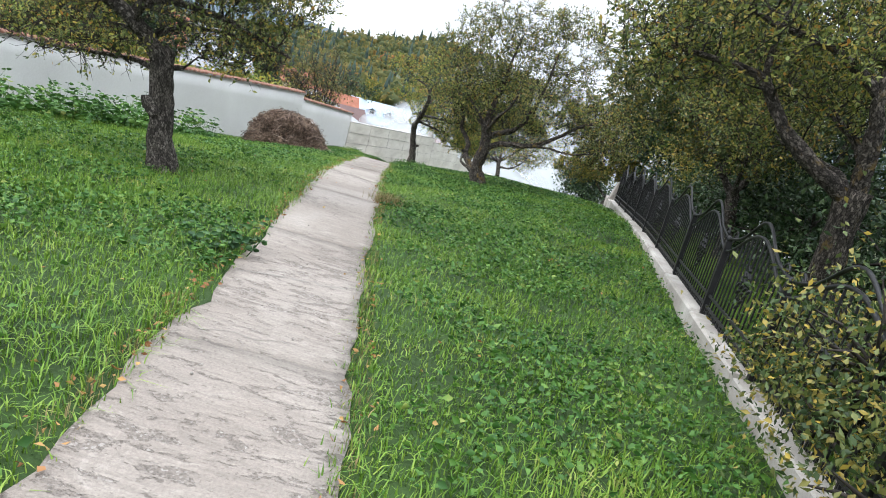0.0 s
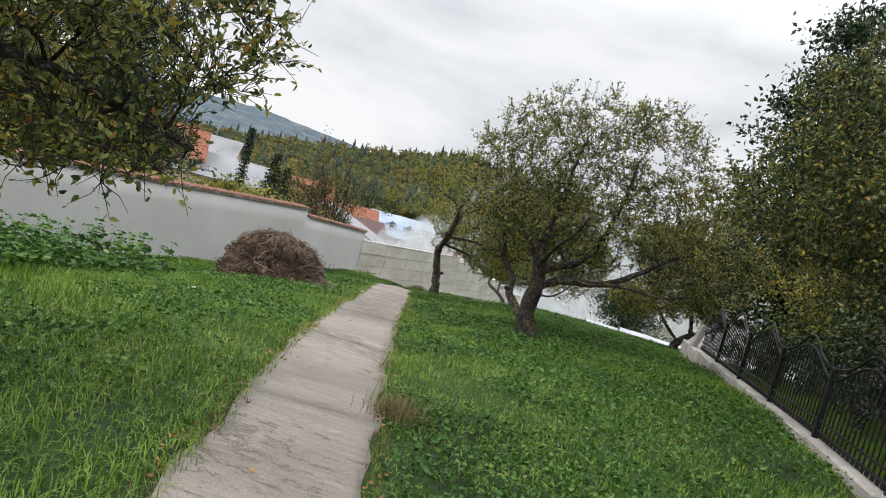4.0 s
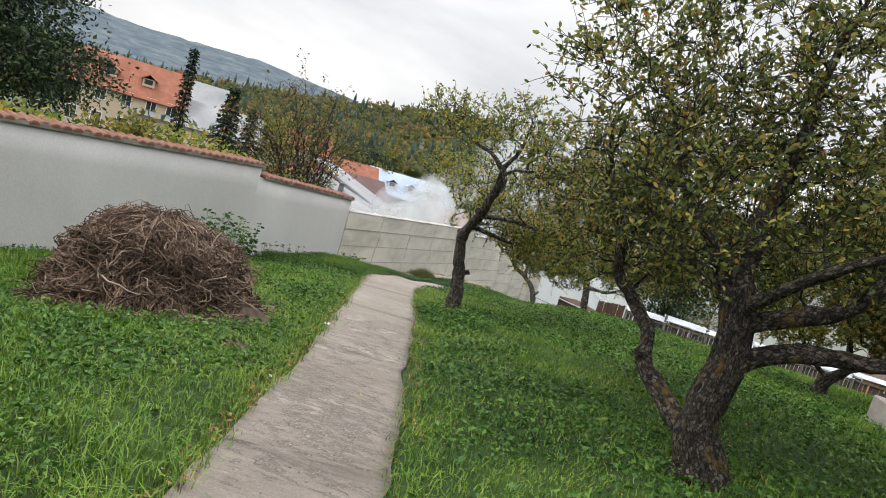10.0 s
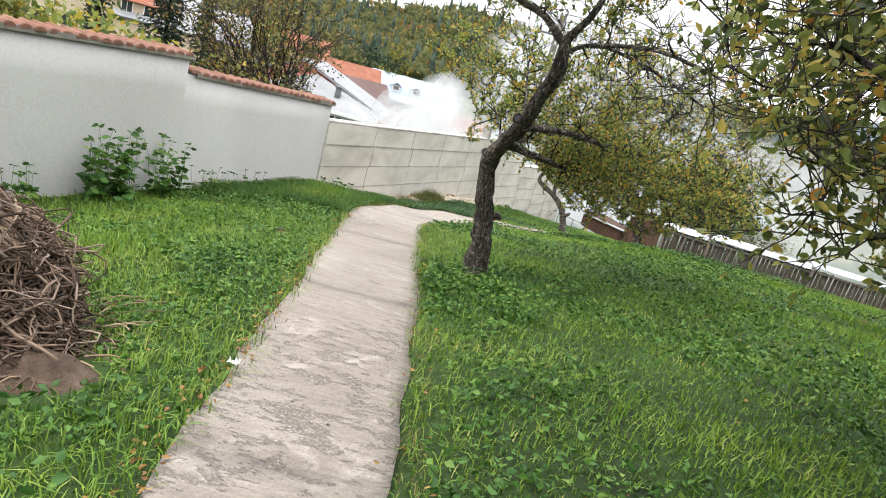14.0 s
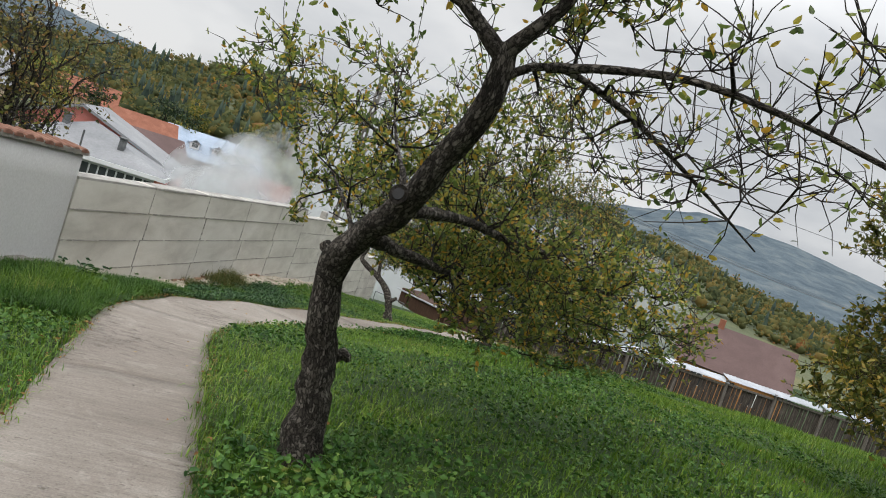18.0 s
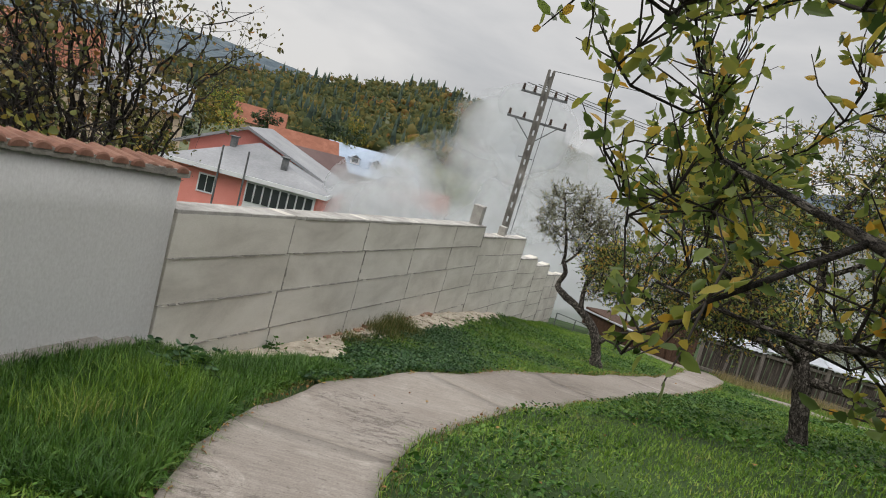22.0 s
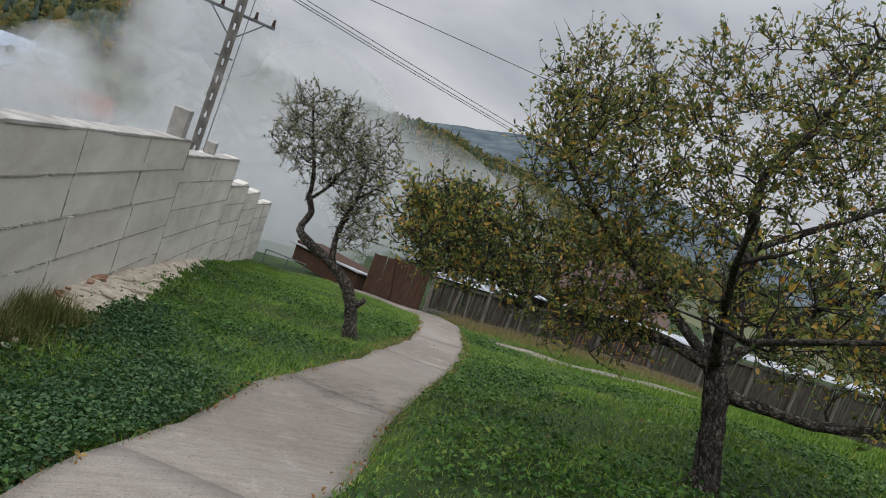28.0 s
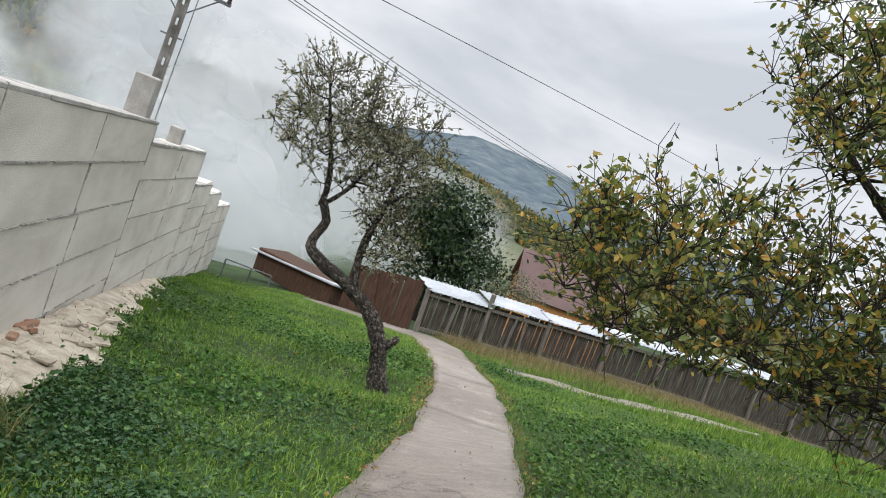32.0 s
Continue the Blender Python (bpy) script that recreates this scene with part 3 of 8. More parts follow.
def ground(x, y):
    x, y = np.asarray(x, dtype=float), np.asarray(y, dtype=float)
    z = (np.interp(y, LINE_Y, LINE_Z) + np.interp(y - 0.8, LINE_Y, LINE_Z) + np.interp(y + 0.8, LINE_Y, LINE_Z)) / 3
    rim = np.interp(y, [-10, 1.7, 5.2, 11.2, 17, 22.5, 26.8, 29.65, 31.5, 34, 36.1, 38.3, 41.5, 46], [0.2, 0, -0.5, -1.3, -1.95, -2.5, -2.9, -1.75, -0.4, 1.4, 2.9, 4.2, 5.4, 6])
    u = np.clip(x - rim, 0, 4.2)
    z = z + np.interp(y, [3, 9, 15, 22, 28, 31, 35, 38], [0.02, 0.04, 0.10, 0.10, 0.13, 0.12, 0.05, 0.0]) * u + np.interp(y, [8, 14, 31, 36], [0.0, 0.09, 0.09, 0.0]) * (1 - np.exp(-u / 0.4))
    z = z - np.interp(y, [0, 8, 16, 22, 26, 28], [0.03, 0.06, 0.14, 0.14, 0.06, 0.0]) * np.clip(-3.6 - x, 0, 6)
    d = x - plaster_x(y)
    z = z + np.interp(y, [28.0, 28.8, 30, 31.7, 33.5, 35, 38, 42, 44], [0, -0.2, -0.16, -0.08, 0.08, 0.18, 0.22, 0.15, 0.0]) * np.exp(-(d / 0.75) ** 2)
    # beyond the walls the slope drops to the valley
    z = z - rise(-d, 0.6, 30) * (2.0 + 3.0 * rise(y, 20, 45))
    z = z - rise(x, 9, 40) * 2.5
    z = z + 0.018 * np.sin(x * 2.3 + np.sin(y * 1.7)) + 0.014 * np.sin(y * 3.1 + x * 1.3)
    return z


def gz(x, y):
    return float(ground(x, y))


MID = np.array([(-0.35, -6), (-0.42, -2), (-0.57, 1.7), (-1.05, 5.2), (-1.45, 8.3), (-1.86, 11.2), (-2.27, 14.5), (-2.5, 17), (-2.77, 19.8), (-3.1, 22.5), (-3.41, 25),
                (-3.51, 26.8), (-3.14, 28.3), (-2.58, 29.45), (-1.95, 30.3), (-0.75, 32.06), (0.64, 33.75), (2.07, 35.65), (3.28, 37.5), (4.25, 39.25), (5.05, 40.9), (5.35, 42.15), (4.75, 43.9), (3.95, 45.9)])
WIDE = np.array([1.1, 1.1, 1.07, 1.06, 1.04, 1.0, 1.06, 1.06, 1.06, 1.1, 1.17, 1.21, 1.34, 1.30, 1.22, 1.18, 1.08, 1.05, 1.0, 1.0, 1.06, 1.1, 1.0, 0.8])
CURVE = fine(np.column_stack([MID, WIDE]), 0.22)


def path_distance(x, y):
    """Signed distance from the path's edge: below nought on the concrete."""
    best = np.full(np.shape(x), 99.0)
    for k in range(0, len(CURVE)):
        best = np.minimum(best, np.hypot(x - CURVE[k, 0], y - CURVE[k, 1]) - CURVE[k, 2] / 2)
    return best


def build_ground():
    xs = np.unique(np.round(np.concatenate([np.array([-1500, -700, -300, -150, -90, -60, -45, -34, -27]), np.arange(-22, -12, 1.0), np.arange(-12, 9, 0.22), np.arange(9, 20, 0.8), np.array([24, 30, 40, 60, 90, 150, 300, 700, 1500])]), 3))
    ys = np.unique(np.round(np.concatenate([np.array([-1500, -500, -150, -60, -30, -18]), np.arange(-12, 0, 1.0), np.arange(0, 46, 0.22), np.arange(46, 60, 1.0), np.array([65, 72, 80, 95, 120, 160, 250, 500, 1000, 1800])]), 3))
    X, Y = np.meshgrid(xs, ys, indexing="ij")
    Z = ground(X, Y)
    v = np.column_stack([X.ravel(), Y.ravel(), Z.ravel()])
    i, j = np.meshgrid(np.arange(len(xs) - 1), np.arange(len(ys) - 1), indexing="ij")
    a = (i * len(ys) + j).ravel()
    q = np.stack([a, a + len(ys), a + len(ys) + 1, a + 1], 1)
    ob = from_arrays("ground", v, [q], M_SOIL, smooth=True)
    return tagged(ob, "green orchard slope of soil under grass", "ground", kind="structure")


build_ground()


def build_path():
    """The walk: poured slabs with uneven edges, each a piece of its own."""
    walk_ob = thing("concrete_path", (0, 0, 0), "worn pale concrete garden path, stained and brushed", "path", kind="structure")
    rng = np.random.default_rng(5)
    t = np.gradient(CURVE[:, :2], axis=0)
    t /= np.linalg.norm(t, axis=1)[:, None]
    nrm = np.column_stack([t[:, 1], -t[:, 0]])
    ragged = np.cumsum(rng.normal(size=(len(CURVE), 2)) * 0.025, axis=0)
    for k in range(1, len(CURVE)):
        ragged[k] = ragged[k - 1] * 0.72 + rng.normal(size=2) * 0.022
    cross = np.linspace(-1, 1, 9)
    length = np.concatenate([[0], np.cumsum(np.linalg.norm(np.diff(CURVE[:, :2], axis=0), axis=1))])
    start = 0
    slab_len = 2.9
    while start < len(CURVE) - 2:
        end = start + 1
        while end < len(CURVE) - 1 and length[end] - length[start] < slab_len:
            end += 1
        rows = []
        idx = np.arange(start, end + 1)
        lift = rng.uniform(0.027, 0.030)
        for q, k in enumerate(idx):
            c, w = CURVE[k, :2].copy(), CURVE[k, 2] / 2
            if q == 0 and start:
                c = c + t[k] * 0.0002
            if q == len(idx) - 1:
                c = c - t[k] * 0.0002
            off = cross * w
            off[0] -= ragged[k, 0]
            off[-1] += ragged[k, 1]
            p = c[None, :] + nrm[k][None, :] * off[:, None]
            # the slab lies flatter across than the soil round it
            zc = gz(*c)
            z = 0.75 * ground(p[:, 0], p[:, 1]) + 0.25 * zc + lift
            rows.append(np.column_stack([p, z]))
        top = np.array(rows)
        n, m = top.shape[0], top.shape[1]
        low = top.copy()
        low[:, :, 2] -= 0.14
        v = np.concatenate([top.reshape(-1, 3), low.reshape(-1, 3)])
        i, j = np.meshgrid(np.arange(n - 1), np.arange(m - 1), indexing="ij")
        a = (i * m + j).ravel()
        faces = [np.stack([a, a + 1, a + m + 1, a + m], 1)]
        h = n * m
        rim = [k for k in range(m)] + [k * m + m - 1 for k in range(1, n)] + [(n - 1) * m + k for k in range(m - 2, -1, -1)] + [k * m for k in range(n - 2, 0, -1)]
        rim = np.array(rim)
        nx = np.roll(rim, -1)
        faces.append(np.stack([nx, rim, rim + h, nx + h], 1))
        from_arrays("slab", v, faces, M_PATH, walk_ob)
        start = end
    return walk_ob


concrete_path = build_path()


def path_crack(y, a, b, wide, tilt, sd):
    """A crooked crack across the walk, from a to b of its width, open a few millimetres to two centimetres."""
    rng = np.random.default_rng(sd)
    k = int(np.argmin(np.abs(CURVE[:, 1] - y)))
    c, w = CURVE[k, :2], CURVE[k, 2] / 2
    s = np.arange(a, b, 0.05)
    wob = np.cumsum(rng.normal(size=len(s)) * 0.016)
    wob -= np.linspace(wob[0], wob[-1], len(s))
    half = wide * np.clip(rng.uniform(0.25, 1.0, len(s)) * np.sin(np.linspace(0.15, math.pi - 0.15, len(s))) ** 0.5, 0.1, 1) / 2
    v = []
    for u, q, h in zip(s, wob, half):
        for e in (-1, 1):
            x, yy = c[0] + u * w, c[1] + tilt * u * w + q + e * h
            v.append((x, yy, 0.75 * gz(x, yy) + 0.25 * gz(*c) + 0.0325))
    i = np.arange(len(s) - 1) * 2
    from_arrays("crack", np.array(v), [np.stack([i, i + 2, i + 3, i + 1], 1)], M_STONE, concrete_path, "dark crooked crack across the concrete")


for y, a, b, wide, tilt, sd in ((4.52, -0.9, 0.97, 0.030, 0.28, 1), (4.05, 0.1, 0.95, 0.014, 0.3, 2), (6.35, -0.2, 0.7, 0.016, 0.2, 3), (7.4, -0.9, 0.5, 0.012, 0.25, 4), (9.3, -0.3, 0.9, 0.012, 0.25, 5), (3.3, -0.8, 0.3, 0.014, 0.3, 6), (20.9, -0.9, 0.8, 0.012, 0.3, 7), (27.2, -0.9, 0.9, 0.010, 0.35, 8)):
    path_crack(y, a, b, wide, tilt, sd)


def wall_run(name, tops, foot, mat, label, thick=0.28, xs=plaster_x):
    """One wall along the plan line, which is its face. tops: (y, height) in order; two heights at one y make a step."""
    ys, zs = [], []
    for (a, za), (b, zb) in zip(tops, tops[1:]):
        n = max(2, int((b - a) / 0.5)) if b > a else 1
        for k in range(n):
            ys.append(a + (b - a) * k / n)
            zs.append(za + (zb - za) * k / n)
    ys.append(tops[-1][0])
    zs.append(tops[-1][1])
    v = []
    for y, zt in zip(ys, zs):
        x = float(xs(y))
        zf = gz(x, y) + foot
        v += [(x, y, z) for z in np.linspace(zf, zt, 6)] + [(x - thick, y, z) for z in np.linspace(zt, zf, 6)]
    m, n = 12, len(ys)
    i, j = np.meshgrid(np.arange(n - 1), np.arange(m - 1), indexing="ij")
    a = (i * m + j).ravel()
    f = [np.stack([a, a + 1, a + m + 1, a + m], 1)]
    f.append(np.array([list(range(m - 1, -1, -1)), [(n - 1) * m + k for k in range(m)]]))
    return tagged(from_arrays(name, np.array(v), f, mat), label, "wall", kind="structure")


def line_pose(y, z, xs=plaster_x):
    """A pose on a plan line: x points out of the wall to the lawn, y along it."""
    a = math.atan2(float(xs(y + 0.05)) - float(xs(y - 0.05)), 0.1)
    return pose(float(xs(y)), y, z, 0, 0, -math.degrees(a))


HIGH0, HIGH1, STEP_Y, END_Y = 0.60, 0.61, 24.62, 28.12
wall_run("wall_plastered", [(-14, HIGH0), (STEP_Y, HIGH1), (STEP_Y + 0.001, 0.37), (END_Y, 0.16)], -0.3, M_PLASTER, "smooth grey plastered garden wall, stepped down at its end, under a tile coping")


def build_footing():
    rng = np.random.default_rng(3)
    foot = thing("wall_footing", (0, 0, 0), "rough grey stone footing at the foot of the wall", "footing", kind="structure")
    bm = bmesh.new()
    for k, y in enumerate(np.arange(25.2, 28.1, 0.32)):
        x = float(plaster_x(y))
        z = gz(x, y)
        m = line_pose(y, z)
        add_box(bm, (-0.05, -0.17, -0.3), (0.10 + rng.uniform(0, 0.05), 0.17, 0.10 + rng.uniform(0, 0.06)), 0.03, m)
    part("stones", bm, M_STONE, foot)


build_footing()


def tile_mesh():
    """One barrel tile of the coping: a half pipe that leans towards the lawn."""
    bm = bmesh.new()
    seg = 7
    ring = []
    for x, drop, r in ((-0.19, 0.02, 0.048), (0.0, 0.0, 0.055), (0.145, -0.018, 0.062), (0.155, -0.022, 0.050)):
        row = []
        for k in range(seg):
            a = math.pi * k / (seg - 1)
            row.append(bm.verts.new((x, -r * 1.25 * math.cos(a), drop + r * math.sin(a) * 0.9)))
        ring.append(row)
    for a, b in zip(ring, ring[1:]):
        for k in range(seg - 1):
            bm.faces.new((a[k], b[k], b[k + 1], a[k + 1]))
    bm.faces.new(ring[-1])
    bm.faces.new(list(reversed(ring[0])))
    me = bpy.data.meshes.new("tile")
    bm.to_mesh(me)
    bm.free()
    me.materials.append(M_TILE)
    return me


def build_coping():
    rng = np.random.default_rng(8)
    me = tile_mesh()
    for name, y0, y1, z0, z1 in (("coping_high", -1.5, STEP_Y + 0.06, HIGH0 + 0.04, HIGH1 + 0.02), ("coping_low", STEP_Y + 0.14, END_Y + 0.05, 0.395, 0.185)):
        cop = thing(name, (0, 0, 0), "scalloped terracotta tile coping on the garden wall", "coping", kind="structure")
        bm = bmesh.new()
        n = 24
        for k in range(n):
            a, b = y0 + (y1 - y0) * k / n, y0 + (y1 - y0) * (k + 1) / n
            ym = (a + b) / 2
            add_box(bm, (-0.30, -(b - a) / 2 * 1.06, -0.045), (0.045, (b - a) / 2 * 1.06, 0.02), 0.0, line_pose(ym, z0 + (z1 - z0) * (ym - y0) / (y1 - y0)))
        part("bed", bm, M_STONE, cop, "grey mortar bed under the tiles")
        y = y0
        while y < y1:
            ob = new("tile", me)
            ob.parent = cop
            z = z0 + (z1 - z0) * (y - y0) / (y1 - y0)
            ob.matrix_basis = line_pose(y, z + 0.015) @ pose(-0.10 + rng.normal() * 0.008, 0, 0, rng.normal() * 1.5, rng.normal() * 1.5, rng.normal() * 2)
            y += 0.158


build_coping()


# ---- the concrete wall: cast panels in courses, with mortar ridges and a limewashed top ----
SECTIONS = ((28.16, 37.15, -0.16, 0.027, 5), (37.15, 41.2, -0.63, 0.046, 5), (41.2, 43.5, -1.40, 0.07, 4), (43.5, 45.7, -1.78, 0.07, 4), (45.7, 48.9, -2.28, 0.09, 4))


def conc_x(y):
    return -5.36 + (np.asarray(y, dtype=float) - 28.15) * 0.345


def build_concrete_wall():
    rng = np.random.default_rng(21)
    wall = thing("wall_concrete", (0, 0, 0), "high stepped wall of cast grey concrete panels", "wall", kind="structure")
    for s, (y0, y1, top, fall, courses) in enumerate(SECTIONS):
        def zt(y):
            return top - fall * (y - y0)
        nj = max(1, round((y1 - y0) / 1.79))
        js = [y0 + (y1 - y0) * k / nj for k in range(nj + 1)]
        core = bmesh.new()
        for a, b in zip(js, js[1:]):
            ym = (a + b) / 2
            L = (b - a) / 2 * 1.058
            add_box(core, (-0.32, -L, -3.6), (-0.03, L, -0.02), 0, line_pose(ym, zt(ym), conc_x))
        part("core", core, M_CONC, wall)
        for c in range(courses):
            h = 0.46
            joints = list(js)
            # in the lower courses the pours break in other places
            if s == 0 and c in (1, 2):
                joints = [js[0]] + [j + rng.uniform(-0.05, 0.12) for j in js[1:-1]] + [js[-1]]
            for a, b in zip(joints, joints[1:]):
                ym = (a + b) / 2
                L = (b - a) / 2 * 1.058
                mm = line_pose(ym, zt(ym) - h * c, conc_x) @ pose(0, 0, 0, -math.degrees(math.atan(fall)), 0, 0)
                bm = bmesh.new()
                add_box(bm, (-0.035, -L + 0.006, -h + 0.005), (0.0 + rng.uniform(-0.006, 0.006), L - 0.006, -0.005 if c else -0.03), 0.004, mm)
                part("concrete_panel", bm, M_CONC, wall)
                # ragged mortar squeezed out along the lower joint and one upright joint
                run = []
                for q in np.arange(-L, L, 0.07):
                    if rng.random() < 0.80:
                        run.append((q, rng.uniform(0.003, 0.011), rng.uniform(0.007, 0.017)))
                bm = bmesh.new()
                for q, out, hh in run:
                    add_box(bm, (-0.01, q, -h - hh / 2), (out + 0.006, q + rng.uniform(0.05, 0.09), -h + hh / 2), 0, mm)
                for q in np.arange(-h, 0, 0.06):
                    if rng.random() < 0.75:
                        add_box(bm, (-0.01, L - 0.008, q), (rng.uniform(0.004, 0.012), L + rng.uniform(0.0, 0.010), q + 0.05), 0, mm)
                part("mortar", bm, M_JOINT, wall)
        n = max(2, int((y1 - y0) / 0.9))
        bm = bmesh.new()
        for k in range(n):
            a, b = y0 + (y1 - y0) * k / n, y0 + (y1 - y0) * (k + 1) / n
            ym = (a + b) / 2
            add_box(bm, (-0.34, -(b - a) / 2 * 1.06, -0.035 + rng.normal() * 0.004), (0.012 + rng.normal() * 0.006, (b - a) / 2 * 1.06, 0.004 + rng.normal() * 0.003), 0.006, line_pose(ym, zt(ym), conc_x) @ pose(0, 0, 0, -math.degrees(math.atan(fall)), 0, 0))
        part("coping", bm, M_COPING, wall, "rough limewashed coping")
    # stubs of posts that stand on the wall
    for y, z, h, w in ((36.86, -0.395, 0.44, 0.23), (39.1, -0.72, 0.26, 0.18)):
        post = thing("post_stub", (float(conc_x(y)) - 0.16, y, z), "flaking pale concrete post stub on the wall", "post")
        box("shaft", (-w / 2, -w / 2, -0.02), (w / 2, w / 2, h), M_COPING, post, 0.010, pose(0, 0, 0, 3, 2, -18))


build_concrete_wall()


def apron(y):
    """How far the mortar apron reaches out from the concrete wall."""
    y = np.asarray(y, dtype=float)
    w = np.interp(y, [28.0, 28.6, 30.2, 30.9, 31.3, 33.2, 33.6, 34.4, 35.8, 38.0, 40.5], [0.75, 0.80, 0.86, 0.62, 0.22, 0.22, 0.52, 0.70, 0.50, 0.35, 0.1])
    return w + 0.07 * np.sin(y * 5.3) + 0.05 * np.sin(y * 11.7)


def build_rubble():
    """Pale cracked mortar and broken soil in the gutter at the foot of the concrete wall."""
    rng = np.random.default_rng(13)
    bed = []
    ys = np.arange(28.0, 40.5, 0.10)
    for y in ys:
        x0 = float(conc_x(y))
        w = float(apron(y))
        for s in np.linspace(0, 1, 6):
            x = x0 + 0.01 + s * w
            bed.append((x, y + rng.normal() * 0.02, gz(x, y) + 0.045 - 0.05 * s ** 3 + 0.006 * math.sin(x * 9 + y * 7) + rng.normal() * 0.004))
    v = np.array(bed)
    i, j = np.meshgrid(np.arange(len(ys) - 1), np.arange(5), indexing="ij")
    a = (i * 6 + j).ravel()
    ob = from_arrays("rubble_strip", v, [np.stack([a, a + 1, a + 7, a + 6], 1)], M_DIRT, smooth=True)
    tagged(ob, "pale bare rubble soil along the concrete wall", "soil", kind="stuff")
    bm = bmesh.new()
    for k in range(120):
        y = rng.uniform(28.4, 39)
        x = float(conc_x(y)) + 0.05 + abs(rng.normal()) * 0.25
        s = rng.uniform(0.012, 0.04)
        add_box(bm, (-s, -s * 0.8, -s * 0.5), (s, s * 0.8, s * 0.5), s * 0.3, pose(x, y, gz(x, y) + 0.03, *rng.uniform(-25, 25, 2), rng.uniform(0, 90)))
    for k in range(90):
        # flat broken plates of mortar
        y = rng.uniform(28.3, 36.2)
        x = float(conc_x(y)) + rng.uniform(0.08, 0.9) * float(apron(y))
        a, b = rng.uniform(0.04, 0.12), rng.uniform(0.03, 0.08)
        add_box(bm, (-a, -b, -0.02), (a, b, 0.004), 0.003, pose(x, y, gz(x, y) + 0.05, *rng.uniform(-5, 5, 2), rng.uniform(0, 90)))
    tagged(part("rubble_stones", bm, M_DIRT), "loose pale stones at the foot of the wall", "stones", kind="stuff")
    bm = bmesh.new()
    for k in range(30):
        y = rng.uniform(31.0, 35.6)
        x = float(conc_x(y)) + 0.03 + abs(rng.normal()) * 0.05
        a = rng.uniform(0.025, 0.06)
        add_box(bm, (-a * 0.6, -a, -a * 0.4), (a * 0.6, a, a * 0.4), 0.006, pose(x, y, gz(x, y) + 0.06, *rng.uniform(-20, 20, 2), rng.uniform(0, 180)))
    tagged(part("brick_chips", bm, M_BRICK), "orange chips of broken brick along the wall's foot", "bricks", kind="stuff")


build_rubble()


# ---- trees ----
def leaf_arrays(pos, direc, size, rng, narrow=0.52, fold=0.25, plain=False):
    """Pointed leaves folded along the midrib, each an island: pos (n,3), direc (n,3), size (n,)."""
    n = len(pos)
    d = direc / (np.linalg.norm(direc, axis=1)[:, None] + 1e-9)
    r = rng.normal(size=(n, 3))
    s = np.cross(d, r)
    s /= np.linalg.norm(s, axis=1)[:, None] + 1e-9
    up = np.cross(s, d)
    L = size[:, None]
    w = L * narrow * rng.uniform(0.75, 1.2, (n, 1)) / 2
    droop = rng.uniform(0.0, 0.3, (n, 1)) * L
    p0, p5 = pos, pos + d * L - up * droop
    if plain:
        v = np.stack([p0, pos + d * L * 0.45 + s * w + up * fold * w, p5, pos + d * L * 0.45 - s * w + up * fold * w], 1).reshape(-1, 3)
        b = np.arange(n)[:, None] * 4
        return v, np.concatenate([b + np.array([[0, 1, 2]]), b + np.array([[0, 2, 3]])])
    a1 = pos + d * L * 0.28 + s * w * 0.92 + up * fold * w
    a2 = pos + d * L * 0.68 + s * w * 0.82 + up * fold * w - up * droop * 0.35
    c1 = pos + d * L * 0.28 - s * w * 0.92 + up * fold * w
    c2 = pos + d * L * 0.68 - s * w * 0.82 + up * fold * w - up * droop * 0.35
    v = np.stack([p0, a1, a2, p5, c2, c1], 1).reshape(-1, 3)
    b = np.arange(n)[:, None] * 6
    tri = np.concatenate([b + np.array([[0, 1, 2, 3]]), b + np.array([[0, 3, 4, 5]])])
    return v, tri


def in_ellipsoid(rng, c, r, shell=0.45):
    while True:
        q = rng.uniform(-1, 1, 3)
        k = np.linalg.norm(q)
        if shell * 0.6 < k < 1 or (k <= 1 and rng.random() < 0.35):
            return np.array(c) + q * np.array(r)


def branch_line(rng, a, b, sag, wob):
    """A bent line from a to b in a few steps."""
    L = np.linalg.norm(b - a)
    n = max(3, int(L / 0.14))
    s = np.linspace(0, 1, n)[:, None]
    mid = rng.normal(size=3) * L * wob
    mid[2] += sag * L
    p = a + (b - a) * s + mid * (4 * s * (1 - s))
    p[1:-1] += rng.normal(size=(n - 2, 3)) * 0.024
    return p


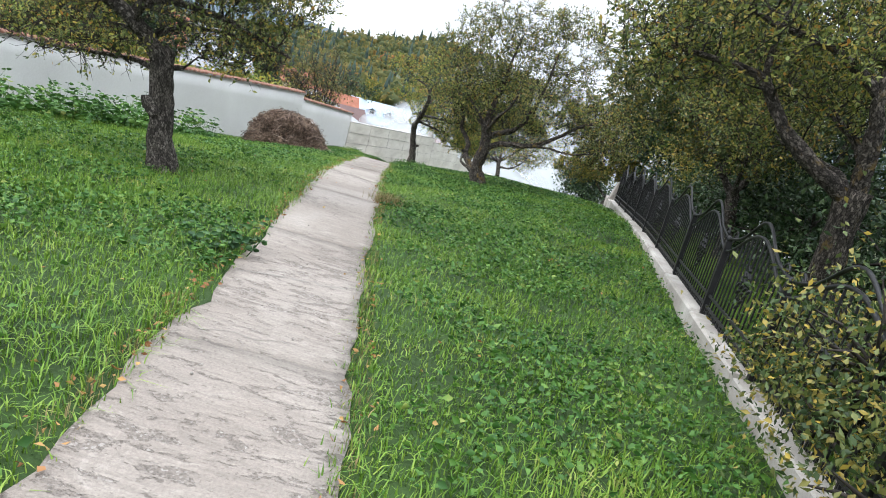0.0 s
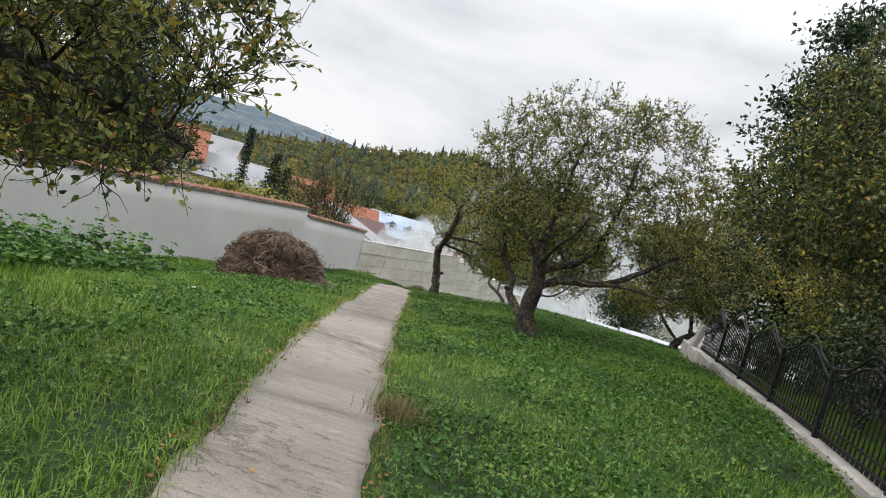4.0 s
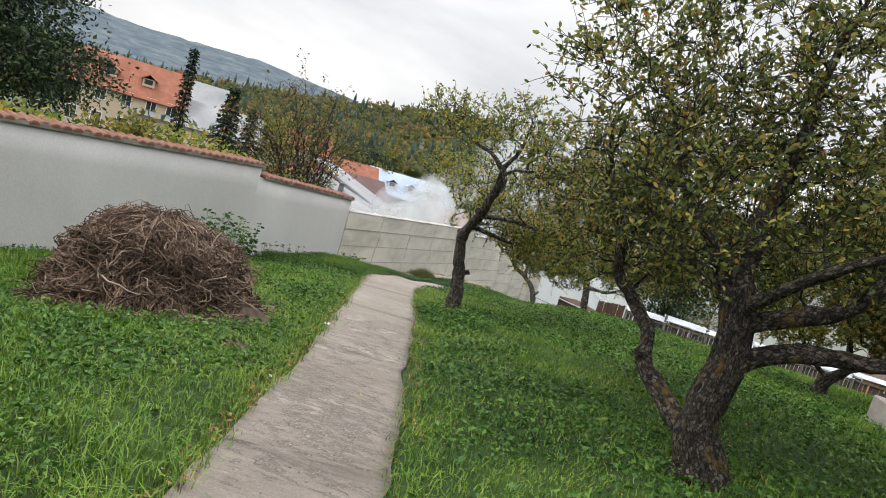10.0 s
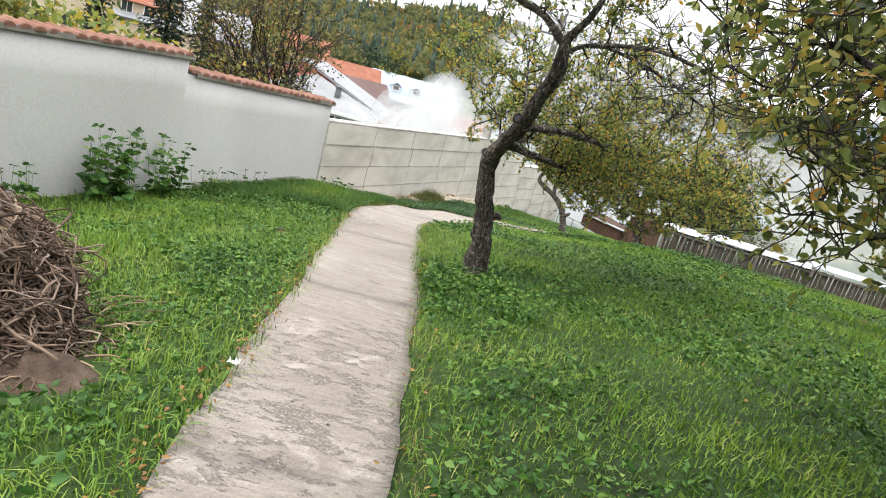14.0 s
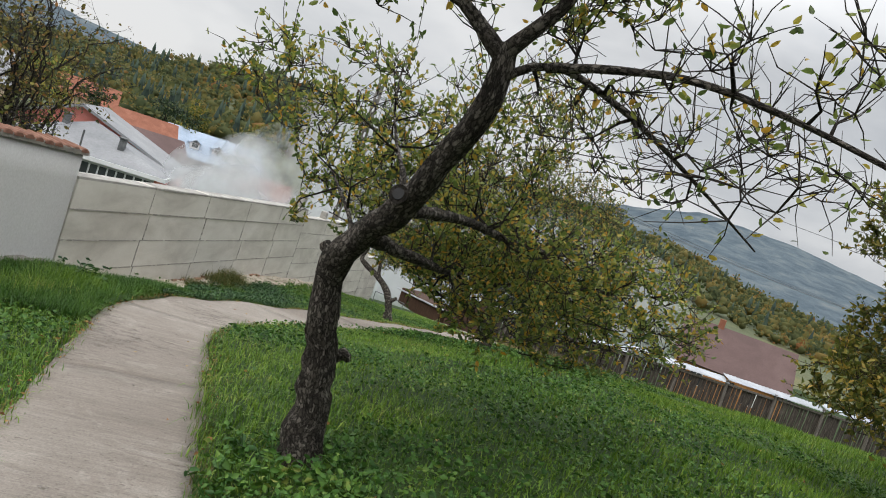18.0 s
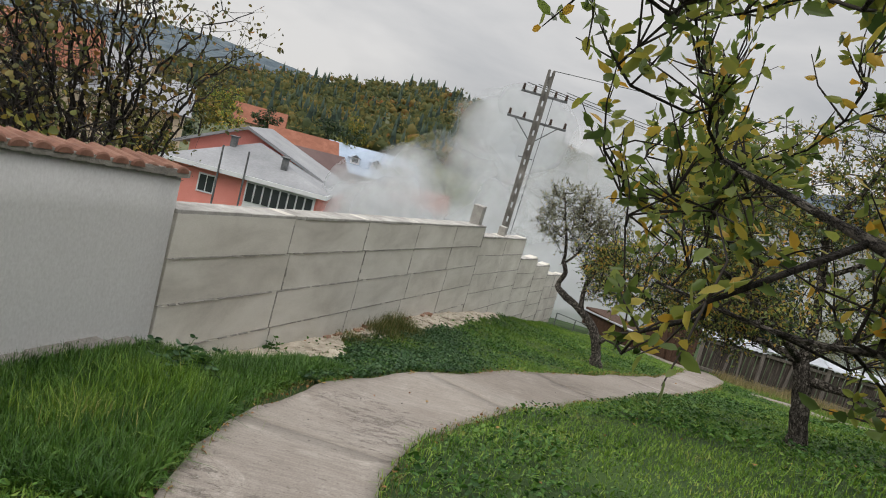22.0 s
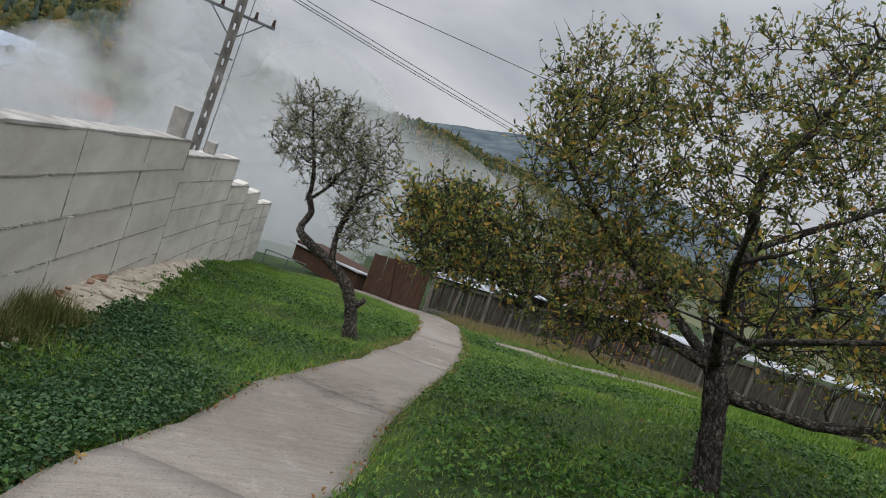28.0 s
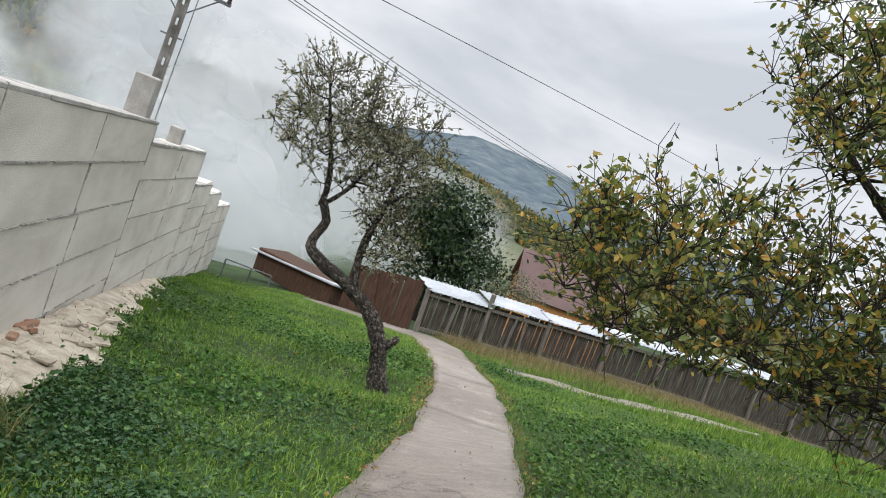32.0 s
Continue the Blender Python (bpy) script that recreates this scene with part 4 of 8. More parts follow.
def apple_tree(label, base, limbs, crowns, seed, leaf_mat, targets=150, twigs=5, leaves=6, size=(0.035, 0.06), lift=0.5, bark=M_BARK, trunk_sides=18, name="apple_tree", group="orchard trees", tw_len=(0.12, 0.34), reach=3.2, sag=0.08, wob=0.10, clear=None, plain=False):
    """limbs: (points, radius at start, radius at end), from the base; the first is the trunk. crowns: (centre, radii, share)."""
    rng = np.random.default_rng(seed)
    tree = thing(name, base, label, "tree", group)
    nodes, nrad = [], []
    for k, (pts, r0, r1) in enumerate(limbs):
        p = fine(pts, 0.09)
        n = len(p)
        s = np.linspace(0, 1, n)
        r = r0 + (r1 - r0) * s
        if k == 0:
            r = r * (1 + 0.55 * np.exp(-s * n * 0.09 / 0.16))
        r = r * (1 + 0.05 * np.sin(s * 17 + seed) + 0.03 * rng.normal(size=n))
        p[1:-1] += rng.normal(size=(n - 2, 3)) * r[1:-1, None] * 0.07
        if k == 0:
            p[0, 2] -= 0.12
        v, q = tube_arrays(p, r, trunk_sides if k == 0 else 10, rng, 0.07)
        end = np.array([[len(v) - (trunk_sides if k == 0 else 10) + i for i in range(trunk_sides if k == 0 else 10)]])
        ob = from_arrays("trunk" if k == 0 else "limb", v, [q, end], M_LIMBMOSS if bark is M_LICHENBARK or (name == "apple_tree" and seed == 12) else M_LIMB, tree, smooth=True)
        sd = trunk_sides if k == 0 else 10
        along = np.repeat(np.concatenate([[0], np.cumsum(np.linalg.norm(np.diff(p, axis=0), axis=1))]), sd)
        an = np.tile(np.linspace(0, 2 * np.pi, sd, endpoint=False), n)
        rr = float(np.mean(r))
        gr = ob.data.attributes.new("grain", "FLOAT_VECTOR", "POINT")
        gr.data.foreach_set("vector", np.column_stack([rr * np.cos(an) + k * 3.1 + seed, rr * np.sin(an), along]).astype(np.float32).ravel())
        keep = slice(int(n * 0.55), None) if k == 0 else slice(2, None)
        nodes.extend(p[keep])
        nrad.extend(r[keep])
    nodes, nrad = [np.array(a) for a in nodes], list(nrad)
    goal, full = [], []
    for c, r, share, *leafage in crowns:
        k = int(targets * share)
        goal += [in_ellipsoid(rng, c, r) for _ in range(k)]
        full += [leafage[0] if leafage else 1.0] * k
    goal, full = np.array(goal), np.array(full)
    base_nodes = np.array(nodes)
    order = np.argsort([np.min(np.linalg.norm(base_nodes - g, axis=1)) for g in goal])
    P = np.zeros((len(nodes) + len(goal) * 40, 3))
    R = np.zeros(len(P))
    P[:len(nodes)], R[:len(nodes)] = base_nodes, nrad
    count = len(nodes)
    runs, tips = [], []
    for g, lush in zip(goal[order], full[order]):
        d = np.linalg.norm(P[:count] - g, axis=1) - 2.0 * np.minimum(R[:count], 0.04) + 0.5 * np.maximum(0, P[:count, 2] - g[2])
        k = int(np.argmin(d))
        L = np.linalg.norm(P[k] - g)
        if L < 0.12 or L > reach:
            continue
        line = branch_line(rng, P[k], g, sag * rng.uniform(-0.6, 1.4), wob)
        if clear and not all(clear(q) for q in line):
            continue
        r0 = min(R[k] * 0.75, 0.010 + 0.016 * L)
        r = np.linspace(r0, 0.0042, len(line))
        runs.append((line, r))
        tips.append((line, lush))
        m = min(len(line) - 1, 38)
        if count + m < len(P):
            P[count:count + m], R[count:count + m] = line[1:m + 1], r[1:m + 1]
            count += m
    tubes("branchwork", runs, 5, bark if bark is not M_LICHENBARK else M_BARK, tree)
    sprigs, lp, ld = [], [], []
    for line, lush in tips:
        n = len(line)
        for _ in range(twigs):
            k = int(n * (0.25 + 0.75 * rng.random() ** 0.7))
            k = min(k, n - 1)
            a = line[k]
            along = line[min(k + 1, n - 1)] - line[max(k - 1, 0)]
            along /= np.linalg.norm(along) + 1e-9
            dv = along * 0.6 + rng.normal(size=3) * 0.55 + np.array([0, 0, lift])
            dv /= np.linalg.norm(dv)
            L = rng.uniform(*tw_len)
            b = a + dv * L + np.array([0, 0, -0.03 * rng.random()])
            m = (a + b) / 2 + rng.normal(size=3) * L * 0.07
            sprigs.append((np.array([a, m, b]) if not plain else np.array([a, b]), (0.0036, 0.0028, 0.0016)[:2 + (not plain)]))
            if clear and not (clear(b) and clear(m)):
                sprigs.pop()
                continue
            nl = rng.poisson(leaves * lush)
            for q in range(nl):
                s = rng.uniform(0.2, 1.05)
                lp.append(a + (b - a) * s + rng.normal(size=3) * 0.006)
                ld.append(dv * 0.5 + rng.normal(size=3) * 0.75 + np.array([0, 0, -0.15]))
    tubes("twigwork", sprigs, 3, M_TWIG, tree)
    lp, ld = np.array(lp), np.array(ld)
    v, t = leaf_arrays(lp, ld, rng.uniform(*size, len(lp)), rng, plain=plain)
    from_arrays("crown", v, [t], leaf_mat, tree)
    return tree


def at_ground(x, y):
    return (x, y, gz(x, y))


# the old tree beside the start of the walk
apple_tree("gnarled dark apple tree with a forked, knobbly trunk", at_ground(-3.53, 7.52), [
    ([(0.02, 0, 0), (-0.05, -0.01, 0.40), (-0.13, -0.02, 0.80), (-0.18, -0.03, 1.22), (-0.26, -0.06, 1.42)], 0.150, 0.125),
    ([(-0.20, -0.03, 1.30), (-0.40, -0.12, 1.54), (-0.70, -0.26, 1.78), (-1.15, -0.42, 1.98), (-1.65, -0.4, 2.25), (-2.20, -0.3, 2.55)], 0.105, 0.03),
    ([(-0.58, -0.20, 1.70), (-0.40, -0.10, 1.92), (-0.08, 0.02, 1.98), (0.35, 0.15, 1.95), (0.75, 0.28, 1.84), (1.15, 0.4, 1.72)], 0.058, 0.016),
    ([(-0.36, -0.09, 1.50), (-0.18, 0.2, 1.72), (0.20, 0.6, 1.80), (0.60, 1.0, 1.82)], 0.036, 0.012),
] + [
    ([(-0.80, -0.3, 1.84), (-0.92, -0.1, 2.25), (-0.85, 0.1, 2.8), (-0.95, 0.2, 3.3)], 0.055, 0.015),
    ([(-0.22, -0.05, 1.16), (-0.60, 0.05, 1.22), (-1.15, 0.05, 1.16), (-1.70, 0.0, 1.10)], 0.034, 0.008),
    ([(-0.12, -0.1, 0.68), (-0.22, -0.13, 0.78), (-0.26, -0.14, 0.86)], 0.10, 0.055),
    ([(-0.50, -0.18, 1.62), (-0.30, -0.4, 2.05), (0.05, -0.5, 2.45), (0.40, -0.4, 2.9)], 0.045, 0.012),
] + [
    ([(-0.15, -0.02, 1.22), (0.00, 0.02, 1.26), (0.05, 0.02, 1.27)], 0.035, 0.025),
    ([(-0.30, -0.06, 1.45), (-0.70, 0.35, 1.55), (-1.30, 0.6, 1.55), (-1.90, 0.7, 1.6)], 0.045, 0.01),
], [((-1.2, -0.2, 2.55), (1.6, 1.4, 0.85), 0.28), ((0.42, 0.3, 2.5), (1.1, 1.0, 0.75), 0.36), ((-1.2, 0.0, 1.30), (1.1, 0.8, 0.30), 0.20, 0.45), ((0.0, 0.3, 3.2), (1.2, 1.0, 0.5), 0.15), ((0.5, 0.3, 1.65), (0.65, 0.6, 0.28), 0.16, 0.7), ((-0.5, 0.0, 1.9), (0.9, 0.7, 0.35), 0.12, 0.3)],
    11, M_APPLE, 720, 9, 4, size=(0.038, 0.062), wob=0.14)

# the big spreading tree by the walk
apple_tree("broad spreading apple tree with a low crooked limb", at_ground(0.40, 16.2), [
    ([(0.0, 0, 0), (-0.14, 0.03, 0.4), (-0.1, 0.02, 0.85), (-0.12, 0.03, 1.15), (-0.2, 0.03, 1.5)], 0.155, 0.115),
    ([(-0.1, 0.02, 0.86), (0.15, -0.05, 1.08), (0.45, -0.08, 1.17), (0.98, -0.18, 1.28), (1.5, -0.3, 1.62), (2.0, -0.35, 2.05), (2.5, -0.2, 2.25)], 0.075, 0.025),
    ([(-0.12, 0.03, 1.2), (0.2, -0.1, 1.4), (0.5, -0.14, 1.55), (0.78, -0.2, 2.05), (0.95, -0.25, 2.9), (1.0, -0.2, 3.5)], 0.075, 0.018),
    ([(-0.2, 0.03, 1.45), (-0.15, 0.1, 1.95), (-0.05, 0.2, 2.5), (0.0, 0.3, 3.2), (0.1, 0.3, 3.8)], 0.085, 0.014),
] + [
    ([(-0.12, 0.03, 0.22), (-0.32, 0.27, 0.42), (-0.51, 0.62, 0.62), (-0.50, 0.82, 0.84), (-0.61, 1.2, 1.01), (-0.80, 1.34, 1.22), (-0.84, 1.42, 1.55), (-1.1, 1.4, 2.0), (-1.3, 1.2, 2.5)], 0.09, 0.02),
    ([(-0.50, 0.66, 0.66), (-0.56, 0.60, 0.68), (-0.60, 0.56, 0.69)], 0.05, 0.035),
    ([(-0.2, 0.03, 1.45), (-0.5, -0.05, 1.75), (-0.8, 0.0, 2.05), (-0.95, 0.1, 2.4)], 0.04, 0.012),
    ([(-0.15, 0.03, 1.3), (0.0, -0.6, 1.7), (0.2, -1.1, 2.0), (0.3, -1.5, 2.3)], 0.055, 0.015),
] + [
    ([(-0.15, 0.03, 1.3), (-0.1, 0.7, 1.7), (0.2, 1.3, 2.1), (0.4, 1.7, 2.5)], 0.055, 0.015),
    ([(1.0, -0.2, 1.3), (1.4, -0.5, 1.35), (1.9, -0.6, 1.35), (2.4, -0.6, 1.5)], 0.035, 0.012),
    ([(-0.2, 0.03, 1.4), (-0.5, 0.6, 1.6), (-0.8, 1.1, 1.72), (-1.1, 1.6, 1.8), (-1.3, 2.0, 1.95)], 0.045, 0.010),
    ([(-0.15, 0.7, 1.68), (0.05, 1.5, 1.75), (0.3, 2.3, 1.6), (0.7, 3.0, 1.4), (1.1, 3.5, 1.3)], 0.045, 0.010),
], [((-0.45, 0.4, 2.15), (1.0, 1.1, 0.8), 0.24), ((1.1, 0.3, 2.35), (1.35, 1.15, 0.85), 0.26), ((-0.5, 0.35, 3.3), (1.2, 1.1, 0.95), 0.24, 0.95), ((1.3, 0.3, 3.7), (1.1, 1.0, 1.0), 0.18, 0.9), ((-1.5, 0.3, 2.9), (0.55, 0.6, 0.6), 0.05), ((-1.15, 1.75, 1.95), (0.85, 0.7, 0.6), 0.11), ((-0.7, 1.7, 1.4), (0.7, 0.6, 0.35), 0.06), ((-0.75, 2.6, 2.1), (0.65, 0.8, 0.65), 0.13), ((0.7, 2.8, 1.55), (0.95, 0.9, 0.6), 0.22), ((0.0, 2.3, 2.5), (0.9, 0.9, 0.7), 0.12), ((2.6, 0.2, 2.1), (1.2, 1.1, 1.0), 0.27), ((0.3, 0.2, 4.1), (1.2, 0.9, 0.5), 0.08, 0.7)],
    12, M_APPLE, 1080, 7, 5, size=(0.038, 0.062), reach=2.6, wob=0.14)

# the leaning tree at the bend
apple_tree("leaning old apple tree with a hollow knot in its bent trunk", at_ground(-1.9, 22.59), [
    ([(0, 0, 0), (-0.05, -0.02, 0.35), (-0.1, -0.06, 0.72), (-0.18, -0.14, 1.1), (-0.22, -0.2, 1.36)], 0.115, 0.088),
    ([(-0.22, -0.19, 1.27), (-0.18, -0.32, 1.48), (-0.1, -0.52, 1.64), (0.0, -0.8, 1.86), (0.09, -1.08, 2.18), (0.15, -1.28, 2.45), (0.12, -1.32, 2.68)], 0.09, 0.055),
    ([(0.13, -1.3, 2.52), (0.4, -1.25, 2.68), (0.9, -1.1, 2.62), (1.5, -0.9, 2.45), (2.1, -0.7, 2.25)], 0.021, 0.005),
    ([(0.35, -1.26, 2.66), (0.8, -1.7, 2.72), (1.3, -2.1, 2.6), (1.7, -2.5, 2.4)], 0.022, 0.006),
] + [
    ([(0.0, -0.75, 1.82), (0.5, -0.1, 1.85), (1.0, 0.5, 1.8), (1.6, 1.0, 1.8), (2.1, 1.4, 1.9)], 0.042, 0.008),
    ([(0.12, -1.32, 2.62), (-0.1, -1.2, 2.8), (-0.4, -1.1, 2.9), (-0.8, -1.0, 3.1)], 0.042, 0.010),
    ([(0.12, -1.32, 2.62), (0.3, -1.5, 2.95), (0.35, -1.4, 3.4)], 0.04, 0.010),
    ([(0.09, -1.05, 2.15), (0.2, -0.95, 2.3), (0.22, -0.9, 2.5)], 0.035, 0.022),
] + [
    ([(-0.2, -0.2, 1.34), (-0.27, -0.17, 1.42), (-0.30, -0.15, 1.45)], 0.05, 0.035),
    ([(-0.14, -0.25, 1.5), (-0.18, 0.4, 1.62), (-0.28, 1.0, 1.75), (-0.4, 1.7, 1.9)], 0.02, 0.006),
    ([(-0.05, -0.5, 1.62), (0.12, 0.2, 1.66), (0.15, 1.0, 1.6), (0.05, 1.7, 1.45), (-0.25, 2.2, 1.45)], 0.022, 0.006),
    ([(0.0, -0.72, 1.8), (0.0, -0.5, 1.93), (-0.02, -0.36, 2.03)], 0.026, 0.018),
] + [
    ([(-0.02, -0.38, 2.02), (-0.05, 0.2, 2.2), (-0.1, 0.7, 2.5), (-0.1, 1.1, 2.9)], 0.014, 0.005),
    ([(-0.08, -0.5, 1.6), (0.3, -0.1, 1.52), (0.65, 0.6, 1.42), (0.95, 1.2, 1.38)], 0.045, 0.010),
    ([(-0.05, 0.01, 0.70), (0.05, -0.03, 0.78), (0.08, -0.04, 0.74)], 0.05, 0.02),
], [((-0.15, 1.35, 1.95), (0.9, 1.0, 0.7), 0.15, 0.85), ((-0.4, 0.6, 2.4), (0.8, 0.7, 0.4), 0.04, 0.7), ((1.65, 1.0, 1.48), (1.45, 0.95, 0.58), 0.54), ((0.45, 0.5, 2.1), (0.7, 0.7, 0.5), 0.11, 0.75), ((0.8, 0.7, 2.6), (0.8, 0.7, 0.5), 0.10, 0.6), ((-0.45, 1.9, 1.85), (0.3, 0.5, 0.3), 0.02), ((-0.15, 2.55, 1.95), (0.4, 0.5, 0.35), 0.06), ((-0.85, 1.3, 2.35), (0.5, 0.6, 0.35), 0.035), ((1.2, -0.9, 2.7), (1.2, 0.6, 0.4), 0.09, 0.12), ((1.25, -2.0, 2.6), (0.8, 0.7, 0.4), 0.06, 0.2), ((-0.35, -1.1, 3.15), (1.05, 0.8, 0.5), 0.17, 0.7), ((0.4, -1.3, 3.4), (0.7, 0.6, 0.4), 0.07, 0.7)],
    13, M_APPLEG, 680, 6, 8, size=(0.034, 0.058), wob=0.13, clear=lambda p: math.hypot(p[0] + 1.09, p[2] - 1.75 + 0.11 * p[1]) > 0.5 and (p[1] > -0.6 or p[0] > 0.35 or p[2] > 2.0) and not (p[1] > 2.0 and p[0] < -0.3) and not (p[1] > 1.0 and p[0] < 0.45 and p[2] < 1.25))
knot = thing("tree_hollow", (-1.93, 21.74, gz(-1.9, 22.59) + 1.875), "dark round hollow where a branch was cut", "tree hollow")
bm = bmesh.new()
bmesh.ops.create_cone(bm, cap_ends=True, segments=16, radius1=0.052, radius2=0.036, depth=0.06, matrix=look((0, 0, 0), (-0.45, -0.85, 0.25)) @ Matrix.Translation((0, 0, -0.045)))
part("rim", bm, M_BARK, knot)
# a flat black disc stands in for the shade inside the hollow
bm = bmesh.new()
bmesh.ops.create_cone(bm, cap_ends=True, segments=16, radius1=0.03, radius2=0.03, depth=0.02, matrix=look((0, 0, 0), (-0.45, -0.85, 0.25)) @ Matrix.Translation((0, 0, -0.072)))
part("shade_disc", bm, M_IRON, knot, "black disc for the shade in the hollow")

# the yellowing tree past the bend
apple_tree("yellowing apple tree with a low limb and wide crown", at_ground(1.41, 29.6), [
    ([(0, 0, 0), (-0.04, 0.04, 0.4), (-0.09, 0.12, 0.72), (-0.14, 0.2, 0.95)], 0.10, 0.085),
    ([(-0.1, 0.14, 0.78), (0.1, -0.1, 0.80), (0.32, -0.42, 0.84), (0.55, -0.75, 1.0), (0.8, -1.1, 1.3), (1.0, -1.4, 1.7)], 0.055, 0.014),
    ([(-0.14, 0.2, 0.92), (-0.12, 0.2, 1.35), (-0.2, 0.3, 2.0), (-0.25, 0.36, 2.5), (-0.1, 0.2, 3.0), (0.0, 0.1, 3.7)], 0.065, 0.014),
    ([(-0.14, 0.2, 0.95), (-0.45, 0.6, 1.0), (-0.9, 1.1, 0.92), (-1.3, 1.5, 0.9), (-1.7, 1.9, 1.1)], 0.055, 0.012),
] + [
    ([(-0.14, 0.2, 0.95), (-0.5, 0.75, 1.35), (-0.95, 1.3, 1.8), (-1.3, 1.8, 2.4)], 0.05, 0.012),
    ([(-0.2, 0.3, 1.9), (0.2, 0.0, 2.3), (0.5, -0.4, 2.7)], 0.035, 0.010),
    ([(-0.14, 0.2, 0.95), (0.1, 0.7, 1.3), (0.4, 1.2, 1.7)], 0.045, 0.012),
    ([(-0.14, 0.2, 0.95), (-0.6, -0.1, 1.2), (-1.1, -0.45, 1.5), (-1.7, -0.9, 1.75), (-2.3, -1.4, 1.95)], 0.045, 0.010),
] + [
    ([(-0.9, -0.3, 1.38), (-1.3, -0.8, 1.35), (-1.9, -1.5, 1.5), (-2.3, -2.2, 1.7)], 0.028, 0.008),
    ([(-0.14, 0.2, 0.95), (0.4, 0.1, 1.5), (1.0, -0.1, 2.0), (1.6, -0.2, 2.4)], 0.05, 0.012),
], [((-1.75, 1.8, 1.2), (0.75, 0.75, 0.5), 0.30), ((-0.95, 1.0, 1.15), (0.85, 0.8, 0.55), 0.26), ((-1.3, 1.05, 2.25), (0.65, 0.65, 0.5), 0.14), ((-0.9, 1.7, 2.75), (0.75, 0.7, 0.6), 0.15, 0.9), ((-0.3, 0.5, 2.85), (0.85, 0.85, 0.8), 0.15), ((0.45, 0.0, 1.6), (0.65, 0.65, 0.6), 0.11), ((-0.65, 0.6, 1.9), (0.75, 0.7, 0.5), 0.08), ((0.2, 0.4, 3.6), (0.6, 0.6, 0.4), 0.04), ((-1.2, -0.9, 1.6), (0.7, 0.7, 0.4), 0.04), ((0.85, -0.8, 1.35), (0.75, 0.7, 0.5), 0.10), ((1.4, -0.2, 2.0), (1.0, 0.9, 0.8), 0.14), ((0.9, 0.3, 2.9), (0.9, 0.9, 0.7), 0.15)],
    14, M_APPLEYEL, 900, 7, 5.5, size=(0.032, 0.054), reach=2.6, wob=0.14)

# the crooked little tree by the wall
apple_tree("small crooked fruit tree with thin greyish foliage", at_ground(0.6, 35.45), [
    ([(0, 0, 0), (-0.10, 0.06, 0.35), (-0.16, 0.09, 0.55), (-0.32, 0.17, 0.80), (-0.62, 0.34, 1.03), (-0.98, 0.53, 1.21), (-1.12, 0.6, 1.33), (-1.09, 0.6, 1.5), (-1.05, 0.58, 1.66), (-1.15, 0.62, 1.85)], 0.105, 0.045),
    ([(-1.15, 0.62, 1.8), (-1.2, 0.6, 2.2), (-1.35, 0.7, 2.7), (-1.5, 0.8, 3.2)], 0.038, 0.010),
    ([(-0.55, 0.3, 1.0), (-0.62, 0.35, 1.25), (-0.6, 0.4, 1.6), (-0.5, 0.4, 2.1), (-0.5, 0.4, 2.7)], 0.055, 0.012),
    ([(-1.15, 0.62, 1.8), (-0.95, 0.5, 2.1), (-0.8, 0.3, 2.6)], 0.03, 0.010),
] + [
    ([(-0.12, 0.06, 0.5), (-0.02, 0.02, 0.62), (0.02, 0.0, 0.66)], 0.06, 0.04),
    ([(-0.55, 0.4, 2.0), (-0.3, 0.3, 2.3), (-0.1, 0.2, 2.5)], 0.025, 0.008),
], [((-1.3, 0.7, 2.75), (0.72, 0.65, 0.75), 0.48), ((-0.55, 0.4, 2.5), (0.55, 0.55, 0.85), 0.42), ((-0.4, 0.3, 1.75), (0.35, 0.35, 0.5), 0.18)],
    15, M_APPLEGREY, 380, 6, 6, size=(0.034, 0.055), tw_len=(0.12, 0.3), plain=True)

# the tree lower on the slope, by the end of the iron fence
apple_tree("yellow-olive apple tree with a dark low fork on the slope", at_ground(5.2, 24.2), [
    ([(0, 0, 0), (0.05, 0, 0.25), (0.2, 0, 0.45), (0.5, 0.05, 0.7)], 0.11, 0.07),
    ([(0.45, 0, 0.66), (0.9, 0.05, 0.85), (1.4, 0.1, 1.3), (1.7, 0.1, 2.2), (1.8, 0.1, 3.2)], 0.055, 0.012),
    ([(0.4, 0.02, 0.62), (0.3, 0.1, 1.2), (0.1, 0.2, 2.2), (0.2, 0.2, 3.4), (0.3, 0.2, 4.8)], 0.065, 0.012),
    ([(0.1, 0, 0.35), (-0.4, 0.1, 0.8), (-0.9, 0.1, 1.5), (-1.2, 0.0, 2.4), (-1.3, 0.0, 3.4)], 0.05, 0.01),
], [((-0.3, 0.1, 1.6), (1.4, 1.2, 0.7), 0.22), ((0.9, 0.1, 1.7), (1.3, 1.1, 0.8), 0.2), ((-0.6, -0.3, 2.9), (1.5, 1.4, 0.9), 0.28), ((0.8, 0.0, 3.2), (1.5, 1.4, 0.9), 0.28), ((0.2, 0.1, 4.5), (1.3, 1.2, 0.8), 0.2), ((-1.4, -0.3, 1.2), (0.8, 0.8, 0.5), 0.1)],
    16, M_GOLDLEAF, 760, 6, 8, size=(0.055, 0.09), plain=True, wob=0.14)

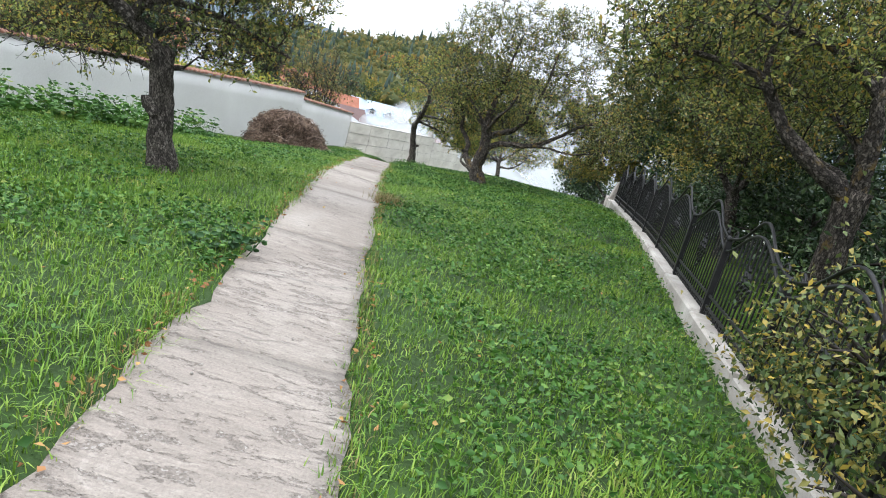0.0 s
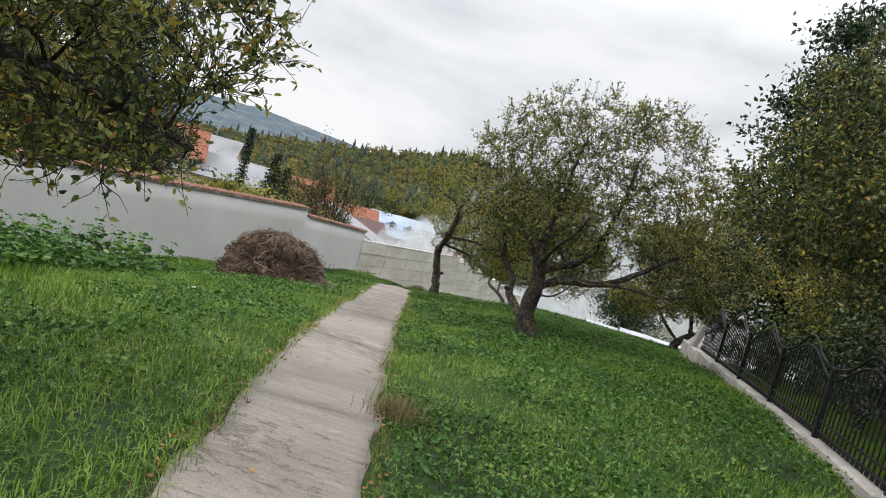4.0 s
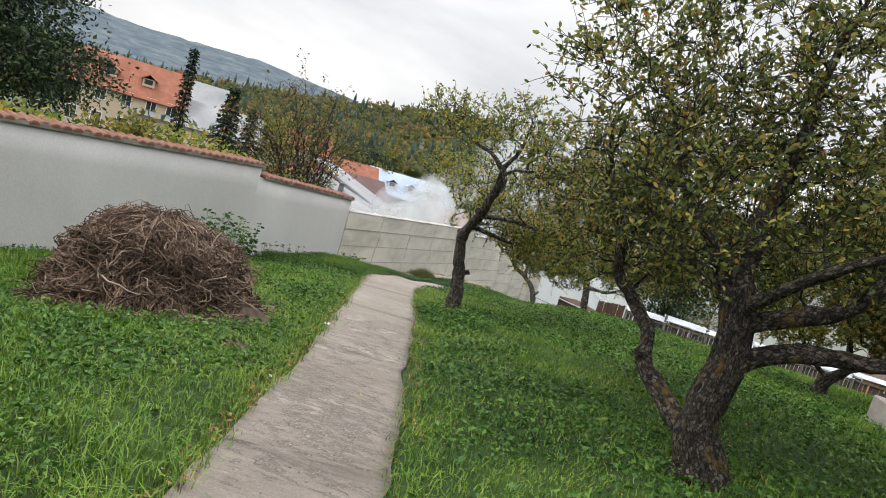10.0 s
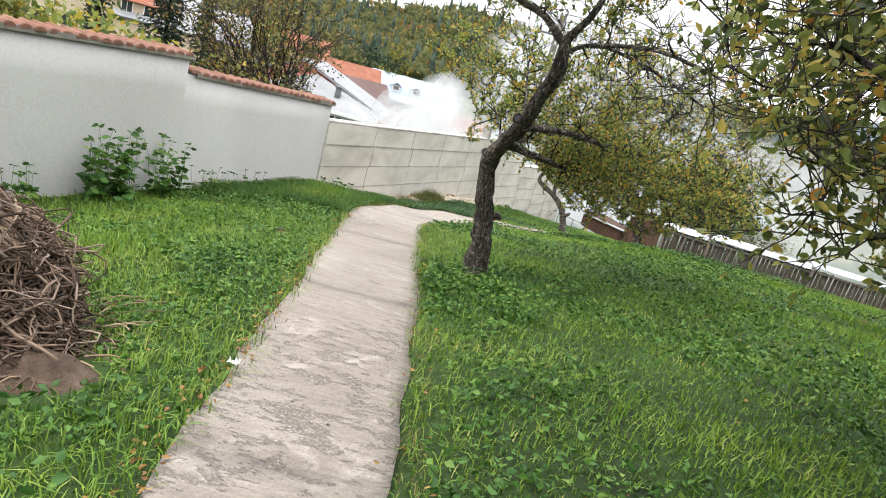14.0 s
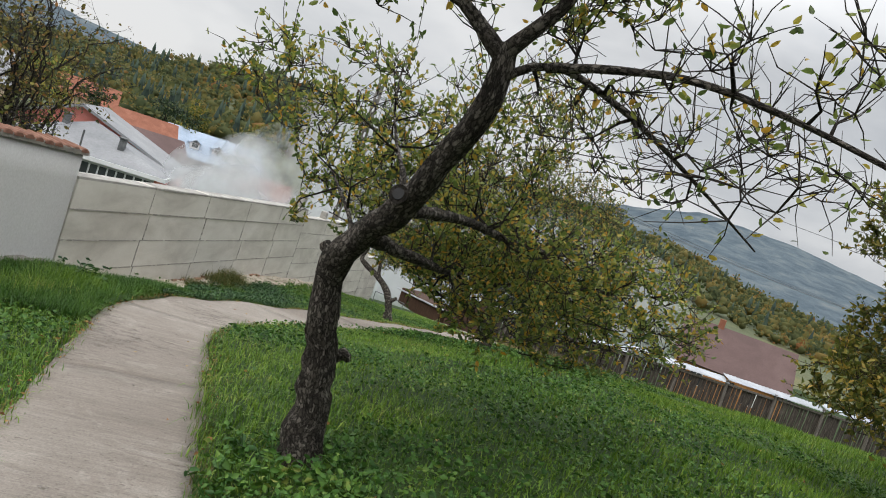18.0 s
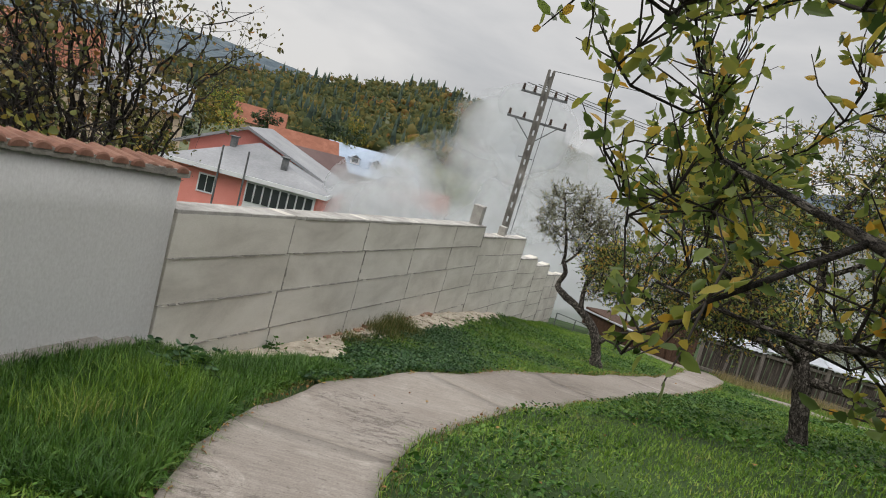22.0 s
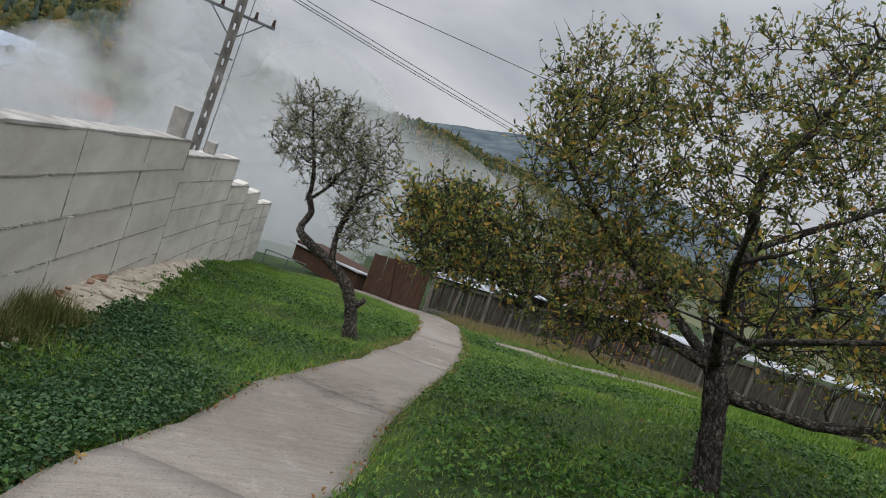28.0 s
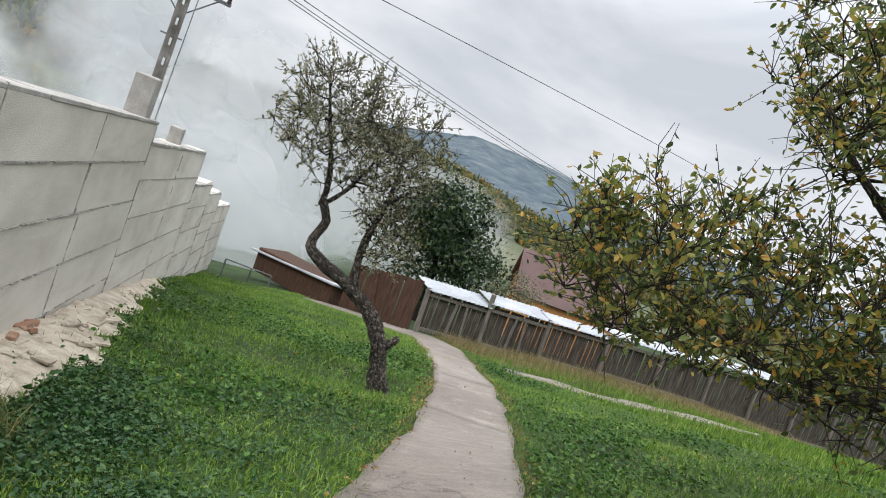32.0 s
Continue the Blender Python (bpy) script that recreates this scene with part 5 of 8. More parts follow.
# the trees that lean over the iron fence
apple_tree("mossy orchard tree leaning over the iron fence", at_ground(3.55, 5.9), [
    ([(0, 0, 0), (0.0, -0.1, 0.7), (-0.1, -0.25, 1.3), (-0.15, -0.35, 1.75)], 0.15, 0.12),
    ([(-0.12, -0.32, 1.65), (-0.25, -0.45, 2.2), (-0.35, -0.5, 2.55), (-0.2, -0.3, 3.2), (0.0, 0.0, 3.8)], 0.085, 0.02),
    ([(-0.12, -0.30, 1.6), (-0.5, -0.3, 1.82), (-0.85, -0.15, 2.1), (-1.1, 0.0, 2.45), (-1.35, 0.15, 2.55), (-1.9, 0.4, 2.6)], 0.085, 0.02),
    ([(-1.08, 0.0, 2.42), (-1.1, 0.1, 2.8), (-1.0, 0.2, 3.3)], 0.04, 0.012),
] + [
    ([(-0.35, -0.5, 2.5), (-0.7, -0.3, 2.8), (-1.2, 0.0, 2.95), (-1.7, 0.3, 3.2)], 0.05, 0.012),
    ([(-0.15, -0.35, 1.75), (0.2, 0.6, 2.2), (0.0, 1.6, 2.7), (-0.3, 2.4, 3.1)], 0.06, 0.015),
    ([(-0.1, -0.2, 1.5), (0.3, 0.9, 1.9), (0.2, 2.0, 2.1), (0.1, 3.0, 2.4)], 0.055, 0.015),
], [((-1.0, 0.3, 2.95), (1.15, 1.2, 0.7), 0.36), ((-1.9, 0.6, 2.7), (0.75, 0.9, 0.45), 0.16), ((-0.9, 0.2, 3.7), (1.3, 1.3, 0.6), 0.2), ((0.0, 0.9, 3.1), (1.2, 1.6, 0.9), 0.34), ((-0.1, 2.6, 2.7), (0.9, 1.1, 0.9), 0.3)],
    17, M_APPLE, 640, 7, 7, bark=M_LICHENBARK, size=(0.035, 0.058))
apple_tree("yellow-green orchard tree behind the iron fence", at_ground(5.0, 11.8), [
    ([(0, 0, 0), (-0.1, 0, 0.7), (-0.15, 0.1, 1.3)], 0.13, 0.10),
    ([(-0.15, 0.1, 1.2), (-0.6, 0.3, 1.8), (-1.0, 0.5, 2.4), (-1.3, 0.6, 3.0)], 0.07, 0.015),
    ([(-0.15, 0.1, 1.25), (-0.7, 0.7, 2.0), (-1.3, 1.2, 2.7), (-1.6, 1.4, 3.3)], 0.06, 0.015),
    ([(-0.3, 0.3, 1.6), (-0.5, 0.9, 2.8), (-0.8, 1.3, 3.8), (-0.9, 1.4, 4.6)], 0.06, 0.015),
] + [
    ([(-0.15, 0.1, 1.25), (0.0, -0.2, 2.0), (0.1, -0.4, 2.9), (0.2, -0.4, 3.7)], 0.07, 0.015),
    ([(-0.15, 0.1, 1.25), (0.3, 0.9, 1.9), (0.4, 1.6, 2.6)], 0.06, 0.012),
    ([(-0.15, 0.1, 1.25), (-0.5, -0.8, 1.8), (-0.7, -1.5, 2.3)], 0.06, 0.012),
], [((-0.8, 0.4, 2.5), (1.1, 1.3, 0.9), 0.3), ((-1.7, 1.3, 2.9), (1.2, 1.4, 0.9), 0.3), ((-1.0, 1.4, 4.2), (1.4, 1.6, 0.9), 0.25), ((0.0, -0.5, 3.1), (1.4, 1.6, 0.9), 0.35), ((0.3, 1.3, 2.4), (1.1, 1.2, 0.9), 0.25), ((-0.6, -1.2, 2.2), (0.9, 0.9, 0.6), 0.15)],
    18, M_RUSTLEAF, 600, 7, 8, size=(0.05, 0.08), plain=True)


def dense_tree(label, at, height, crowns, seed, mat, leaf=(0.07, 0.13), count=9000, trunk=0.16, name="broadleaf_tree", group=""):
    """A full tree with a hidden frame: a trunk, limbs to the crown's lobes, and leaves through each lobe."""
    rng = np.random.default_rng(seed)
    tree = thing(name, at, label, "tree", group)
    count = int(count * 0.85)
    top = np.array(max((c for c, r in crowns), key=lambda c: c[2]))
    tr = fine([(0, 0, -0.2), (0.05, 0.03, height * 0.3), (top[0] * 0.5, top[1] * 0.5, height * 0.6), (top[0], top[1], top[2])], 0.3)
    tubes("trunk", [(tr, np.linspace(trunk, 0.03, len(tr)))], 9, M_BARK, tree, rng=rng, rough=0.05)
    runs, sm = [], []
    P, D = [], []
    for c, r in crowns:
        c, r = np.array(c), np.array(r)
        a = tr[int(len(tr) * 0.4)]
        runs.append((branch_line(rng, a, c, 0.06, 0.06), None))
        n = int(count * np.prod(r) ** (2 / 3) / sum(np.prod(np.array(q)) ** (2 / 3) for _, q in crowns))
        clumps = max(14, n // 70)
        for _ in range(clumps):
            d = rng.normal(size=3)
            d /= np.linalg.norm(d)
            k = rng.uniform(0.45, 1.06) if rng.random() < 0.85 else rng.uniform(0.1, 0.6)
            o = c + d * r * k
            sm.append((branch_line(rng, c + (o - c) * 0.25, o, 0.03, 0.05), None))
            m = max(6, int(n / clumps))
            s = rng.uniform(0.16, 0.34) * (r.mean() ** 0.5)
            P.append(o + rng.normal(size=(m, 3)) * s * np.array([1, 1, 0.62]))
            D.append(rng.normal(size=(m, 3)) + d * 0.5 + np.array([0, 0, -0.25]))
    tubes("limbwork", [(p, np.linspace(0.06, 0.02, len(p))) for p, _ in runs], 6, M_BARK, tree)
    tubes("branchwork", [(p, np.linspace(0.018, 0.005, len(p))) for p, _ in sm], 4, M_TWIG, tree)
    P, D = np.concatenate(P), np.concatenate(D)
    v, t = leaf_arrays(P, D, rng.uniform(*leaf, len(P)), rng, plain=True)
    from_arrays("crown", v, [t], mat, tree)
    return tree


def conifer(label, at, height, radius, seed, count=7000, name="conifer_tree", mat=M_NEEDLE, droop=0.35, layers=26, bare=0.05):
    """A fir: a straight stem, whorls of drooping boughs, and needle sprays along them."""
    rng = np.random.default_rng(seed)
    tree = thing(name, at, label, "tree")
    stem = np.array([(0, 0, -0.2), (0.02, 0.02, height * 0.5), (0, 0, height)])
    tubes("trunk", [(fine(stem, 0.4), np.linspace(radius * 0.09 + 0.04, 0.012, len(fine(stem, 0.4))))], 8, M_BARK, tree)
    runs, P, D = [], [], []
    per = count // (layers * 7)
    for k in range(layers):
        z = height * (bare + (0.98 - bare) * k / (layers - 1))
        rr = radius * (1 - (z / height) ** 1.25) * rng.uniform(0.8, 1.12) + 0.06
        for q in range(7):
            a = q * 2 * math.pi / 7 + k * 1.1 + rng.normal() * 0.25
            L = rr * rng.uniform(0.7, 1.15)
            d = np.array([math.cos(a), math.sin(a), 0])
            s = np.linspace(0, 1, 5)[:, None]
            line = np.array([0, 0, z]) + d * L * s + np.array([0, 0, -droop * L]) * s ** 1.6 + np.array([0, 0, 0.12 * L]) * s ** 4
            runs.append((line, np.linspace(0.018, 0.005, 5)))
            u = rng.random(per) ** 0.75
            p = np.array([0, 0, z]) + d * L * u[:, None] + np.array([0, 0, -droop * L]) * u[:, None] ** 1.6
            side = np.array([-d[1], d[0], 0])
            P.append(p + side * (rng.normal(size=(per, 1)) * 0.14 * L) + rng.normal(size=(per, 3)) * 0.03)
            D.append(d * 0.6 + side * rng.normal(size=(per, 1)) * 0.8 + rng.normal(size=(per, 3)) * 0.25 + np.array([0, 0, -0.35]))
    tubes("boughwork", runs, 4, M_TWIG, tree)
    P, D = np.concatenate(P), np.concatenate(D)
    v, t = leaf_arrays(P, D, rng.uniform(0.10, 0.2, len(P)) * (0.6 + radius * 0.22), rng, 0.42, plain=True)
    from_arrays("needles", v, [t], mat, tree)
    return tree


def wild_bush(label, at, height, radius, seed, mat, stems=40, leaves=900, leaf=(0.03, 0.055), name="bare_shrub", up=1.0, r0=0.03, clear=None):
    """Many thin stems from one stool that fork again and again, with few leaves."""
    rng = np.random.default_rng(seed)
    bush = thing(name, at, label, "shrub")
    runs, thin, P, D = [], [], [], []
    for k in range(stems):
        a = rng.uniform(0, 2 * math.pi)
        lean = rng.uniform(0.05, 1.0) ** 0.8
        tip = np.array([math.cos(a) * radius * lean, math.sin(a) * radius * lean, height * rng.uniform(0.62, 1.0) * (1 - 0.35 * lean ** 2)])
        foot = np.array([rng.normal() * 0.12, rng.normal() * 0.12, -0.1])
        line = branch_line(rng, foot, tip, 0.05, 0.06)
        line[:, 2] += np.sin(np.linspace(0, math.pi, len(line))) * 0.12 * height * lean
        if clear:
            ok = [clear(q) for q in line]
            line = line[:ok.index(False)] if False in ok else line
        if len(line) < 3:
            continue
        runs.append((line, np.linspace(r0 * rng.uniform(0.6, 1.2), 0.005, len(line))))
        for _ in range(13):
            j = int(len(line) * rng.uniform(0.25, 0.98))
            j = min(j, len(line) - 1)
            d = rng.normal(size=3) * 0.7 + np.array([math.cos(a) * 0.4, math.sin(a) * 0.4, 0.55 * up])
            d /= np.linalg.norm(d)
            L = rng.uniform(0.25, 0.75) * height * 0.22
            b = line[j] + d * L
            if clear and not clear(b):
                continue
            tw = branch_line(rng, line[j], b, rng.uniform(-0.1, 0.15), 0.08)
            thin.append((tw, np.linspace(0.006, 0.002, len(tw))))
            for _ in range(2):
                q = tw[rng.integers(1, len(tw))]
                e = d + rng.normal(size=3) * 0.8
                e /= np.linalg.norm(e)
                t2 = np.array([q, q + e * L * 0.3 + rng.normal(size=3) * 0.02, q + e * L * 0.55])
                thin.append((t2, (0.0035, 0.0025, 0.0015)))
                P.append(t2[-1])
                D.append(e)
            P.append(b)
            D.append(d)
    tubes("stemwork", runs, 6, M_BARK, bush)
    tubes("twigwork", thin, 3, M_TWIG, bush)
    P, D = np.array(P), np.array(D)
    pick = rng.integers(0, len(P), leaves)
    v, t = leaf_arrays(P[pick] + rng.normal(size=(leaves, 3)) * 0.06, D[pick] + rng.normal(size=(leaves, 3)) * 0.7 + np.array([0, 0, -0.4]), rng.uniform(*leaf, leaves), rng, 0.7)
    from_arrays("crown", v, [t], mat, bush)
    return bush


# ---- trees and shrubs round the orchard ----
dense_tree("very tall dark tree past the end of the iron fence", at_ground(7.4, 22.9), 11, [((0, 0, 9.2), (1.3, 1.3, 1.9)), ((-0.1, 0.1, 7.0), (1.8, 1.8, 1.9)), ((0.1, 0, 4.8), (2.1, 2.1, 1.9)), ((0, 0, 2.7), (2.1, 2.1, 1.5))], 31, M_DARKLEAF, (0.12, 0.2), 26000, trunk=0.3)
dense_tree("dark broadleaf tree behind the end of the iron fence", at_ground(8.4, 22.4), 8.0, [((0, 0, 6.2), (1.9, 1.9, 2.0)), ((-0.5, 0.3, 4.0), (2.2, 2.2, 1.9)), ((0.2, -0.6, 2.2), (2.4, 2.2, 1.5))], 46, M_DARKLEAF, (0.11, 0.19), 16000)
dense_tree("yellow-green tree standing behind the iron fence", at_ground(6.9, 18.6), 5.4, [((0, 0, 4.1), (1.6, 1.7, 1.3)), ((-0.4, 0.3, 2.7), (1.7, 1.8, 1.3)), ((-0.2, -0.6, 1.7), (1.6, 1.8, 1.0))], 40, M_GOLDLEAF, (0.06, 0.10), 10000)
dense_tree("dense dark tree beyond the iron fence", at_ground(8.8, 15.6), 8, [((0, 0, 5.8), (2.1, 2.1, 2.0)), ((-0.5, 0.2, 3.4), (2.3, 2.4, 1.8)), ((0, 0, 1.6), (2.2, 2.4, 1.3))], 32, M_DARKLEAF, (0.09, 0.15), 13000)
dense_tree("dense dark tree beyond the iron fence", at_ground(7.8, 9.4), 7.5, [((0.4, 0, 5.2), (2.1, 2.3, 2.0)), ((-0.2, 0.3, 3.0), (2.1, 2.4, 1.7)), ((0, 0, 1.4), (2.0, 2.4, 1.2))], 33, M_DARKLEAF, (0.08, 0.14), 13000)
# two trees added in the gaps to block more sky over the lawn
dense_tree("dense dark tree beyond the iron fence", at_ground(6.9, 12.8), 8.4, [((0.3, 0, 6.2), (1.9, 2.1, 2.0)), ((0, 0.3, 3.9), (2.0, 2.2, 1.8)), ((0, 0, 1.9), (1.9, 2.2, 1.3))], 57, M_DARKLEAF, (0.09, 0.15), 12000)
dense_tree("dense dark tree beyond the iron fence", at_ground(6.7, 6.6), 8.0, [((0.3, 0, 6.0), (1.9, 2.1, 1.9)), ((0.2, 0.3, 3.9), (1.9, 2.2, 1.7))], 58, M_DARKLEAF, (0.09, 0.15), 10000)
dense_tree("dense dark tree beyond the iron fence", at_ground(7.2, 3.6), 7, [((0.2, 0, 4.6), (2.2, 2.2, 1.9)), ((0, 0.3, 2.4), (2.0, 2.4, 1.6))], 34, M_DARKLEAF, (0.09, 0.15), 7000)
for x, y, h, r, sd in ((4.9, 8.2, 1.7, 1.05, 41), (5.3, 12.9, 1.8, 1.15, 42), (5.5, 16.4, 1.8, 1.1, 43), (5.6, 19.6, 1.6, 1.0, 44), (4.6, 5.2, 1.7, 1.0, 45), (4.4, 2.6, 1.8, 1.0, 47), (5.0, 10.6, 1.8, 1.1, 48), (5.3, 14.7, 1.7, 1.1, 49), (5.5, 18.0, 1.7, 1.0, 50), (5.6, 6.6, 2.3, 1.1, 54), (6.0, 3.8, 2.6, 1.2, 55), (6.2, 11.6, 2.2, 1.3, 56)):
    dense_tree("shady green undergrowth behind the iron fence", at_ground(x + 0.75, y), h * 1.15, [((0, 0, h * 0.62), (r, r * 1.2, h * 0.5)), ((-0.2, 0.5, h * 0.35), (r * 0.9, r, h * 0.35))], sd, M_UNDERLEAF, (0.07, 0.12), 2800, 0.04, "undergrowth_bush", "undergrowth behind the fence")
for x, y, h, r, sd in ((2.58, 3.15, 1.3, 0.5, 51), (2.95, 4.2, 1.2, 0.5, 52), (2.45, 2.2, 1.35, 0.55, 53)):
    dense_tree("rusty and yellow hedge shrub growing through the iron fence", at_ground(x, y), h, [((0, 0, h * 0.62), (r, r * 1.1, h * 0.45)), ((-0.12, 0.1, h * 0.3), (r * 0.8, r, h * 0.3))], sd, M_RUSTLEAF, (0.032, 0.06), 4200, 0.03, "hedge_shrub", "hedge in the fence")
dense_tree("big dark tree behind the plastered wall", at_ground(-15.2, 27.4), 8, [((0, 0, 7.2), (1.6, 1.6, 2.0)), ((-0.6, 0, 5.0), (2.3, 2.2, 2.0)), ((0.2, 0.3, 3.2), (2.5, 2.4, 1.5))], 35, M_DARKLEAF, (0.10, 0.16), 30000)
dense_tree("yellow-green tree behind the plastered wall", at_ground(-13.6, 20.6), 5.5, [((0, 0, 4.6), (1.7, 1.7, 1.5)), ((0.3, 0.2, 3.0), (2.0, 1.9, 1.3))], 36, M_GOLDLEAF, (0.09, 0.15), 11000)
dense_tree("dark leafy tree behind the board fence", (8.45, 47.6, gz(8.45, 47.6)), 5.0, [((-0.3, 0, 3.6), (1.6, 1.5, 1.4)), ((0.3, 0, 2.6), (2.0, 1.8, 1.5))], 37, M_DARKLEAF, (0.13, 0.22), 10000)
dense_tree("pale shrub behind the board fence", (10.6, 46.4, gz(10.6, 46.4)), 2.6, [((0, 0, 1.8), (1.3, 1.2, 0.9))], 38, M_APPLEGREY, (0.07, 0.12), 2200, 0.05, "shrub")
rng_h = np.random.default_rng(60)
for k, y in enumerate(np.arange(15.0, 27.0, 1.5)):
    x = float(plaster_x(y)) - rng_h.uniform(1.9, 2.8)
    top = rng_h.uniform(2.15, 2.6)
    dense_tree("yellow-green vine hedge behind the plastered wall", at_ground(x, y), top, [((0, 0, top - 0.5), (1.0, 1.1, 0.5)), ((0.2, 0.3, top - 0.9), (1.0, 1.0, 0.5))], 61 + k, M_APPLEG if k % 3 else M_GOLDLEAF, (0.11, 0.2), 1900, 0.04, "hedge_shrub", "hedge behind the wall")
conifer("thin dark columnar conifer behind the wall", at_ground(-10.75, 28.8), 4.6, 0.24, 71, 2600, droop=-0.5, layers=30, name="columnar_conifer")
conifer("young dark fir behind the wall", at_ground(-10.2, 30.6), 4.2, 0.95, 72, 3600)
conifer("young dark fir behind the wall", at_ground(-10.6, 33.4), 4.3, 0.75, 73, 3000)
wild_bush("half-bare brown shrub with yellow leaves over the wall", at_ground(-7.2, 30.1), 5.0, 2.9, 74, M_SHRUBLEAF, 74, 5600, (0.05, 0.09), r0=0.030, up=0.6, clear=lambda p: p[0] < 0.3 + 0.75 * max(0.0, p[2] - 1.6))
wild_bush("bare arching shrub hanging over the end of the wall", at_ground(-7.1, 28.0), 2.7, 1.5, 76, M_GOLDLEAF, 30, 700, (0.05, 0.10), r0=0.02, up=0.2)
wild_bush("small bare shrub beside the wall's end", at_ground(-7.1, 30.2), 2.2, 0.9, 75, M_RUSTLEAF, 20, 500, (0.04, 0.07), r0=0.018)


# ---- the iron fence on its concrete base ----
def iron_x(y):
    return 3.34 + (np.asarray(y, dtype=float) - 10.2) * 0.127


FENCE_Y0, PANEL, FENCE_N = 0.72, 1.93, 10
FENCE_END = FENCE_Y0 + PANEL * FENCE_N


def build_fence_base():
    rng = np.random.default_rng(80)
    base = thing("fence_base", (0, 0, 0), "low pale concrete base under the iron fence", "wall", kind="structure")
    y = -3.0
    while y < FENCE_END - 0.05:
        L = 1.9
        ym = y + L / 2
        z = 0.35 + 0.008 * (ym - 5) if ym < 12 else 0.40 - 0.022 * (ym - 12)
        bm = bmesh.new()
        vs = add_box(bm, (-0.11, -L / 2 + 0.004, -0.75), (0.17, L / 2 - 0.004, 0.0), 0.02, line_pose(ym, z, iron_x))
        for v in bm.verts:
            v.co += Vector((rng.normal() * 0.006, 0, rng.normal() * 0.006))
        part("base_block", bm, M_BASEWALL, base)
        y += L
    return base


build_fence_base()


def base_top(y):
    return 0.35 + 0.008 * (y - 5) if y < 12 else 0.40 - 0.022 * (y - 12)


def bar_runs(pts, r, sides=6):
    return tube_arrays(np.array(pts), np.full(len(pts), r), sides)


def iron_panel():
    """One bay: post, three rails, uprights, a double swag along the top, and a diamond of leaves."""
    p = thing("iron_fence_panel", (0, 0, 0), "black wrought-iron fence panel with an arched top and leaf medallion", "fence", "fence panels")
    H, W = 0.93, PANEL
    box("post", (-0.03, -0.03, -0.02), (0.03, 0.03, 0.80), M_IRON, p, 0.004)
    bm = bmesh.new()
    bmesh.ops.create_uvsphere(bm, u_segments=10, v_segments=7, radius=0.036, matrix=Matrix.Translation((0, 0, 0.82)))
    part("finial", bm, M_IRON, p, smooth=True)
    for z in (0.09, 0.20):
        box("rail", (-0.012, 0.02, z - 0.014), (0.012, W - 0.02, z + 0.014), M_IRON, p, 0.003)

    def swag(u):
        # high in the middle of the bay, with a dip beside each post
        return 0.70 + 0.30 * math.sin(math.pi * u) ** 1.6

    v, q = bar_runs([(0, 0.03 + (W - 0.06) * u, swag(u)) for u in np.linspace(0, 1, 25)], 0.017)
    from_arrays("top_swag", v, [q], M_IRON, p, smooth=True)
    v, q = bar_runs([(0.0, 0.03 + (W - 0.06) * u, swag(u) + 0.10 + 0.035 * math.cos(2 * math.pi * u * 2)) for u in np.linspace(0.0, 1, 29)], 0.016)
    from_arrays("upper_swag", v, [q], M_IRON, p, smooth=True)
    n = 16
    bars = bmesh.new()
    add_box(bars, (-0.008, -0.008, 0.0), (0.008, 0.008, 1.0), 0.002)
    me = bpy.data.meshes.new("bar")
    bars.to_mesh(me)
    bars.free()
    me.materials.append(M_IRON)
    for k in range(1, n):
        u = k / n
        ob = new("bar", me)
        ob.parent = p
        top = swag(u) + 0.01
        ob.matrix_basis = pose(0, 0.03 + (W - 0.06) * u, 0.02) @ Matrix.Diagonal((1, 1, top - 0.02, 1))
    # spiral scrolls beside the post
    for s in (1, -1):
        c = (0.16 if s > 0 else W - 0.16)
        pts = [(0.0, c + s * (0.075 * (1 - k / 26)) * math.cos(k * 0.42), 0.86 + 0.075 * (1 - k / 26) * math.sin(k * 0.42)) for k in range(24)]
        v, q = bar_runs(pts, 0.010, 5)
        from_arrays("scroll", v, [q], M_IRON, p, smooth=True)
    leaf = bmesh.new()
    add_box(leaf, (-0.014, -0.035, -0.012), (0.014, 0.035, 0.012), 0.006)
    lm = bpy.data.meshes.new("medallion_leaf")
    leaf.to_mesh(lm)
    leaf.free()
    lm.materials.append(M_IRON)
    for k in range(-3, 4):
        for j in range(-3, 4):
            if abs(k) + abs(j) <= 3 and (k + j) % 2:
                ob = new("medallion_leaf", lm)
                ob.parent = p
                ob.matrix_basis = pose(-0.004, W / 2 + k * 0.055, 0.52 + j * 0.06, 38 if j > 0 else -38, 0, 0)
    sp = bmesh.new()
    add_box(sp, (-0.006, -0.008, -0.01), (0.006, 0.008, 0.075), 0.0)
    sm = bpy.data.meshes.new("spike")
    sp.to_mesh(sm)
    sp.free()
    sm.materials.append(M_IRON)
    for k in range(32):
        ob = new("spike", sm)
        ob.parent = p
        ob.matrix_basis = pose(0, 0.05 + (W - 0.1) * k / 31, 0.03)
    return p


panel0 = iron_panel()
for k in range(FENCE_N):
    y = FENCE_Y0 + PANEL * k
    a, b = base_top(y), base_top(y + PANEL)
    m = line_pose(y, a, iron_x) @ pose(0.03, 0, 0.0, math.degrees(math.atan2(b - a, PANEL)), 0, 0)
    if k == 0:
        panel0.matrix_basis = m
    else:
        copy_thing(panel0, m)
stone_post = thing("end_post", (4.52, 20.5, gz(4.52, 20.5)), "leaning weathered concrete post at the fence's end", "post")
box("shaft", (-0.075, -0.075, -0.25), (0.075, 0.075, 0.95), M_STONE, stone_post, 0.02, pose(0, 0, 0, -6, 16, 7))


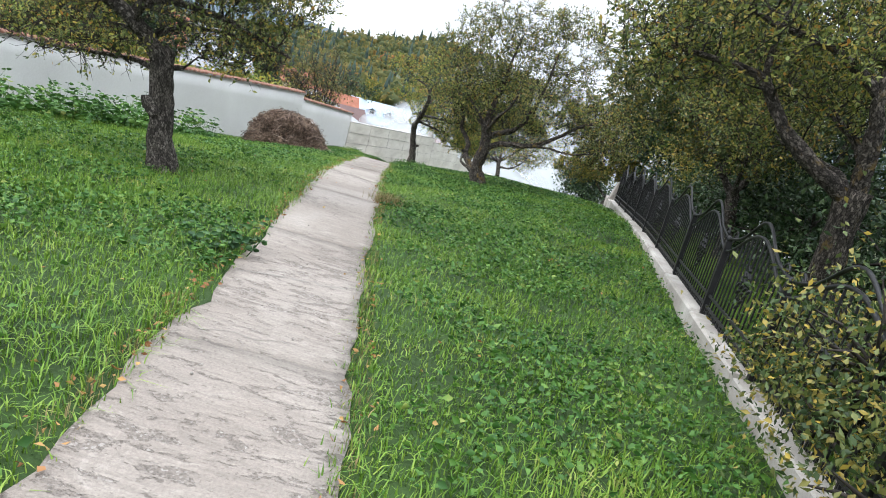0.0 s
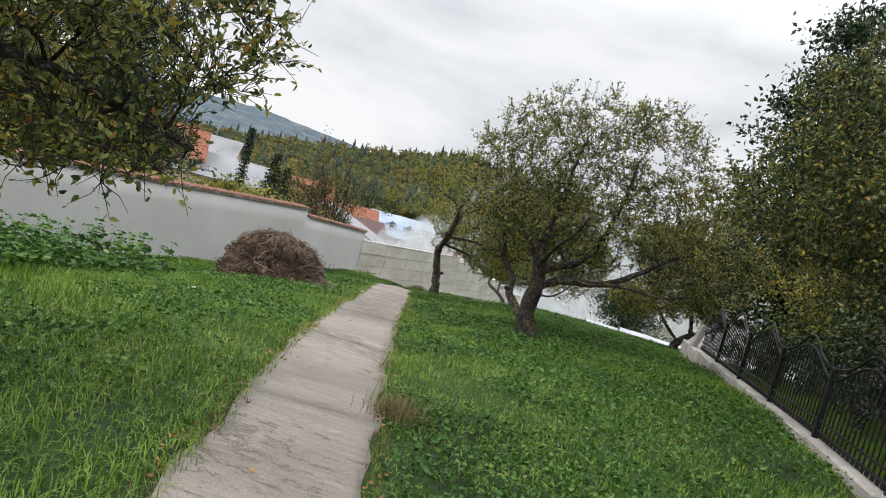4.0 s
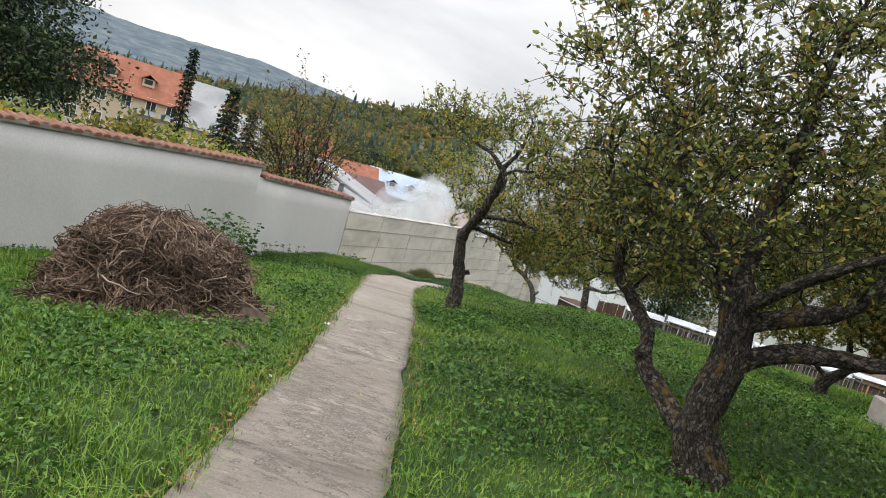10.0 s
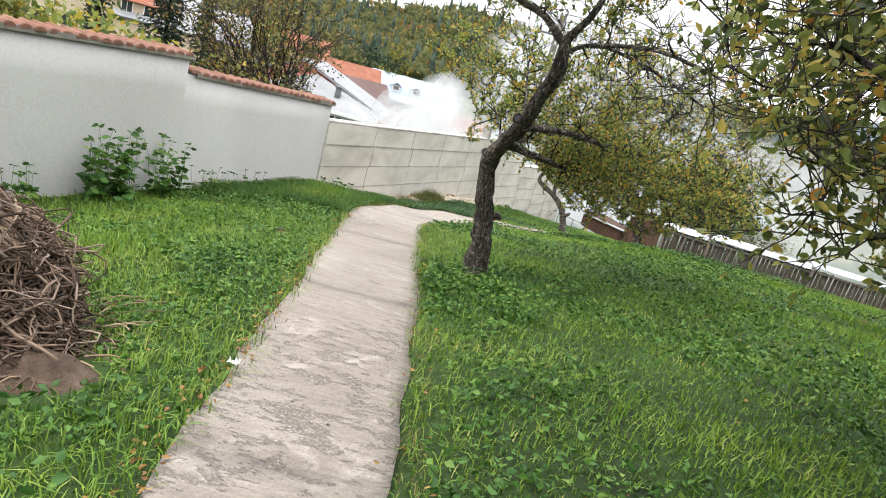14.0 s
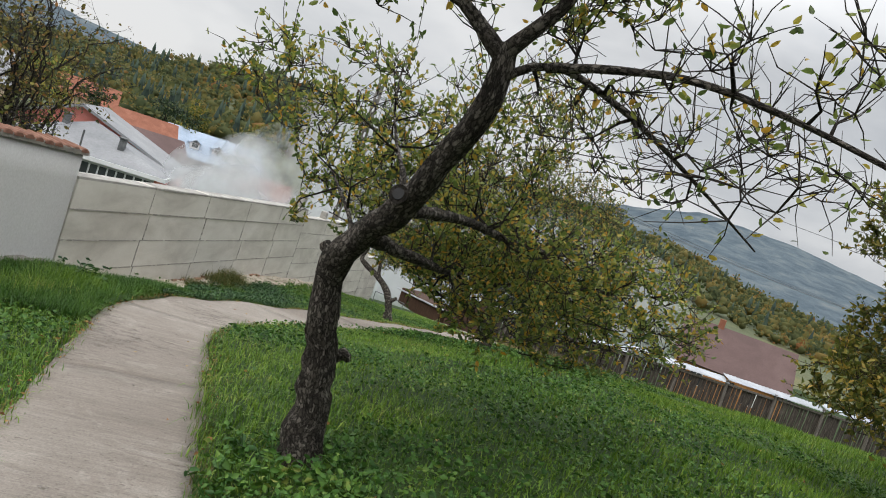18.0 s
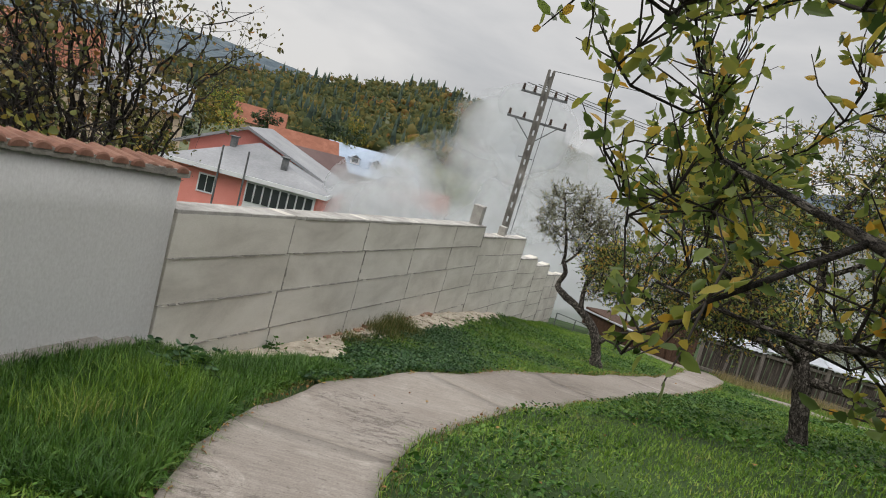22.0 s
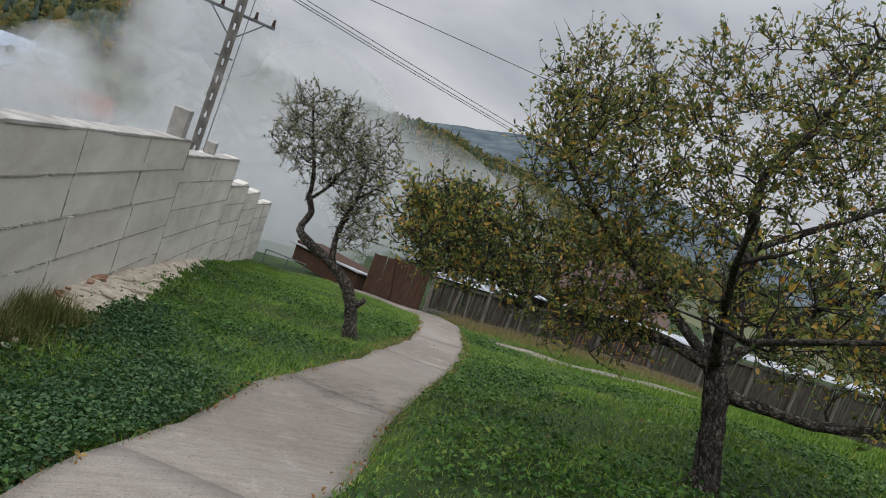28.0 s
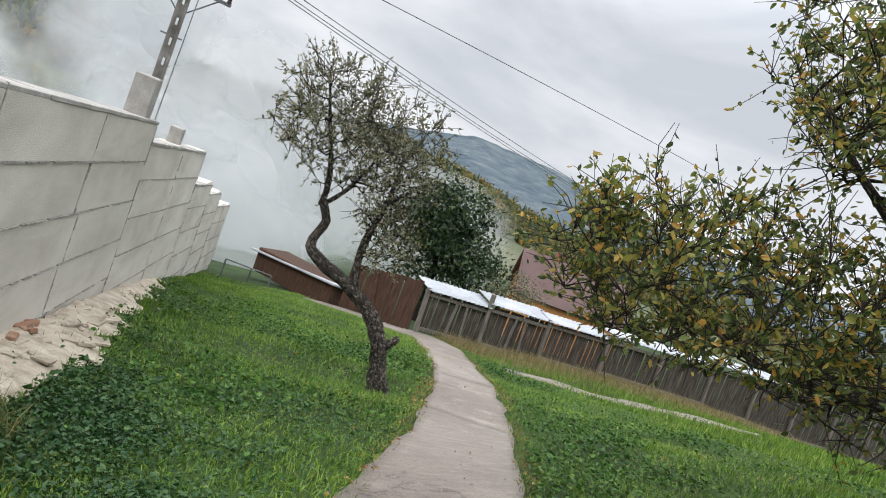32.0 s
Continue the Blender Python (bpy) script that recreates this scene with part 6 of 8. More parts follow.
# ---- the haystack ----
def haystack():
    rng = np.random.default_rng(90)
    cx, cy = -5.13, 18.3
    z0 = gz(cx, cy) - 0.05
    st = thing("haystack", (cx, cy, z0), "slumped stack of old brown hay, tangled below its top", "haystack")

    def radius(s, a):
        # a cap of combed hay that overhangs a sunken, tangled belly
        r = 0.98 * (1 - s ** 2.6) ** 0.62 + 0.02 + 0.16 * math.exp(-s / 0.12)
        belly = math.exp(-((s - 0.48) / 0.24) ** 2) * (0.5 + 0.5 * math.cos(a + 1.35)) ** 3
        w = 1 + 0.06 * math.sin(3 * a + 1) + 0.06 * math.sin(5 * a + s * 7) + 0.05 * math.sin(11 * a - s * 11) + 0.03 * math.sin(19 * a + s * 17)
        return r * w * (1 - 0.22 * belly)

    n, m = 26, 56
    rows = []
    for i in range(n):
        s = i / (n - 1)
        for j in range(m):
            a = 2 * math.pi * j / m
            r = radius(s, a) * (0.95 + rng.normal() * 0.03)
            rows.append((r * math.cos(a) * 0.98 - 0.06 * s, r * math.sin(a) * 0.95, 1.03 * s + rng.normal() * 0.02))
    v = np.array(rows)
    i, j = np.meshgrid(np.arange(n - 1), np.arange(m), indexing="ij")
    i, j = i.ravel(), j.ravel()
    k = (j + 1) % m
    from_arrays("core", v, [np.stack([i * m + j, i * m + k, (i + 1) * m + k, (i + 1) * m + j], 1)], M_HAY, st)

    def stalk(s, a, ds, da, out, steps=5):
        p = []
        for q in np.linspace(0, 1, steps):
            sq = min(max(s + ds * q, 0.0), 0.99)
            aq = a + da * q
            r = radius(sq, aq) * (1 + out * math.sin(q * math.pi) + rng.normal() * 0.012) + 0.012
            p.append((r * math.cos(aq) * 0.98 - 0.06 * sq, r * math.sin(aq) * 0.95, 1.04 * sq + rng.normal() * 0.012 + 0.012))
        return np.array(p)

    cap, tangle = [], []
    for _ in range(1500):
        s = rng.uniform(0.74, 1.0)
        p = stalk(s, rng.uniform(0, 2 * math.pi), -rng.uniform(0.1, 0.34), rng.normal() * 0.35, rng.uniform(0, 0.09))
        cap.append((p, np.linspace(0.0065, 0.0035, 5) * rng.uniform(0.6, 1.5)))
    # loops and knots of coarse stalks, thrown together every way
    for _ in range(4200):
        s, a = rng.uniform(0.02, 0.92), rng.uniform(0, 2 * math.pi)
        p = stalk(s, a, rng.normal() * 0.15, rng.normal() * 0.30, rng.uniform(-0.04, 0.13), 8)
        u = np.linspace(0, 1, 8)[:, None]
        p += rng.normal(size=3) * 0.05 * np.sin(u * math.pi) + rng.normal(size=3) * 0.035 * np.sin(u * 2 * math.pi)
        tangle.append((p, np.linspace(0.007, 0.003, 8) * rng.uniform(0.5, 1.7)))
    for _ in range(1300):
        a = rng.uniform(0, 2 * math.pi)
        p = stalk(rng.uniform(0.12, 0.5), a, -rng.uniform(0.15, 0.4), rng.normal() * 0.14, rng.uniform(0.0, 0.07))
        cap.append((p, np.linspace(0.007, 0.004, 5)))
    for _ in range(420):
        a = rng.uniform(0, 2 * math.pi)
        r = rng.uniform(0.98, 1.3)
        dd = rng.normal(size=2) * 0.14
        p0 = np.array([r * math.cos(a), r * math.sin(a), 0])
        p1 = p0 + np.array([dd[0], dd[1], 0])
        for p in (p0, p1):
            p[2] = gz(cx + p[0], cy + p[1]) - z0 + rng.uniform(0.02, 0.06)
        cap.append((np.array([p0, (p0 + p1) / 2 + np.array([0, 0, 0.02]), p1]), np.full(3, 0.005)))
    tubes("combed_straw", cap, 3, M_STRAW, st, "pale combed stalks")["kind"] = "stuff"
    tubes("tangled_straw", tangle, 3, M_STRAWDARK, st, "dark tangled stalks")["kind"] = "stuff"


haystack()


def molehill(x, y, r, h, sd):
    rng = np.random.default_rng(sd)
    n, m = 7, 18
    v = []
    for i in range(n):
        s = i / (n - 1)
        for j in range(m):
            a = 2 * math.pi * j / m
            rr = r * (1 - s) * (1 + 0.15 * math.sin(2 * a + sd)) + rng.normal() * 0.012
            px, py = x + rr * math.cos(a), y + rr * math.sin(a)
            v.append((px, py, gz(px, py) - 0.02 + h * math.sin(s * math.pi / 2) ** 1.3 + rng.normal() * 0.008))
    i, j = np.meshgrid(np.arange(n - 1), np.arange(m), indexing="ij")
    i, j = i.ravel(), j.ravel()
    k = (j + 1) % m
    ob = from_arrays("earth_mound", np.array(v), [np.stack([i * m + j, i * m + k, (i + 1) * m + k, (i + 1) * m + j], 1)], M_EARTH, smooth=True)
    tagged(ob, "small mound of brown turned earth in the grass", "earth mound", "earth mounds")


molehill(-3.97, 18.15, 0.30, 0.15, 1)
molehill(-3.65, 17.0, 0.17, 0.07, 2)
molehill(-4.35, 23.0, 0.15, 0.07, 3)


def litter(x, y, s, sd):
    rng = np.random.default_rng(sd)
    bm = bmesh.new()
    bmesh.ops.create_grid(bm, x_segments=6, y_segments=4, size=s)
    for v in bm.verts:
        v.co.z = abs(rng.normal()) * s * 0.35 + 0.012
        v.co.y *= 0.55
    ob = part("paper_scrap", bm, M_PAPER)
    ob.location = (x, y, gz(x, y) + 0.045)
    ob.rotation_euler = (0, 0, sd)
    tagged(ob, "crumpled white scrap of paper on the ground", "litter", "litter")


litter(-3.2, 18.75, 0.035, 3)
litter(-3.0, 16.2, 0.02, 5)
litter(-4.4, 12.9, 0.03, 7)


# ---- the board fence, gate and low roofs at the end of the walk ----
def fence_y(x):
    return 42.95 - 0.15 * (x - 5.55)


def board_mesh(w, h, t=0.022):
    bm = bmesh.new()
    add_box(bm, (-w / 2, -t / 2, 0), (w / 2, t / 2, h), 0.004)
    me = bpy.data.meshes.new("board")
    bm.to_mesh(me)
    bm.free()
    return me


def board_fence():
    rng = np.random.default_rng(100)
    posts = [5.6, 7.4, 9.3, 11.4, 13.5, 15.6, 17.7, 19.8, 21.9, 24.0, 26.1, 28.2, 30.3]
    me = board_mesh(0.14, 1.0)
    me.materials.append(M_WOOD)
    for k, (a, b) in enumerate(zip(posts, posts[1:])):
        za, zb = gz(a, fence_y(a)), gz(b, fence_y(b))
        top = -2.42 + 0.03 * (a - 5.2)
        bay = thing("board_fence_bay", (a, fence_y(a), za), "weathered grey-brown board fence bay with rails", "fence", "board fence")
        yaw = math.degrees(math.atan2(fence_y(b) - fence_y(a), b - a))
        L = math.hypot(b - a, fence_y(b) - fence_y(a))
        h = top - za
        n = int(L / 0.155)
        for q in range(n):
            ob = new("board", me)
            ob.parent = bay
            ob.matrix_basis = pose(0, 0, 0, 0, 0, yaw) @ pose((q + 0.5) * L / n, 0.03 + rng.normal() * 0.005, (zb - za) * q / n + 0.08, rng.normal() * 0.6, rng.normal() * 0.8, 0) @ Matrix.Diagonal((1, 1, h - 0.10 - rng.random() * 0.05, 1))
        R = pose(0, 0, 0, 0, 0, yaw)
        box("post", (-0.055, -0.09, -0.1), (0.055, 0.0, h + (0.30 if k == 1 else 0.04)), M_WOODLIGHT, bay, 0.01, R @ pose(0, 0, 0, 0, -2, 0))
        box("top_rail", (0.05, -0.06, h - 0.17), (L, -0.005, h - 0.08), M_WOODLIGHT, bay, 0.01, R)
        box("bottom_rail", (0.05, -0.065, 0.10), (L, -0.005, 0.20), M_WOODLIGHT, bay, 0.01, R @ pose(0, 0, 0, 0, 1.2, 0))
        if k < 2:
            box("brace", (-0.04, -0.05, 0.0), (0.04, -0.005, h - 0.15), M_WOODLIGHT, bay, 0.01, R @ pose(0.8, -0.005, 0.02, 0, 4, 0))
            box("brace", (-0.035, -0.05, 0.0), (0.035, -0.005, h - 0.15), M_WOODLIGHT, bay, 0.01, R @ pose(1.25, -0.005, 0.02, 0, -5, 0))
        # corrugated zinc sheet laid over the bay
        sh = thing("sheet_roof", (a, fence_y(a), top), "pale corrugated zinc sheet roof resting on the board fence", "roof", "sheet roofs")
        cols = 40
        v = []
        for i in range(cols + 1):
            u = i / cols
            deep = 0.85 if k < 2 else 0.5
            for dy, dz in ((-0.14, -0.02), (deep / 2, 0.05), (deep, 0.11)):
                v.append((u * (L + 0.05) - 0.05, dy, dz + 0.014 * math.sin(i * math.pi / 1.5) + 0.06 * (k % 2)))
        v = np.array(v)
        v2 = v - np.array([0, 0, 0.012])
        allv = np.concatenate([v, v2])
        nv = len(v)
        i, j = np.meshgrid(np.arange(cols), np.arange(2), indexing="ij")
        c = (i * 3 + j).ravel()
        f = [np.stack([c, c + 3, c + 4, c + 1], 1), np.stack([c + nv, c + 1 + nv, c + 4 + nv, c + 3 + nv], 1)]
        e = np.arange(cols) * 3
        f.append(np.stack([e, e + nv, e + 3 + nv, e + 3], 1))
        ob = from_arrays("sheet", allv, f, M_SHEET, sh)
        ob.matrix_basis = pose(0, 0, 0.02, 0, 0, yaw)
    # the brown boarded gate that runs back from the first post
    ax, ay, bx, by = 5.5, 43.1, 4.68, 45.7
    gate = thing("board_gate", (ax, ay, gz(ax, ay)), "tall dark brown gate of upright boards", "gate")
    L = math.hypot(bx - ax, by - ay)
    yaw = math.degrees(math.atan2(by - ay, bx - ax))
    mg = board_mesh(0.16, 1.0)
    mg.materials.append(M_GATE)
    n = 16
    for q in range(n):
        u = (q + 0.5) / n
        zg = gz(ax + (bx - ax) * u, ay + (by - ay) * u)
        ob = new("board", mg)
        ob.parent = gate
        top = -2.30 - 0.46 * u
        ob.matrix_basis = pose(0, 0, 0, 0, 0, yaw) @ pose(u * L, rng.normal() * 0.006, zg - gate.location.z + 0.04, 0, rng.normal() * 0.7, 0) @ Matrix.Diagonal((1, 1, top - zg - rng.random() * 0.04, 1))
    box("brace", (-0.045, 0.01, 0.0), (0.045, 0.05, 1.25), M_GATE, gate, 0.01, pose(0, 0, 0, 0, 0, yaw) @ pose(1.35, 0.02, -0.12, 0, 14, 0))
    # the low shed past the gate
    shed = thing("low_shed", (4.5, 46.0, gz(4.5, 46.0)), "low brown board shed under a pale sheet roof", "shed")
    R = pose(0, 0, 0, 0, 0, 114)
    box("boarding", (0.0, -1.2, -0.2), (3.4, 0.0, 0.55), M_GATE, shed, 0.02, R)
    box("roof", (-0.15, -1.4, 0.56), (3.6, 0.2, 0.62), M_SHEET, shed, 0.01, R @ pose(0, 0, 0, 7, 3, 0))
    # a steel handrail on the slope
    rail = thing("handrail", (1.65, 46.9, gz(1.65, 46.9)), "thin dark steel handrail on the bank", "handrail")
    z = 0.5
    for x in (0.0, 0.75, 1.35):
        box("upright", (x - 0.02, -0.02, -0.1), (x + 0.02, 0.02, z - 0.12 * x), M_STEEL, rail, 0.004)
    tubes("bar", [(np.array([(0, 0, z), (0.75, 0, z - 0.09), (1.35, 0, z - 0.16), (1.55, 0.5, z - 0.3)]), np.full(4, 0.02))], 6, M_STEEL, rail)
    # concrete kerb strip that leaves the walk below the fence
    curb = []
    for x in np.arange(5.55, 10.2, 0.2):
        y = 39.2 - 0.62 * (x - 5.55) + 0.08 * math.sin(x * 3)
        curb.append((x, y))
    v = []
    for x, y in curb:
        w = 0.16 + 0.05 * math.sin(x * 5)
        for s in (-1, 1):
            v.append((x + s * w * 0.5, y + s * w, gz(x, y) + 0.035))
    v = np.array(v)
    k = np.arange(len(curb) - 1) * 2
    low = v - np.array([0, 0, 0.12])
    nv = len(v)
    f = [np.stack([k, k + 1, k + 3, k + 2], 1), np.stack([k + nv, k, k + 2, k + 2 + nv], 1), np.stack([k + 1, k + 1 + nv, k + 3 + nv, k + 3], 1)]
    tagged(from_arrays("kerb_strip", np.concatenate([v, low]), f, M_PATH), "narrow pale concrete strip in the grass", "kerb", kind="structure")


board_fence()


# ---- the power pole and its wires ----
def power_pole():
    x, y = -0.80, 52.4
    z0 = gz(x, y)
    H = 5.6 - z0
    pole = thing("power_pole", (x, y, z0), "leaning concrete power pole with steel crossarms and insulators", "pole")
    lean = pose(0, 0, 0, 0, 0.8, 0)
    bm = bmesh.new()
    for sx in (-0.16, 0.05):
        add_box(bm, (sx, -0.14, -0.3), (sx + 0.11, 0.14, H), 0.012, lean)
    for k in range(16):
        add_box(bm, (-0.06, -0.11, 0.3 + k * H / 16.5), (0.07, 0.11, 0.3 + (k + 0.62) * H / 16.5), 0.0, lean)
    part("shaft", bm, M_POLE, pole)
    for z, w in ((H - 1.15, 1.05), (H - 2.35, 1.35)):
        arm = box("crossarm", (-w, -0.05, z - 0.05), (w, 0.05, z + 0.05), M_STEEL, pole, 0.008, lean)
        for sx in (-w + 0.08, -w * 0.45, w * 0.45, w - 0.08):
            bm = bmesh.new()
            for q in range(3):
                bmesh.ops.create_cone(bm, cap_ends=True, segments=9, radius1=0.085 - q * 0.012, radius2=0.05, depth=0.09, matrix=lean @ Matrix.Translation((sx, 0, z + 0.11 + q * 0.085)))
            part("insulator", bm, M_CERAMIC, arm, smooth=True)
    for s in (-1, 1):
        tubes("stay", [(np.array([lean @ Vector((s * 1.0, 0, H - 2.35)), lean @ Vector((0, 0, H - 3.3))]), np.full(2, 0.025))], 5, M_STEEL, pole)
    box("step_iron", (-0.35, -0.03, H - 4.0), (0.3, 0.03, H - 3.95), M_STEEL, pole, 0.0, lean)
    tubes("down_cable", [(fine(np.array([(0.55, 0.1, H - 1.2), (0.5, 0.1, H - 3), (0.42, 0.1, H - 6), (0.3, 0.1, 0.3)]), 0.5), np.full(len(fine(np.array([(0.55, 0.1, H - 1.2), (0.5, 0.1, H - 3), (0.42, 0.1, H - 6), (0.3, 0.1, 0.3)]), 0.5)), 0.016))], 5, M_STEEL, pole)
    top = Vector((x, y, z0)) + (lean @ Vector((0, 0, H)))
    runs = []
    far = Vector((88.0, 92.0, 5.0))
    for off, dz in ((-0.9, -0.75), (-0.4, -0.72), (0.9, -0.75)):
        a = top + Vector((off, 0, dz))
        b = far + Vector((off * 2.0, -off * 2.0, 0))
        s = np.linspace(0, 1, 30)[:, None]
        p = np.array(a) + (np.array(b) - np.array(a)) * s
        p[:, 2] -= 4 * 1.3 * (s * (1 - s)).ravel()
        runs.append(p)
    # one line that leaves the pole's tip over the orchard slope
    a, b = np.array(top + Vector((0.1, 0, 0.0))), np.array((70.0, 62.0, 7.0))
    s = np.linspace(0, 1, 30)[:, None]
    p = a + (b - a) * s
    p[:, 2] += 4 * 1.2 * (s * (1 - s)).ravel()
    p[:, 2] -= 4 * 0.6 * (s * (1 - s)).ravel()
    runs.append(p)
    for p in runs:
        w = tubes("power_line", [(p, np.full(len(p), 0.018))], 4, M_STEEL)
        tagged(w, "thin dark overhead power cable", "cable", "power lines")


power_pole()


# ---- the village below ----
def prism_roof(bm, w, d, h, over, thick, axis="x"):
    """Two roof slabs over a w by d plan, ridge along the axis."""
    for s in (-1, 1):
        half = (d if axis == "x" else w) / 2
        run = (w if axis == "x" else d) / 2 + over
        a = math.degrees(math.atan2(h, half))
        L = math.hypot(h, half) + over
        m = pose(0, 0, h) @ (pose(0, 0, 0, -s * a if axis == "x" else 0, s * a if axis != "x" else 0, 0))
        if axis == "x":
            lo, hi = (-run, 0 if s > 0 else -L, -thick), (run, L if s > 0 else 0, 0)
        else:
            lo, hi = (0 if s > 0 else -L, -run, -thick), (L if s > 0 else 0, run, 0)
        add_box(bm, lo, hi, 0.0, m)


def house(label, at, yaw, w, d, wall_h, roof_h, wall_mat, roof_mat, wins, axis="x", over=0.5, dormers=0, chimney=False):
    """Walls, gables, a pitched roof and windows with frames. wins: (side, along, up, wide, high)."""
    h = thing("house", at, label, "house", "village houses")
    h.rotation_euler = (0, 0, radians(yaw))
    bm = bmesh.new()
    add_box(bm, (-w / 2, -d / 2, -3), (w / 2, d / 2, wall_h), 0.0)
    # gable ends
    for s in (-1, 1):
        if axis == "x":
            pts = [(s * (w / 2 - 0.003), -d / 2, wall_h), (s * (w / 2 - 0.003), d / 2, wall_h), (s * (w / 2 - 0.003), 0, wall_h + roof_h)]
        else:
            pts = [(-w / 2, s * (d / 2 - 0.003), wall_h), (w / 2, s * (d / 2 - 0.003), wall_h), (0, s * (d / 2 - 0.003), wall_h + roof_h)]
        bm.faces.new([bm.verts.new(p) for p in pts])
    part("wall_shell", bm, wall_mat, h)
    bm = bmesh.new()
    prism_roof(bm, w, d, roof_h, over, 0.14, axis)
    bmesh.ops.translate(bm, verts=bm.verts, vec=(0, 0, wall_h + 0.06))
    part("roof", bm, roof_mat, h)
    for side, u, z, ww, hh in wins:
        m = {"front": pose(u, -d / 2, z), "left": pose(-w / 2, u, z, 0, 0, -90), "right": pose(w / 2, u, z, 0, 0, 90), "back": pose(u, d / 2, z, 0, 0, 180)}[side]
        fr = box("window", (-ww / 2 - 0.09, -0.05, -hh / 2 - 0.09), (ww / 2 + 0.09, 0.05, hh / 2 + 0.09), M_WHITE, h, 0.0, m)
        box("pane", (-ww / 2, -0.07, -hh / 2), (-0.03, -0.045, hh / 2), M_GLASS, fr, 0.0, m)
        box("pane", (0.03, -0.07, -hh / 2), (ww / 2, -0.045, hh / 2), M_GLASS, fr, 0.0, m)
    for k in range(dormers):
        u = -w / 2 + w * (k + 1) / (dormers + 1)
        y, z = -d * 0.27, wall_h + roof_h * 0.46
        dm = box("dormer", (u - 0.6, y - 0.9, z - 0.5), (u + 0.6, y + 0.9, z + 0.35), wall_mat, h, 0.02)
        box("pane", (u - 0.4, y - 0.93, z - 0.25), (u + 0.4, y - 0.905, z + 0.25), M_GLASS, dm)
        bm = bmesh.new()
        prism_roof(bm, 1.5, 2.2, 0.45, 0.1, 0.08, "y")
        bmesh.ops.translate(bm, verts=bm.verts, vec=(u, y, z + 0.36))
        part("dormer_roof", bm, roof_mat, dm)
    if chimney:
        box("chimney", (-w * 0.2 - 0.3, -0.3, wall_h), (-w * 0.2 + 0.3, 0.3, wall_h + roof_h + 0.8), M_REDROOF, h, 0.02)
    return h


def polar(x, y, az, dist):
    return x + dist * math.sin(radians(az)), y + dist * math.cos(radians(az))


def pink_house():
    """The salmon house below the concrete wall: a gabled back behind a lower front under a broad hipped roof."""
    h = thing("house", (-16.4, 63.3, -7.8), "salmon pink house with pale metal roofs and a glazed gallery", "house", "village houses")
    h.rotation_euler = (0, 0, radians(4))
    E = 4.1

    def slab(name, faces, mat, label="", thick=0.16):
        bm = bmesh.new()
        for f in faces:
            up = [bm.verts.new(p) for p in f]
            dn = [bm.verts.new((p[0], p[1], p[2] - thick)) for p in f]
            bm.faces.new(up)
            bm.faces.new(list(reversed(dn)))
            for a in range(len(f)):
                b = (a + 1) % len(f)
                bm.faces.new((up[a], dn[a], dn[b], up[b]))
        return part(name, bm, mat, h, label)

    box("wall_shell", (-4.8, 0, -3), (4.7, 9.5, E - 0.05), M_PINK, h, 0.0)
    bm = bmesh.new()
    front = [bm.verts.new(p) for p in ((-5.4, 4.6, E - 0.2), (4.2, 4.6, E - 0.2), (4.2, 4.6, E + 0.35), (-1.6, 4.6, E + 2.6), (-5.4, 4.6, E + 1.0))]
    back = [bm.verts.new((p.co.x, 10.0, p.co.z)) for p in front]
    bm.faces.new(front)
    bm.faces.new(list(reversed(back)))
    for k in range(5):
        bm.faces.new((front[k], back[k], back[(k + 1) % 5], front[(k + 1) % 5]))
    part("gable", bm, M_PINK, h)
    slab("upper_roof", [[(-6.4, 4.0, E + 0.66), (-1.6, 4.0, E + 2.8), (-1.6, 11, E + 2.8), (-6.4, 11, E + 0.66)], [(-1.6, 4.0, E + 2.8), (5.4, 4.0, E + 0.02), (5.4, 11, E + 0.02), (-1.6, 11, E + 2.8)]], M_GREYROOF, "pale metal gable roof", 0.2)
    peak = (-0.5, 3.9, E + 1.95)
    slab("front_roof", [[(-5.3, -0.55, E), (5.2, -0.55, E), peak], [(5.2, -0.55, E), (5.2, 4.4, E), peak], [(-5.3, 4.4, E), (-5.3, -0.55, E), peak]], M_GREYROOF, "pale standing-seam hipped roof")
    box("fascia", (-5.3, -0.62, E - 0.24), (5.2, -0.56, E + 0.03), M_WHITE, h, 0.0)
    box("fascia", (5.2, -0.6, E - 0.24), (5.26, 4.4, E + 0.03), M_WHITE, h, 0.0)
    gal = box("gallery", (0.2, -0.35, -1.0), (4.55, -0.003, E - 0.22), M_WHITE, h, 0.0, label="white glazed gallery")
    for k in range(8):
        u = 0.3 + k * 0.53
        box("pane", (u, -0.40, E - 1.55), (u + 0.42, -0.355, E - 0.40), M_GLASS, gal, 0.0)
    for u, z in ((-2.3, E - 1.15), (-2.6, E - 3.4), (-0.9, E - 3.9)):
        fr = box("window", (u - 0.55, -0.07, z - 0.6), (u + 0.55, 0.03, z + 0.6), M_WHITE, h, 0.0)
        box("pane", (u - 0.45, -0.10, z - 0.5), (u - 0.03, -0.075, z + 0.5), M_GLASS, fr)
        box("pane", (u + 0.03, -0.10, z - 0.5), (u + 0.45, -0.075, z + 0.5), M_GLASS, fr)
    for u, v2, z in ((-1.9, 2.6, E + 1.2), (1.9, 1.4, E + 0.8)):
        v = box("roof_vent", (u - 0.2, v2 - 0.2, z - 0.1), (u + 0.2, v2 + 0.2, z + 0.75), M_STEEL, h, 0.03)
        box("cap", (u - 0.28, v2 - 0.28, z + 0.75), (u + 0.28, v2 + 0.28, z + 0.83), M_STEEL, v, 0.02)
